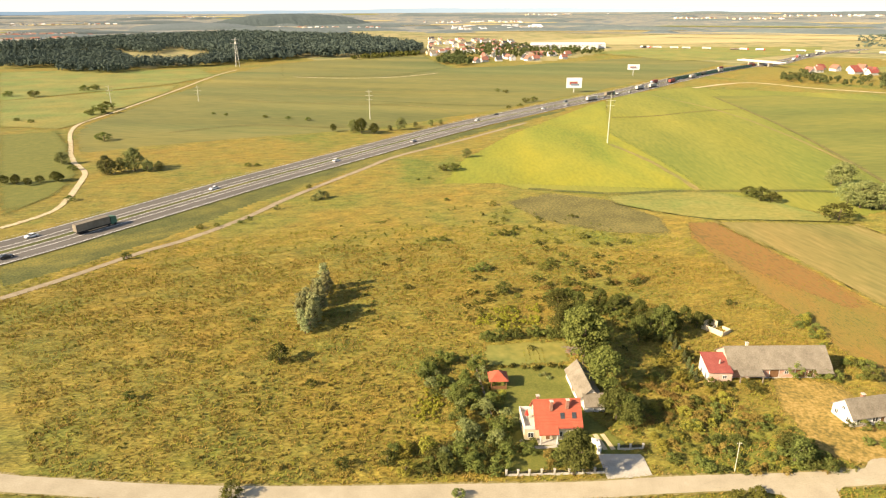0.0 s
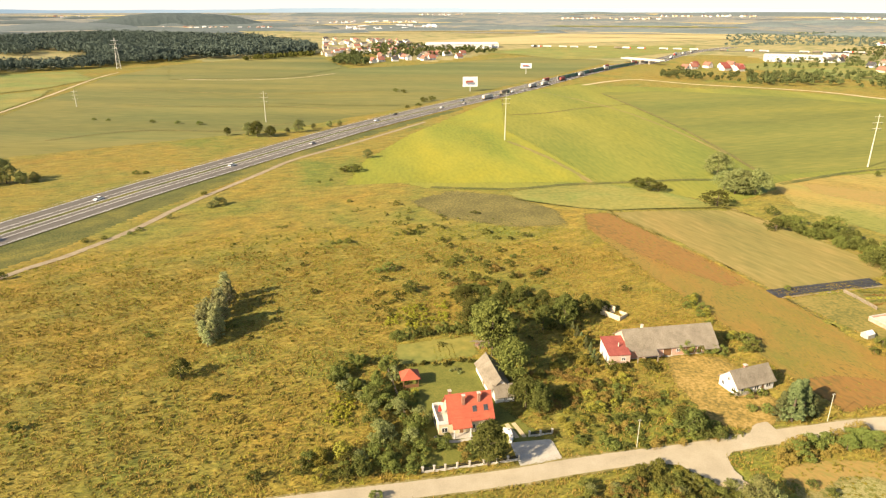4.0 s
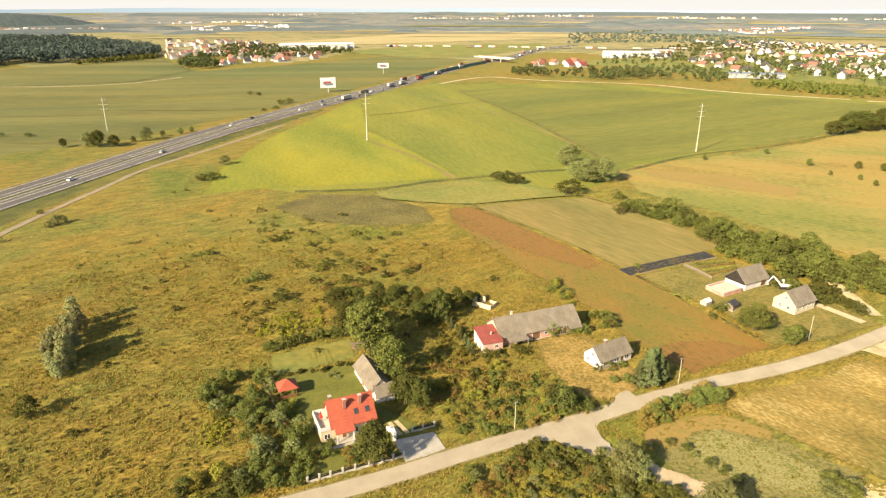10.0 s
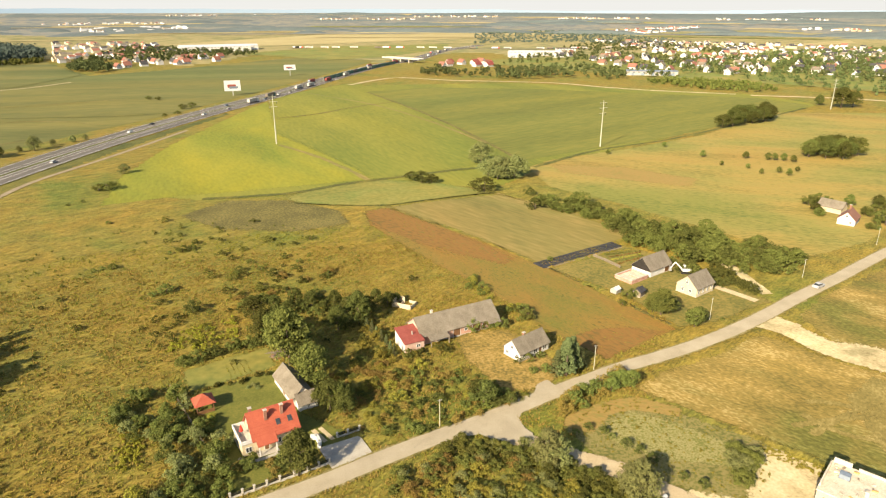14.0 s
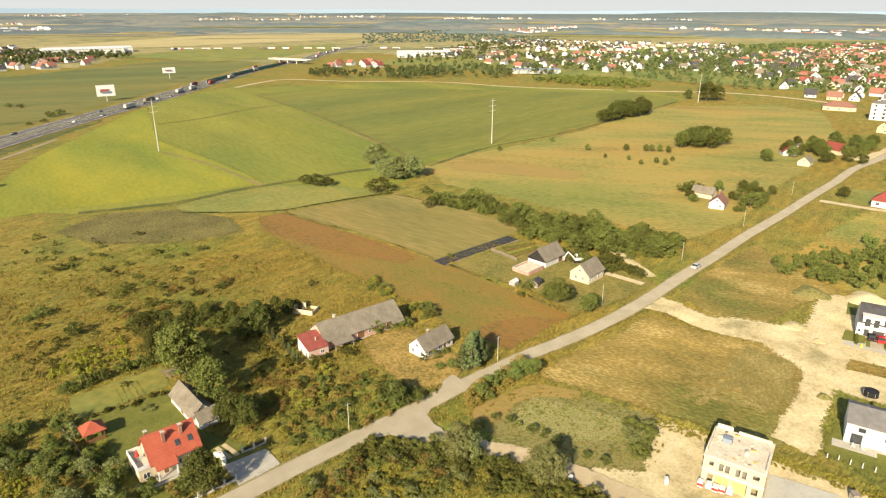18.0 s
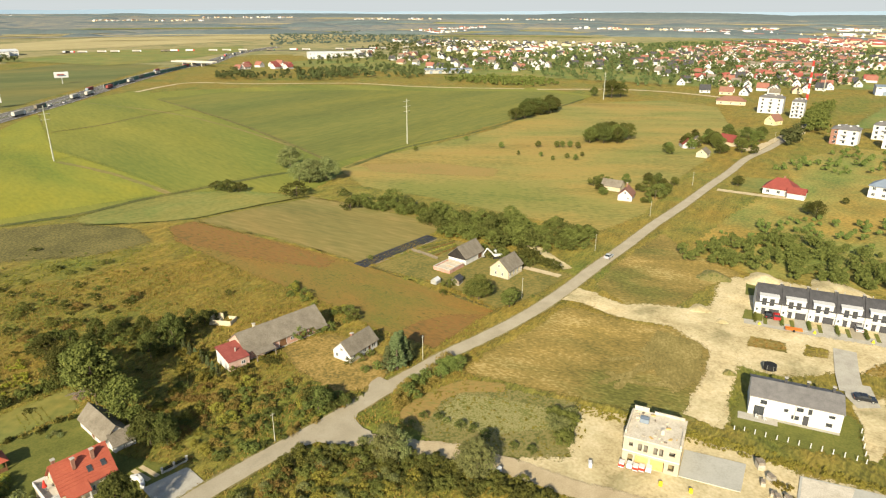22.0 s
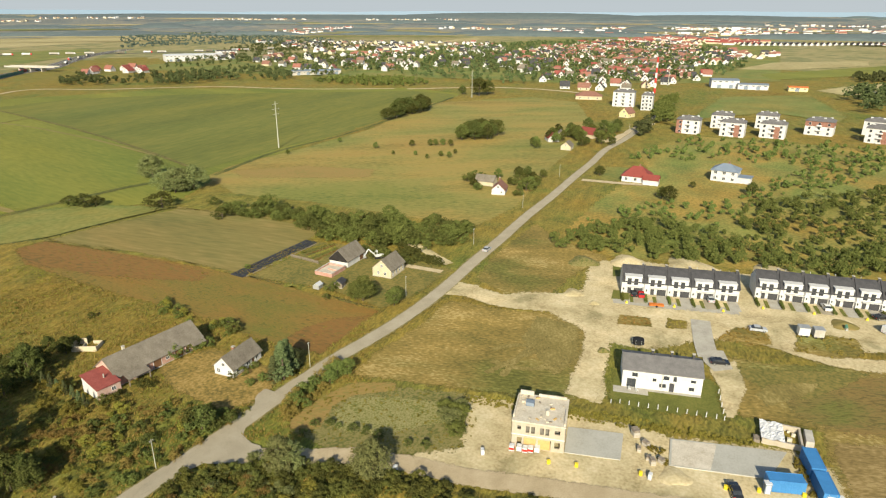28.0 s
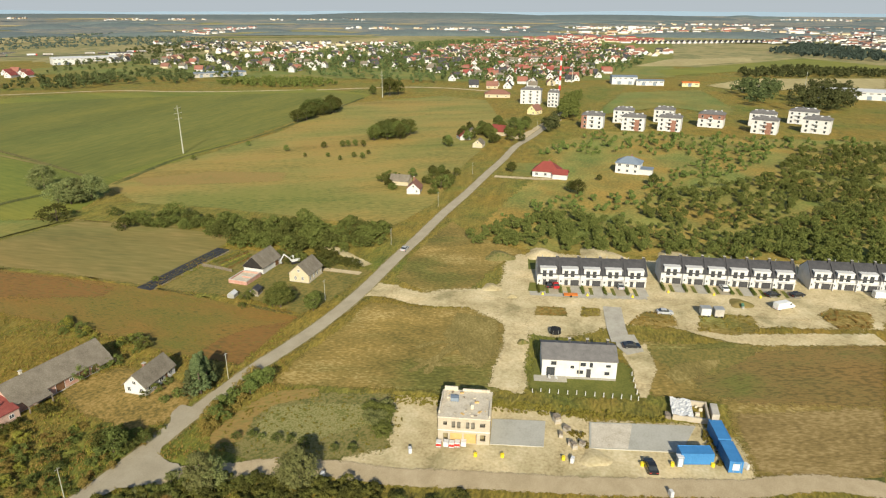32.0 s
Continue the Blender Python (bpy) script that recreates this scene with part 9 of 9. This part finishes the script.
patch("paved_forecourt", [(170.2, 51), (181.9, 19.4), (176.9, 17), (166.5, 49.4)], PAVING, 0.232, "grey paved strip before terraced houses", "pavement", 0.1)

# -- the building site
srng = random.Random(9)
def bag(p, mat_, label, cat, h=0.62, w=0.36):
    t = thing(cat.replace(" ", "_"), p[0], p[1], 0.16, srng.uniform(0, 90), label, cat, "bins and bags on the building site")
    part("drum", tube((0, 0, 0), (0, 0, h), w, w * 0.94, 12), mat_, t)
    part("lid", tube((0, 0, h), (0, 0, h + 0.08), w * 1.05, w * 1.0, 12), mat_, t)


for p in ((92.3, 35.6), (94.3, 31), (103.1, 7), (105.5, 2), (108.5, -4.7), (98.5, 20.5)):
    bag(p, PLASTIC_YELLOW, "yellow plastic drum on sandy ground", "plastic drum")
for p in ((110.4, -10.2), (75, 57.9), (97.1, 1.2), (87.9, 47.1), (98.4, 18.8)):
    t = thing("white_box", p[0], p[1], 0.2, srng.uniform(0, 60), "white metal utility box on sandy ground", "utility box", "utility boxes")
    part("cabinet", box(-0.5, 0.5, -0.3, 0.3, 0.1, 1.1, bevel=0.03), PLASTIC_WHITE, t)
    part("base", box(-0.55, 0.55, -0.35, 0.35, 0, 0.1), CONCRETE, t)
    part("door", box(-0.42, 0.42, -0.33, -0.3, 0.18, 1.02), PLASTIC_WHITE, t)
for k, p in enumerate(((92.1, 43.1), (92.8, 41.9), (93, 40.8), (93.6, 39.9), (94.3, 38.9))):
    t = thing("block_pallet", p[0], p[1], 0.12, -71, "pallet of wrapped blocks in red and white foil", "pallet", "pallets beside the unfinished house")
    part("pallet", box(-0.5, 0.5, -0.6, 0.6, 0, 0.14), WOOD_OLD, t)
    st = part("wrapped_load", box(-0.48, 0.48, -0.56, 0.56, 0.14, 1.1), PLASTIC_WHITE, t)
    part("wrapping", box(-0.5, 0.5, -0.58, 0.58, 0.35, 0.85), (RED_PAINT, PLASTIC_WHITE)[k % 3 == 1], st)
for p, s_ in (((102.7, 19.6), 1.0), ((103.9, 18.3), 0.9), ((109.4, 24.9), 1.3), ((107.2, 22.2), 1.0), ((103.4, 20.6), 0.7), ((105, 22.8), 0.8)):
    t = thing("brick_stack", p[0], p[1], 0.14, srng.uniform(0, 90), "stack of pale building blocks on bare soil", "building blocks", "stacks on the building site")
    for k in range(3):
        part("layer", box(-0.6 * s_, 0.6 * s_, -0.5 * s_ + 0.05 * k, 0.5 * s_, k * 0.42 * s_, (k * 0.42 + 0.4) * s_), (BLOCK_WALL, CONCRETE, WOOD_OLD)[k % 3], t)
cabp = (106, 0.9)
tl = thing("portable_toilet", cabp[0], cabp[1], 0.14, -65, "pale blue portable toilet beside a container", "toilet")
part("cabin", box(-0.55, 0.55, -0.55, 0.55, 0.1, 2.1, bevel=0.04), BLUE_ROOF, tl)
part("roof", box(-0.6, 0.6, -0.6, 0.6, 2.1, 2.25, bevel=0.05), PLASTIC_WHITE, tl)
part("door", box(-0.38, 0.38, -0.58, -0.55, 0.2, 1.95), PLASTIC_WHITE, tl)


def heap(p, r, h, mat_, label, seed, cat="heap"):
    rng = np.random.RandomState(seed)
    n, m = 18, 7
    verts, faces = [(0, 0, h)], []
    for j in range(1, m + 1):
        for i in range(n):
            a = 2 * math.pi * i / n
            q = r * j / m * (1 + 0.18 * math.sin(3 * a + seed) + rng.uniform(-0.06, 0.06))
            z = h * (1 - (j / m) ** 1.3) + rng.uniform(-0.05, 0.05) * h
            verts.append((q * math.cos(a), q * math.sin(a), z if j < m else -0.1))
    for i in range(n):
        faces.append((0, 1 + i, 1 + (i + 1) % n))
        for j in range(m - 1):
            b0, b1 = 1 + j * n, 1 + (j + 1) * n
            faces.append((b0 + i, b1 + i, b1 + (i + 1) % n, b0 + (i + 1) % n))
    o = new("earth_mound", mesh_of("earth_mound", verts, faces, mat_, True))
    o.matrix_world = pose(p[0], p[1], 0.2, 0, 0, 20 * seed)
    return tagged(o, label, cat, "heaps of earth")


for k, (p, r, h, m_, text) in enumerate((((101.5, 15.3), 2.8, 0.4, SAND, "low flattened heap of pale sand"), ((186.7, -6.5), 3.5, 1.0, STUBBLE, "flat heap of brown earth"), ((192.6, 68.7), 5.0, 1.4, CHALK, "weedy heap of pale earth"),
                                          ((166.9, 61.6), 3.0, 0.7, SAND, "flat heap of pale earth"), ((200.5, 56.2), 6.0, 1.6, SAND, "long bank of yellow sand"), ((207.4, 38.4), 8.0, 1.5, SAND, "long bank of yellow sand"),
                                          ((215.3, 13.7), 8.0, 1.5, SAND, "long bank of yellow sand"), ((138.2, 42), 1.6, 0.8, CHALK, "small dark heap of earth"), ((163.3, 54), 1.5, 0.7, SAND, "small pale heap of rubble"))):
    heap(p, r, h, m_, text, k + 1)
for k, (poly, n_) in enumerate((([(160.1, 19.9), (169.7, 17.4), (170.6, 10), (164.9, 7.9), (160.3, 13)], 60), ([(163.7, 3), (175.5, 3.2), (179.4, -9.6), (171, -12), (165.3, -5.9)], 80), ([(187.9, -25.8), (194.6, -29.5), (196.1, -39.2), (185.2, -38.6), (180.8, -31.1)], 70),
                                ([(154.1, 44.2), (160, 45.3), (162.6, 37.9), (157.4, 35.9)], 24), ([(159, 32.5), (164.7, 33.6), (166.3, 28.8), (161.3, 27.7)], 24), ([(102.5, 59.9), (105.8, 49.3), (112.4, 24), (119.1, 4.7), (120.7, 5), (115.3, 24.8), (108.7, 48)], 150), ([(108, 22.8), (107.9, 18.8), (103, 16.8), (104.1, 18.4), (106.4, 21.8)], 30), ([(118.6, -1.3), (119.3, -2.8), (109.9, -6.9), (108.7, -5.4)], 46))):
    if k < 5:
        patch("weedy_mound", poly, DRYGRASS, 0.285, "low mound of brown weeds on disturbed soil", "mound", 0.8, k, soft=3.0)
    woods("weeds", poly, n_, 0.25, 0.75, "rank brown and green weeds on disturbed soil", (BLADES, LEAF_LIME)[k > 4], 230 + k, clumps=4, per=16, size=0.11, width=1.6)
# stacked formwork and blocks in the corner of the site
bk = thing("block_enclosure", 124.4, 1.0, 0.1, -78, "low roofless enclosure of yellow blocks partly covered with white foil", "enclosure")
for x0, x1, y0, y1, z in ((-3.6, 3.6, -3.3, -2.9, 1.15), (-3.6, 3.6, 2.6, 3.0, 1.3), (-3.6, -3.2, -2.9, 2.6, 1.2), (3.2, 3.6, -2.9, 2.6, 1.2), (-0.2, 0.1, -2.9, 2.6, 1.1)):
    part("wall", box(x0, x1, y0, y1, 0, z), BLOCK_WALL, bk)
erng = np.random.RandomState(5)
gu, gv = np.meshgrid(np.linspace(-3.8, 0.4, 15), np.linspace(-3.4, 3.1, 19), indexing="ij")
gz = 1.36 + erng.uniform(-0.13, 0.16, gu.shape) + 0.1 * np.sin(gu * 2.1 + gv)
fv = [(float(a), float(b), float(c)) for a, b, c in zip(gu.ravel(), gv.ravel(), gz.ravel())]
ff_ = [(a * 19 + b, (a + 1) * 19 + b, (a + 1) * 19 + b + 1, a * 19 + b + 1) for a in range(14) for b in range(18)]
part("foil_cover", mesh_of("foil_cover", fv, ff_, PLASTIC_WHITE), None, bk, "wrinkled white foil cover")
for kx, ky, kw in ((1.0, -1.2, 0.9), (2.0, 0.9, 0.7), (1.3, 1.9, 0.5)):
    part("rubble_block", box(kx, kx + kw, ky, ky + kw * 0.7, 0, 0.5 + kw * 0.4, bevel=0.05), DUSTY_SLAB, bk)
part("shutter_panel", box(4.2, 5.6, -1.5, 2.6, 0, 1.4), CONCRETE, bk)
part("side_stack", box(-5.0, -3.9, -3.4, -1.6, 0, 0.7), WOOD_OLD, bk)
# fence posts round the lawn of the white house
for k, p in enumerate([(117.4, 32.7), (118.4, 31.1), (119, 29.3), (119.6, 27.5), (120.2, 25.6), (120.9, 23.8), (121.4, 22), (122, 20.1), (122.6, 18.3), (123.1, 16.5), (123.6, 14.7), (124.1, 12.8), (124.3, 11.3), (126.8, 12), (129.2, 12.8), (131.7, 13.6), (134.2, 14.4)]):
    t = thing("fence_post", p[0], p[1], 0.1, 0, "short white fence post at the edge of a lawn", "fence post", "fence posts round the lawn")
    part("post", box(-0.07, 0.07, -0.07, 0.07, 0, 1.1), PLASTIC_WHITE, t)
    part("base", box(-0.15, 0.15, -0.15, 0.15, 0, 0.12), CONCRETE, t)
tp = (144.7, 35.3)
tr_ = thing("trampoline", tp[0] + 1, tp[1] + 0.5, 0.1, 0, "round trampoline with a dark safety net", "trampoline")
part("net", tube((0, 0, 0.9), (0, 0, 1.9), 1.4, 1.4, 16), RUBBER, tr_)
part("mat", tube((0, 0, 0.8), (0, 0, 0.9), 1.5, 1.5, 16), RUBBER, tr_)
for k in range(6):
    part("leg", tube((1.4 * math.cos(k), 1.4 * math.sin(k), 0), (1.4 * math.cos(k), 1.4 * math.sin(k), 2.0), 0.04, 0.04, 5), STEEL, tr_)
for p, L_, text in (((174.4, 2.1), 2.6, "white site cabin on wheels"), ((175.3, -1.2), 2.4, "grey site cabin")):
    t = thing("site_cabin", p[0], p[1], 0.2, -70, text + " beside piles of earth", "cabin", "cabins on the building site")
    part("body", box(-L_ / 2, L_ / 2, -1.1, 1.1, 0.4, 2.5, bevel=0.06), PLASTIC_WHITE if "white" in text else CONCRETE, t)
    part("roof", box(-L_ / 2 - 0.1, L_ / 2 + 0.1, -1.2, 1.2, 2.5, 2.62), STEEL, t)
    for sx in (-0.7, 0.7):
        part("wheel", tube((sx, -1.15, 0.3), (sx, -0.95, 0.3), 0.3, 0.3, 10), RUBBER, t)
mp = (183.7, -7.1)
mx = thing("concrete_mixer", mp[0], mp[1], 0.2, 30, "small teal concrete mixer among rubble", "mixer")
part("drum", tube((0, 0, 0.7), (0.5, 0, 1.5), 0.5, 0.3, 10), GREEN_PAINT, mx)
part("stand", box(-0.4, 0.4, -0.3, 0.3, 0, 0.7), STEEL, mx)
tp = (170.9, 38.5)
tr2 = thing("trailer", tp[0], tp[1], 0.24, -68, "orange flat trailer parked by a road", "trailer")
part("bed", box(-2.0, 2.0, -0.8, 0.8, 0.45, 0.7), ORANGE_PAINT, tr2)
part("drawbar", box(2.0, 3.2, -0.06, 0.06, 0.45, 0.55), STEEL, tr2)
for sy in (-0.85, 0.85):
    part("wheel", tube((0, sy - 0.1, 0.32), (0, sy + 0.1, 0.32), 0.32, 0.32, 10), RUBBER, tr2)

# -- overpass and noise barrier on the motorway
op, oq = (444.4, 942.4), (409.6, 1026.5)
br = thing("overpass", op[0], op[1], 0, math.degrees(math.atan2(op[1] - oq[1], op[0] - oq[0])), "pale concrete overpass crossing the motorway", "bridge")
part("deck", box(-38, 38, -5, 5, 5.0, 6.2), CONCRETE, br)
for sy in (-5, 4.8):
    part("parapet", box(-38, 38, sy, sy + 0.2, 6.2, 7.2), CONCRETE, br)
for sx in (-17, 0, 17):
    part("pier", box(sx - 0.7, sx + 0.7, -4, 4, 0, 5.0), CONCRETE, br)
nb = thing("noise_barrier", 0, 0, 0, 0, "long green noise barrier beside the motorway", "barrier")
bl = smooth_line([(246.5, 735.2), (311.4, 809), (383.5, 882.5), (424.2, 923.8)], 6)
for (x0, y0), (x1, y1) in zip(bl, bl[1:]):
    d, a = math.hypot(x1 - x0, y1 - y0), math.degrees(math.atan2(y1 - y0, x1 - x0))
    o = part("panel", box(0, d, -0.1, 0.1, 0, 4.0), GREEN_PAINT, nb)
    o.matrix_local = pose(x0, y0, 0, 0, 0, a)
    o = part("post", box(-0.15, 0.15, -0.15, 0.15, 0, 4.2), STEEL, nb)
    o.matrix_local = pose(x0, y0, 0, 0, 0, a)
for side in (-13.2, 13.2, 0):
    g = ribbon("guard_rail", MOTOR, 0.12, STEEL, 0.95, "steel guard rail along the motorway", "guard rail", side)

# ---- grasses of the near meadow ----
def tufts(name, count, r0, r1, a0, a1, h0, h1, label, material, seed):
    """Tufts of bent blades, with none on roads, yards or fields."""
    rng = np.random.RandomState(seed)
    r = np.sqrt(rng.uniform(r0 * r0, r1 * r1, count))
    a = np.radians(rng.uniform(a0, a1, count))
    x, y = r * np.cos(a), r * np.sin(a)
    k = np.sin(x * 0.35 + 2 * np.sin(y * 0.21)) + np.sin(y * 0.4 + 2 * np.sin(x * 0.17)) + rng.normal(size=count) * 0.8
    keep = k > -1.6
    for poly in FIELD_POLYS:
        keep &= ~inside(x, y, poly)
    for line, w in RIBBONS:
        keep &= ~near_line(x, y, line, w)
    x, y = x[keep], y[keep]
    n = len(x)
    quads = []
    for b in range(4):
        t = rng.uniform(0, 6.283, n)
        h, w, lean = rng.uniform(h0, h1, n), rng.uniform(0.05, 0.12, n), rng.uniform(0.15, 0.5, n)
        dx, dy = np.cos(t), np.sin(t)
        bx_, by_ = x + rng.uniform(-0.3, 0.3, n), y + rng.uniform(-0.3, 0.3, n)
        z0 = np.full(n, 0.1)
        quads.append(np.stack([np.stack([bx_ - dy * w, by_ + dx * w, z0], 1), np.stack([bx_ + dy * w, by_ - dx * w, z0], 1),
                               np.stack([bx_ + dx * lean + dy * w * 0.4, by_ + dy * lean - dx * w * 0.4, z0 + h], 1), np.stack([bx_ + dx * lean - dy * w * 0.4, by_ + dy * lean + dx * w * 0.4, z0 + h], 1)], 1))
    v = np.concatenate(quads).reshape(-1, 3)
    me = leaf_mesh(name, (v, np.arange(len(v)).reshape(-1, 4)), material)
    return tagged(new(name, me), label, "grass", kind="stuff")


GREEN_BLADES = leafy("green_grass_blades", (0.15, 0.14, 0.027), (0.27, 0.225, 0.045), vary=0.0)
tufts("meadow_grass", 46000, 85, 215, 40, 128, 0.22, 0.5, "tufts of tall dry ochre grass", BLADES, 1)
tufts("meadow_weeds", 30000, 85, 235, 40, 128, 0.2, 0.45, "tufts of green weeds in the meadow", GREEN_BLADES, 2)
woods("low_shrubs", [(-80.8, 95.9), (-121, 158.3), (-89.5, 195.1), (-18.8, 234.9), (9.6, 157.3), (1.7, 133.5), (-8.2, 119.3), (-2.9, 94.2)], 170, 0.35, 0.95, "low green and rusty shrubs scattered over the meadow", LEAF_SCRUB, 240, clumps=4, per=30, size=0.09, width=1.3)
woods("low_shrubs", [(-48.8, 92.9), (-59.5, 119.6), (-30.3, 133.6), (-6.3, 133.6), (-4.8, 92.6)], 160, 0.35, 0.95, "low rusty shrubs scattered over the meadow", LEAF_RUST, 241, clumps=4, per=30, size=0.09, width=1.3)
woods("low_shrubs", [(-41, 145), (-40.4, 235.1), (28.1, 273.8), (74.3, 221), (76, 171.5), (55.7, 144.3), (24.4, 153.8), (1.8, 144.5)], 220, 0.4, 1.2, "low green shrubs scattered over the meadow", LEAF_SCRUB, 242, clumps=4, per=28, size=0.1, width=1.3)
woods("goldenrod", [(8, 152), (11.5, 161), (26, 164), (25, 152), (15.6, 148)], 130, 0.5, 1.0, "patch of bright yellow goldenrod in the meadow", LEAF_GOLD, 250, clumps=4, per=26, size=0.1, width=1.6)
woods("goldenrod", [(-8, 112), (-3, 124), (0, 118), (-2, 108)], 60, 0.5, 1.0, "patch of bright yellow goldenrod beside a thicket", LEAF_GOLD, 251, clumps=4, per=26, size=0.1, width=1.6)
woods("strip_weeds", FIELDS["rust_field"][0], 260, 0.15, 0.35, "low green weeds on a fallow strip", LEAF_LIME, 244, clumps=3, per=12, size=0.08, width=1.6)
woods("plot_weeds", FIELDS["weedy_plot"][0], 300, 0.2, 0.5, "low green weeds on chalky soil", LEAF_LIME, 245, clumps=3, per=12, size=0.08, width=1.6)
woods("edge_weeds", [(102.9, 60.1), (106.6, 49.7), (114, 24.4), (120, 4.9), (118.4, 4.6), (111.7, 23.8), (103.9, 48.4), (100.5, 58.7)], 320, 0.25, 0.7, "green weedy bank beside a building site", LEAF_LIME, 248, clumps=4, per=14, size=0.09, width=1.5)
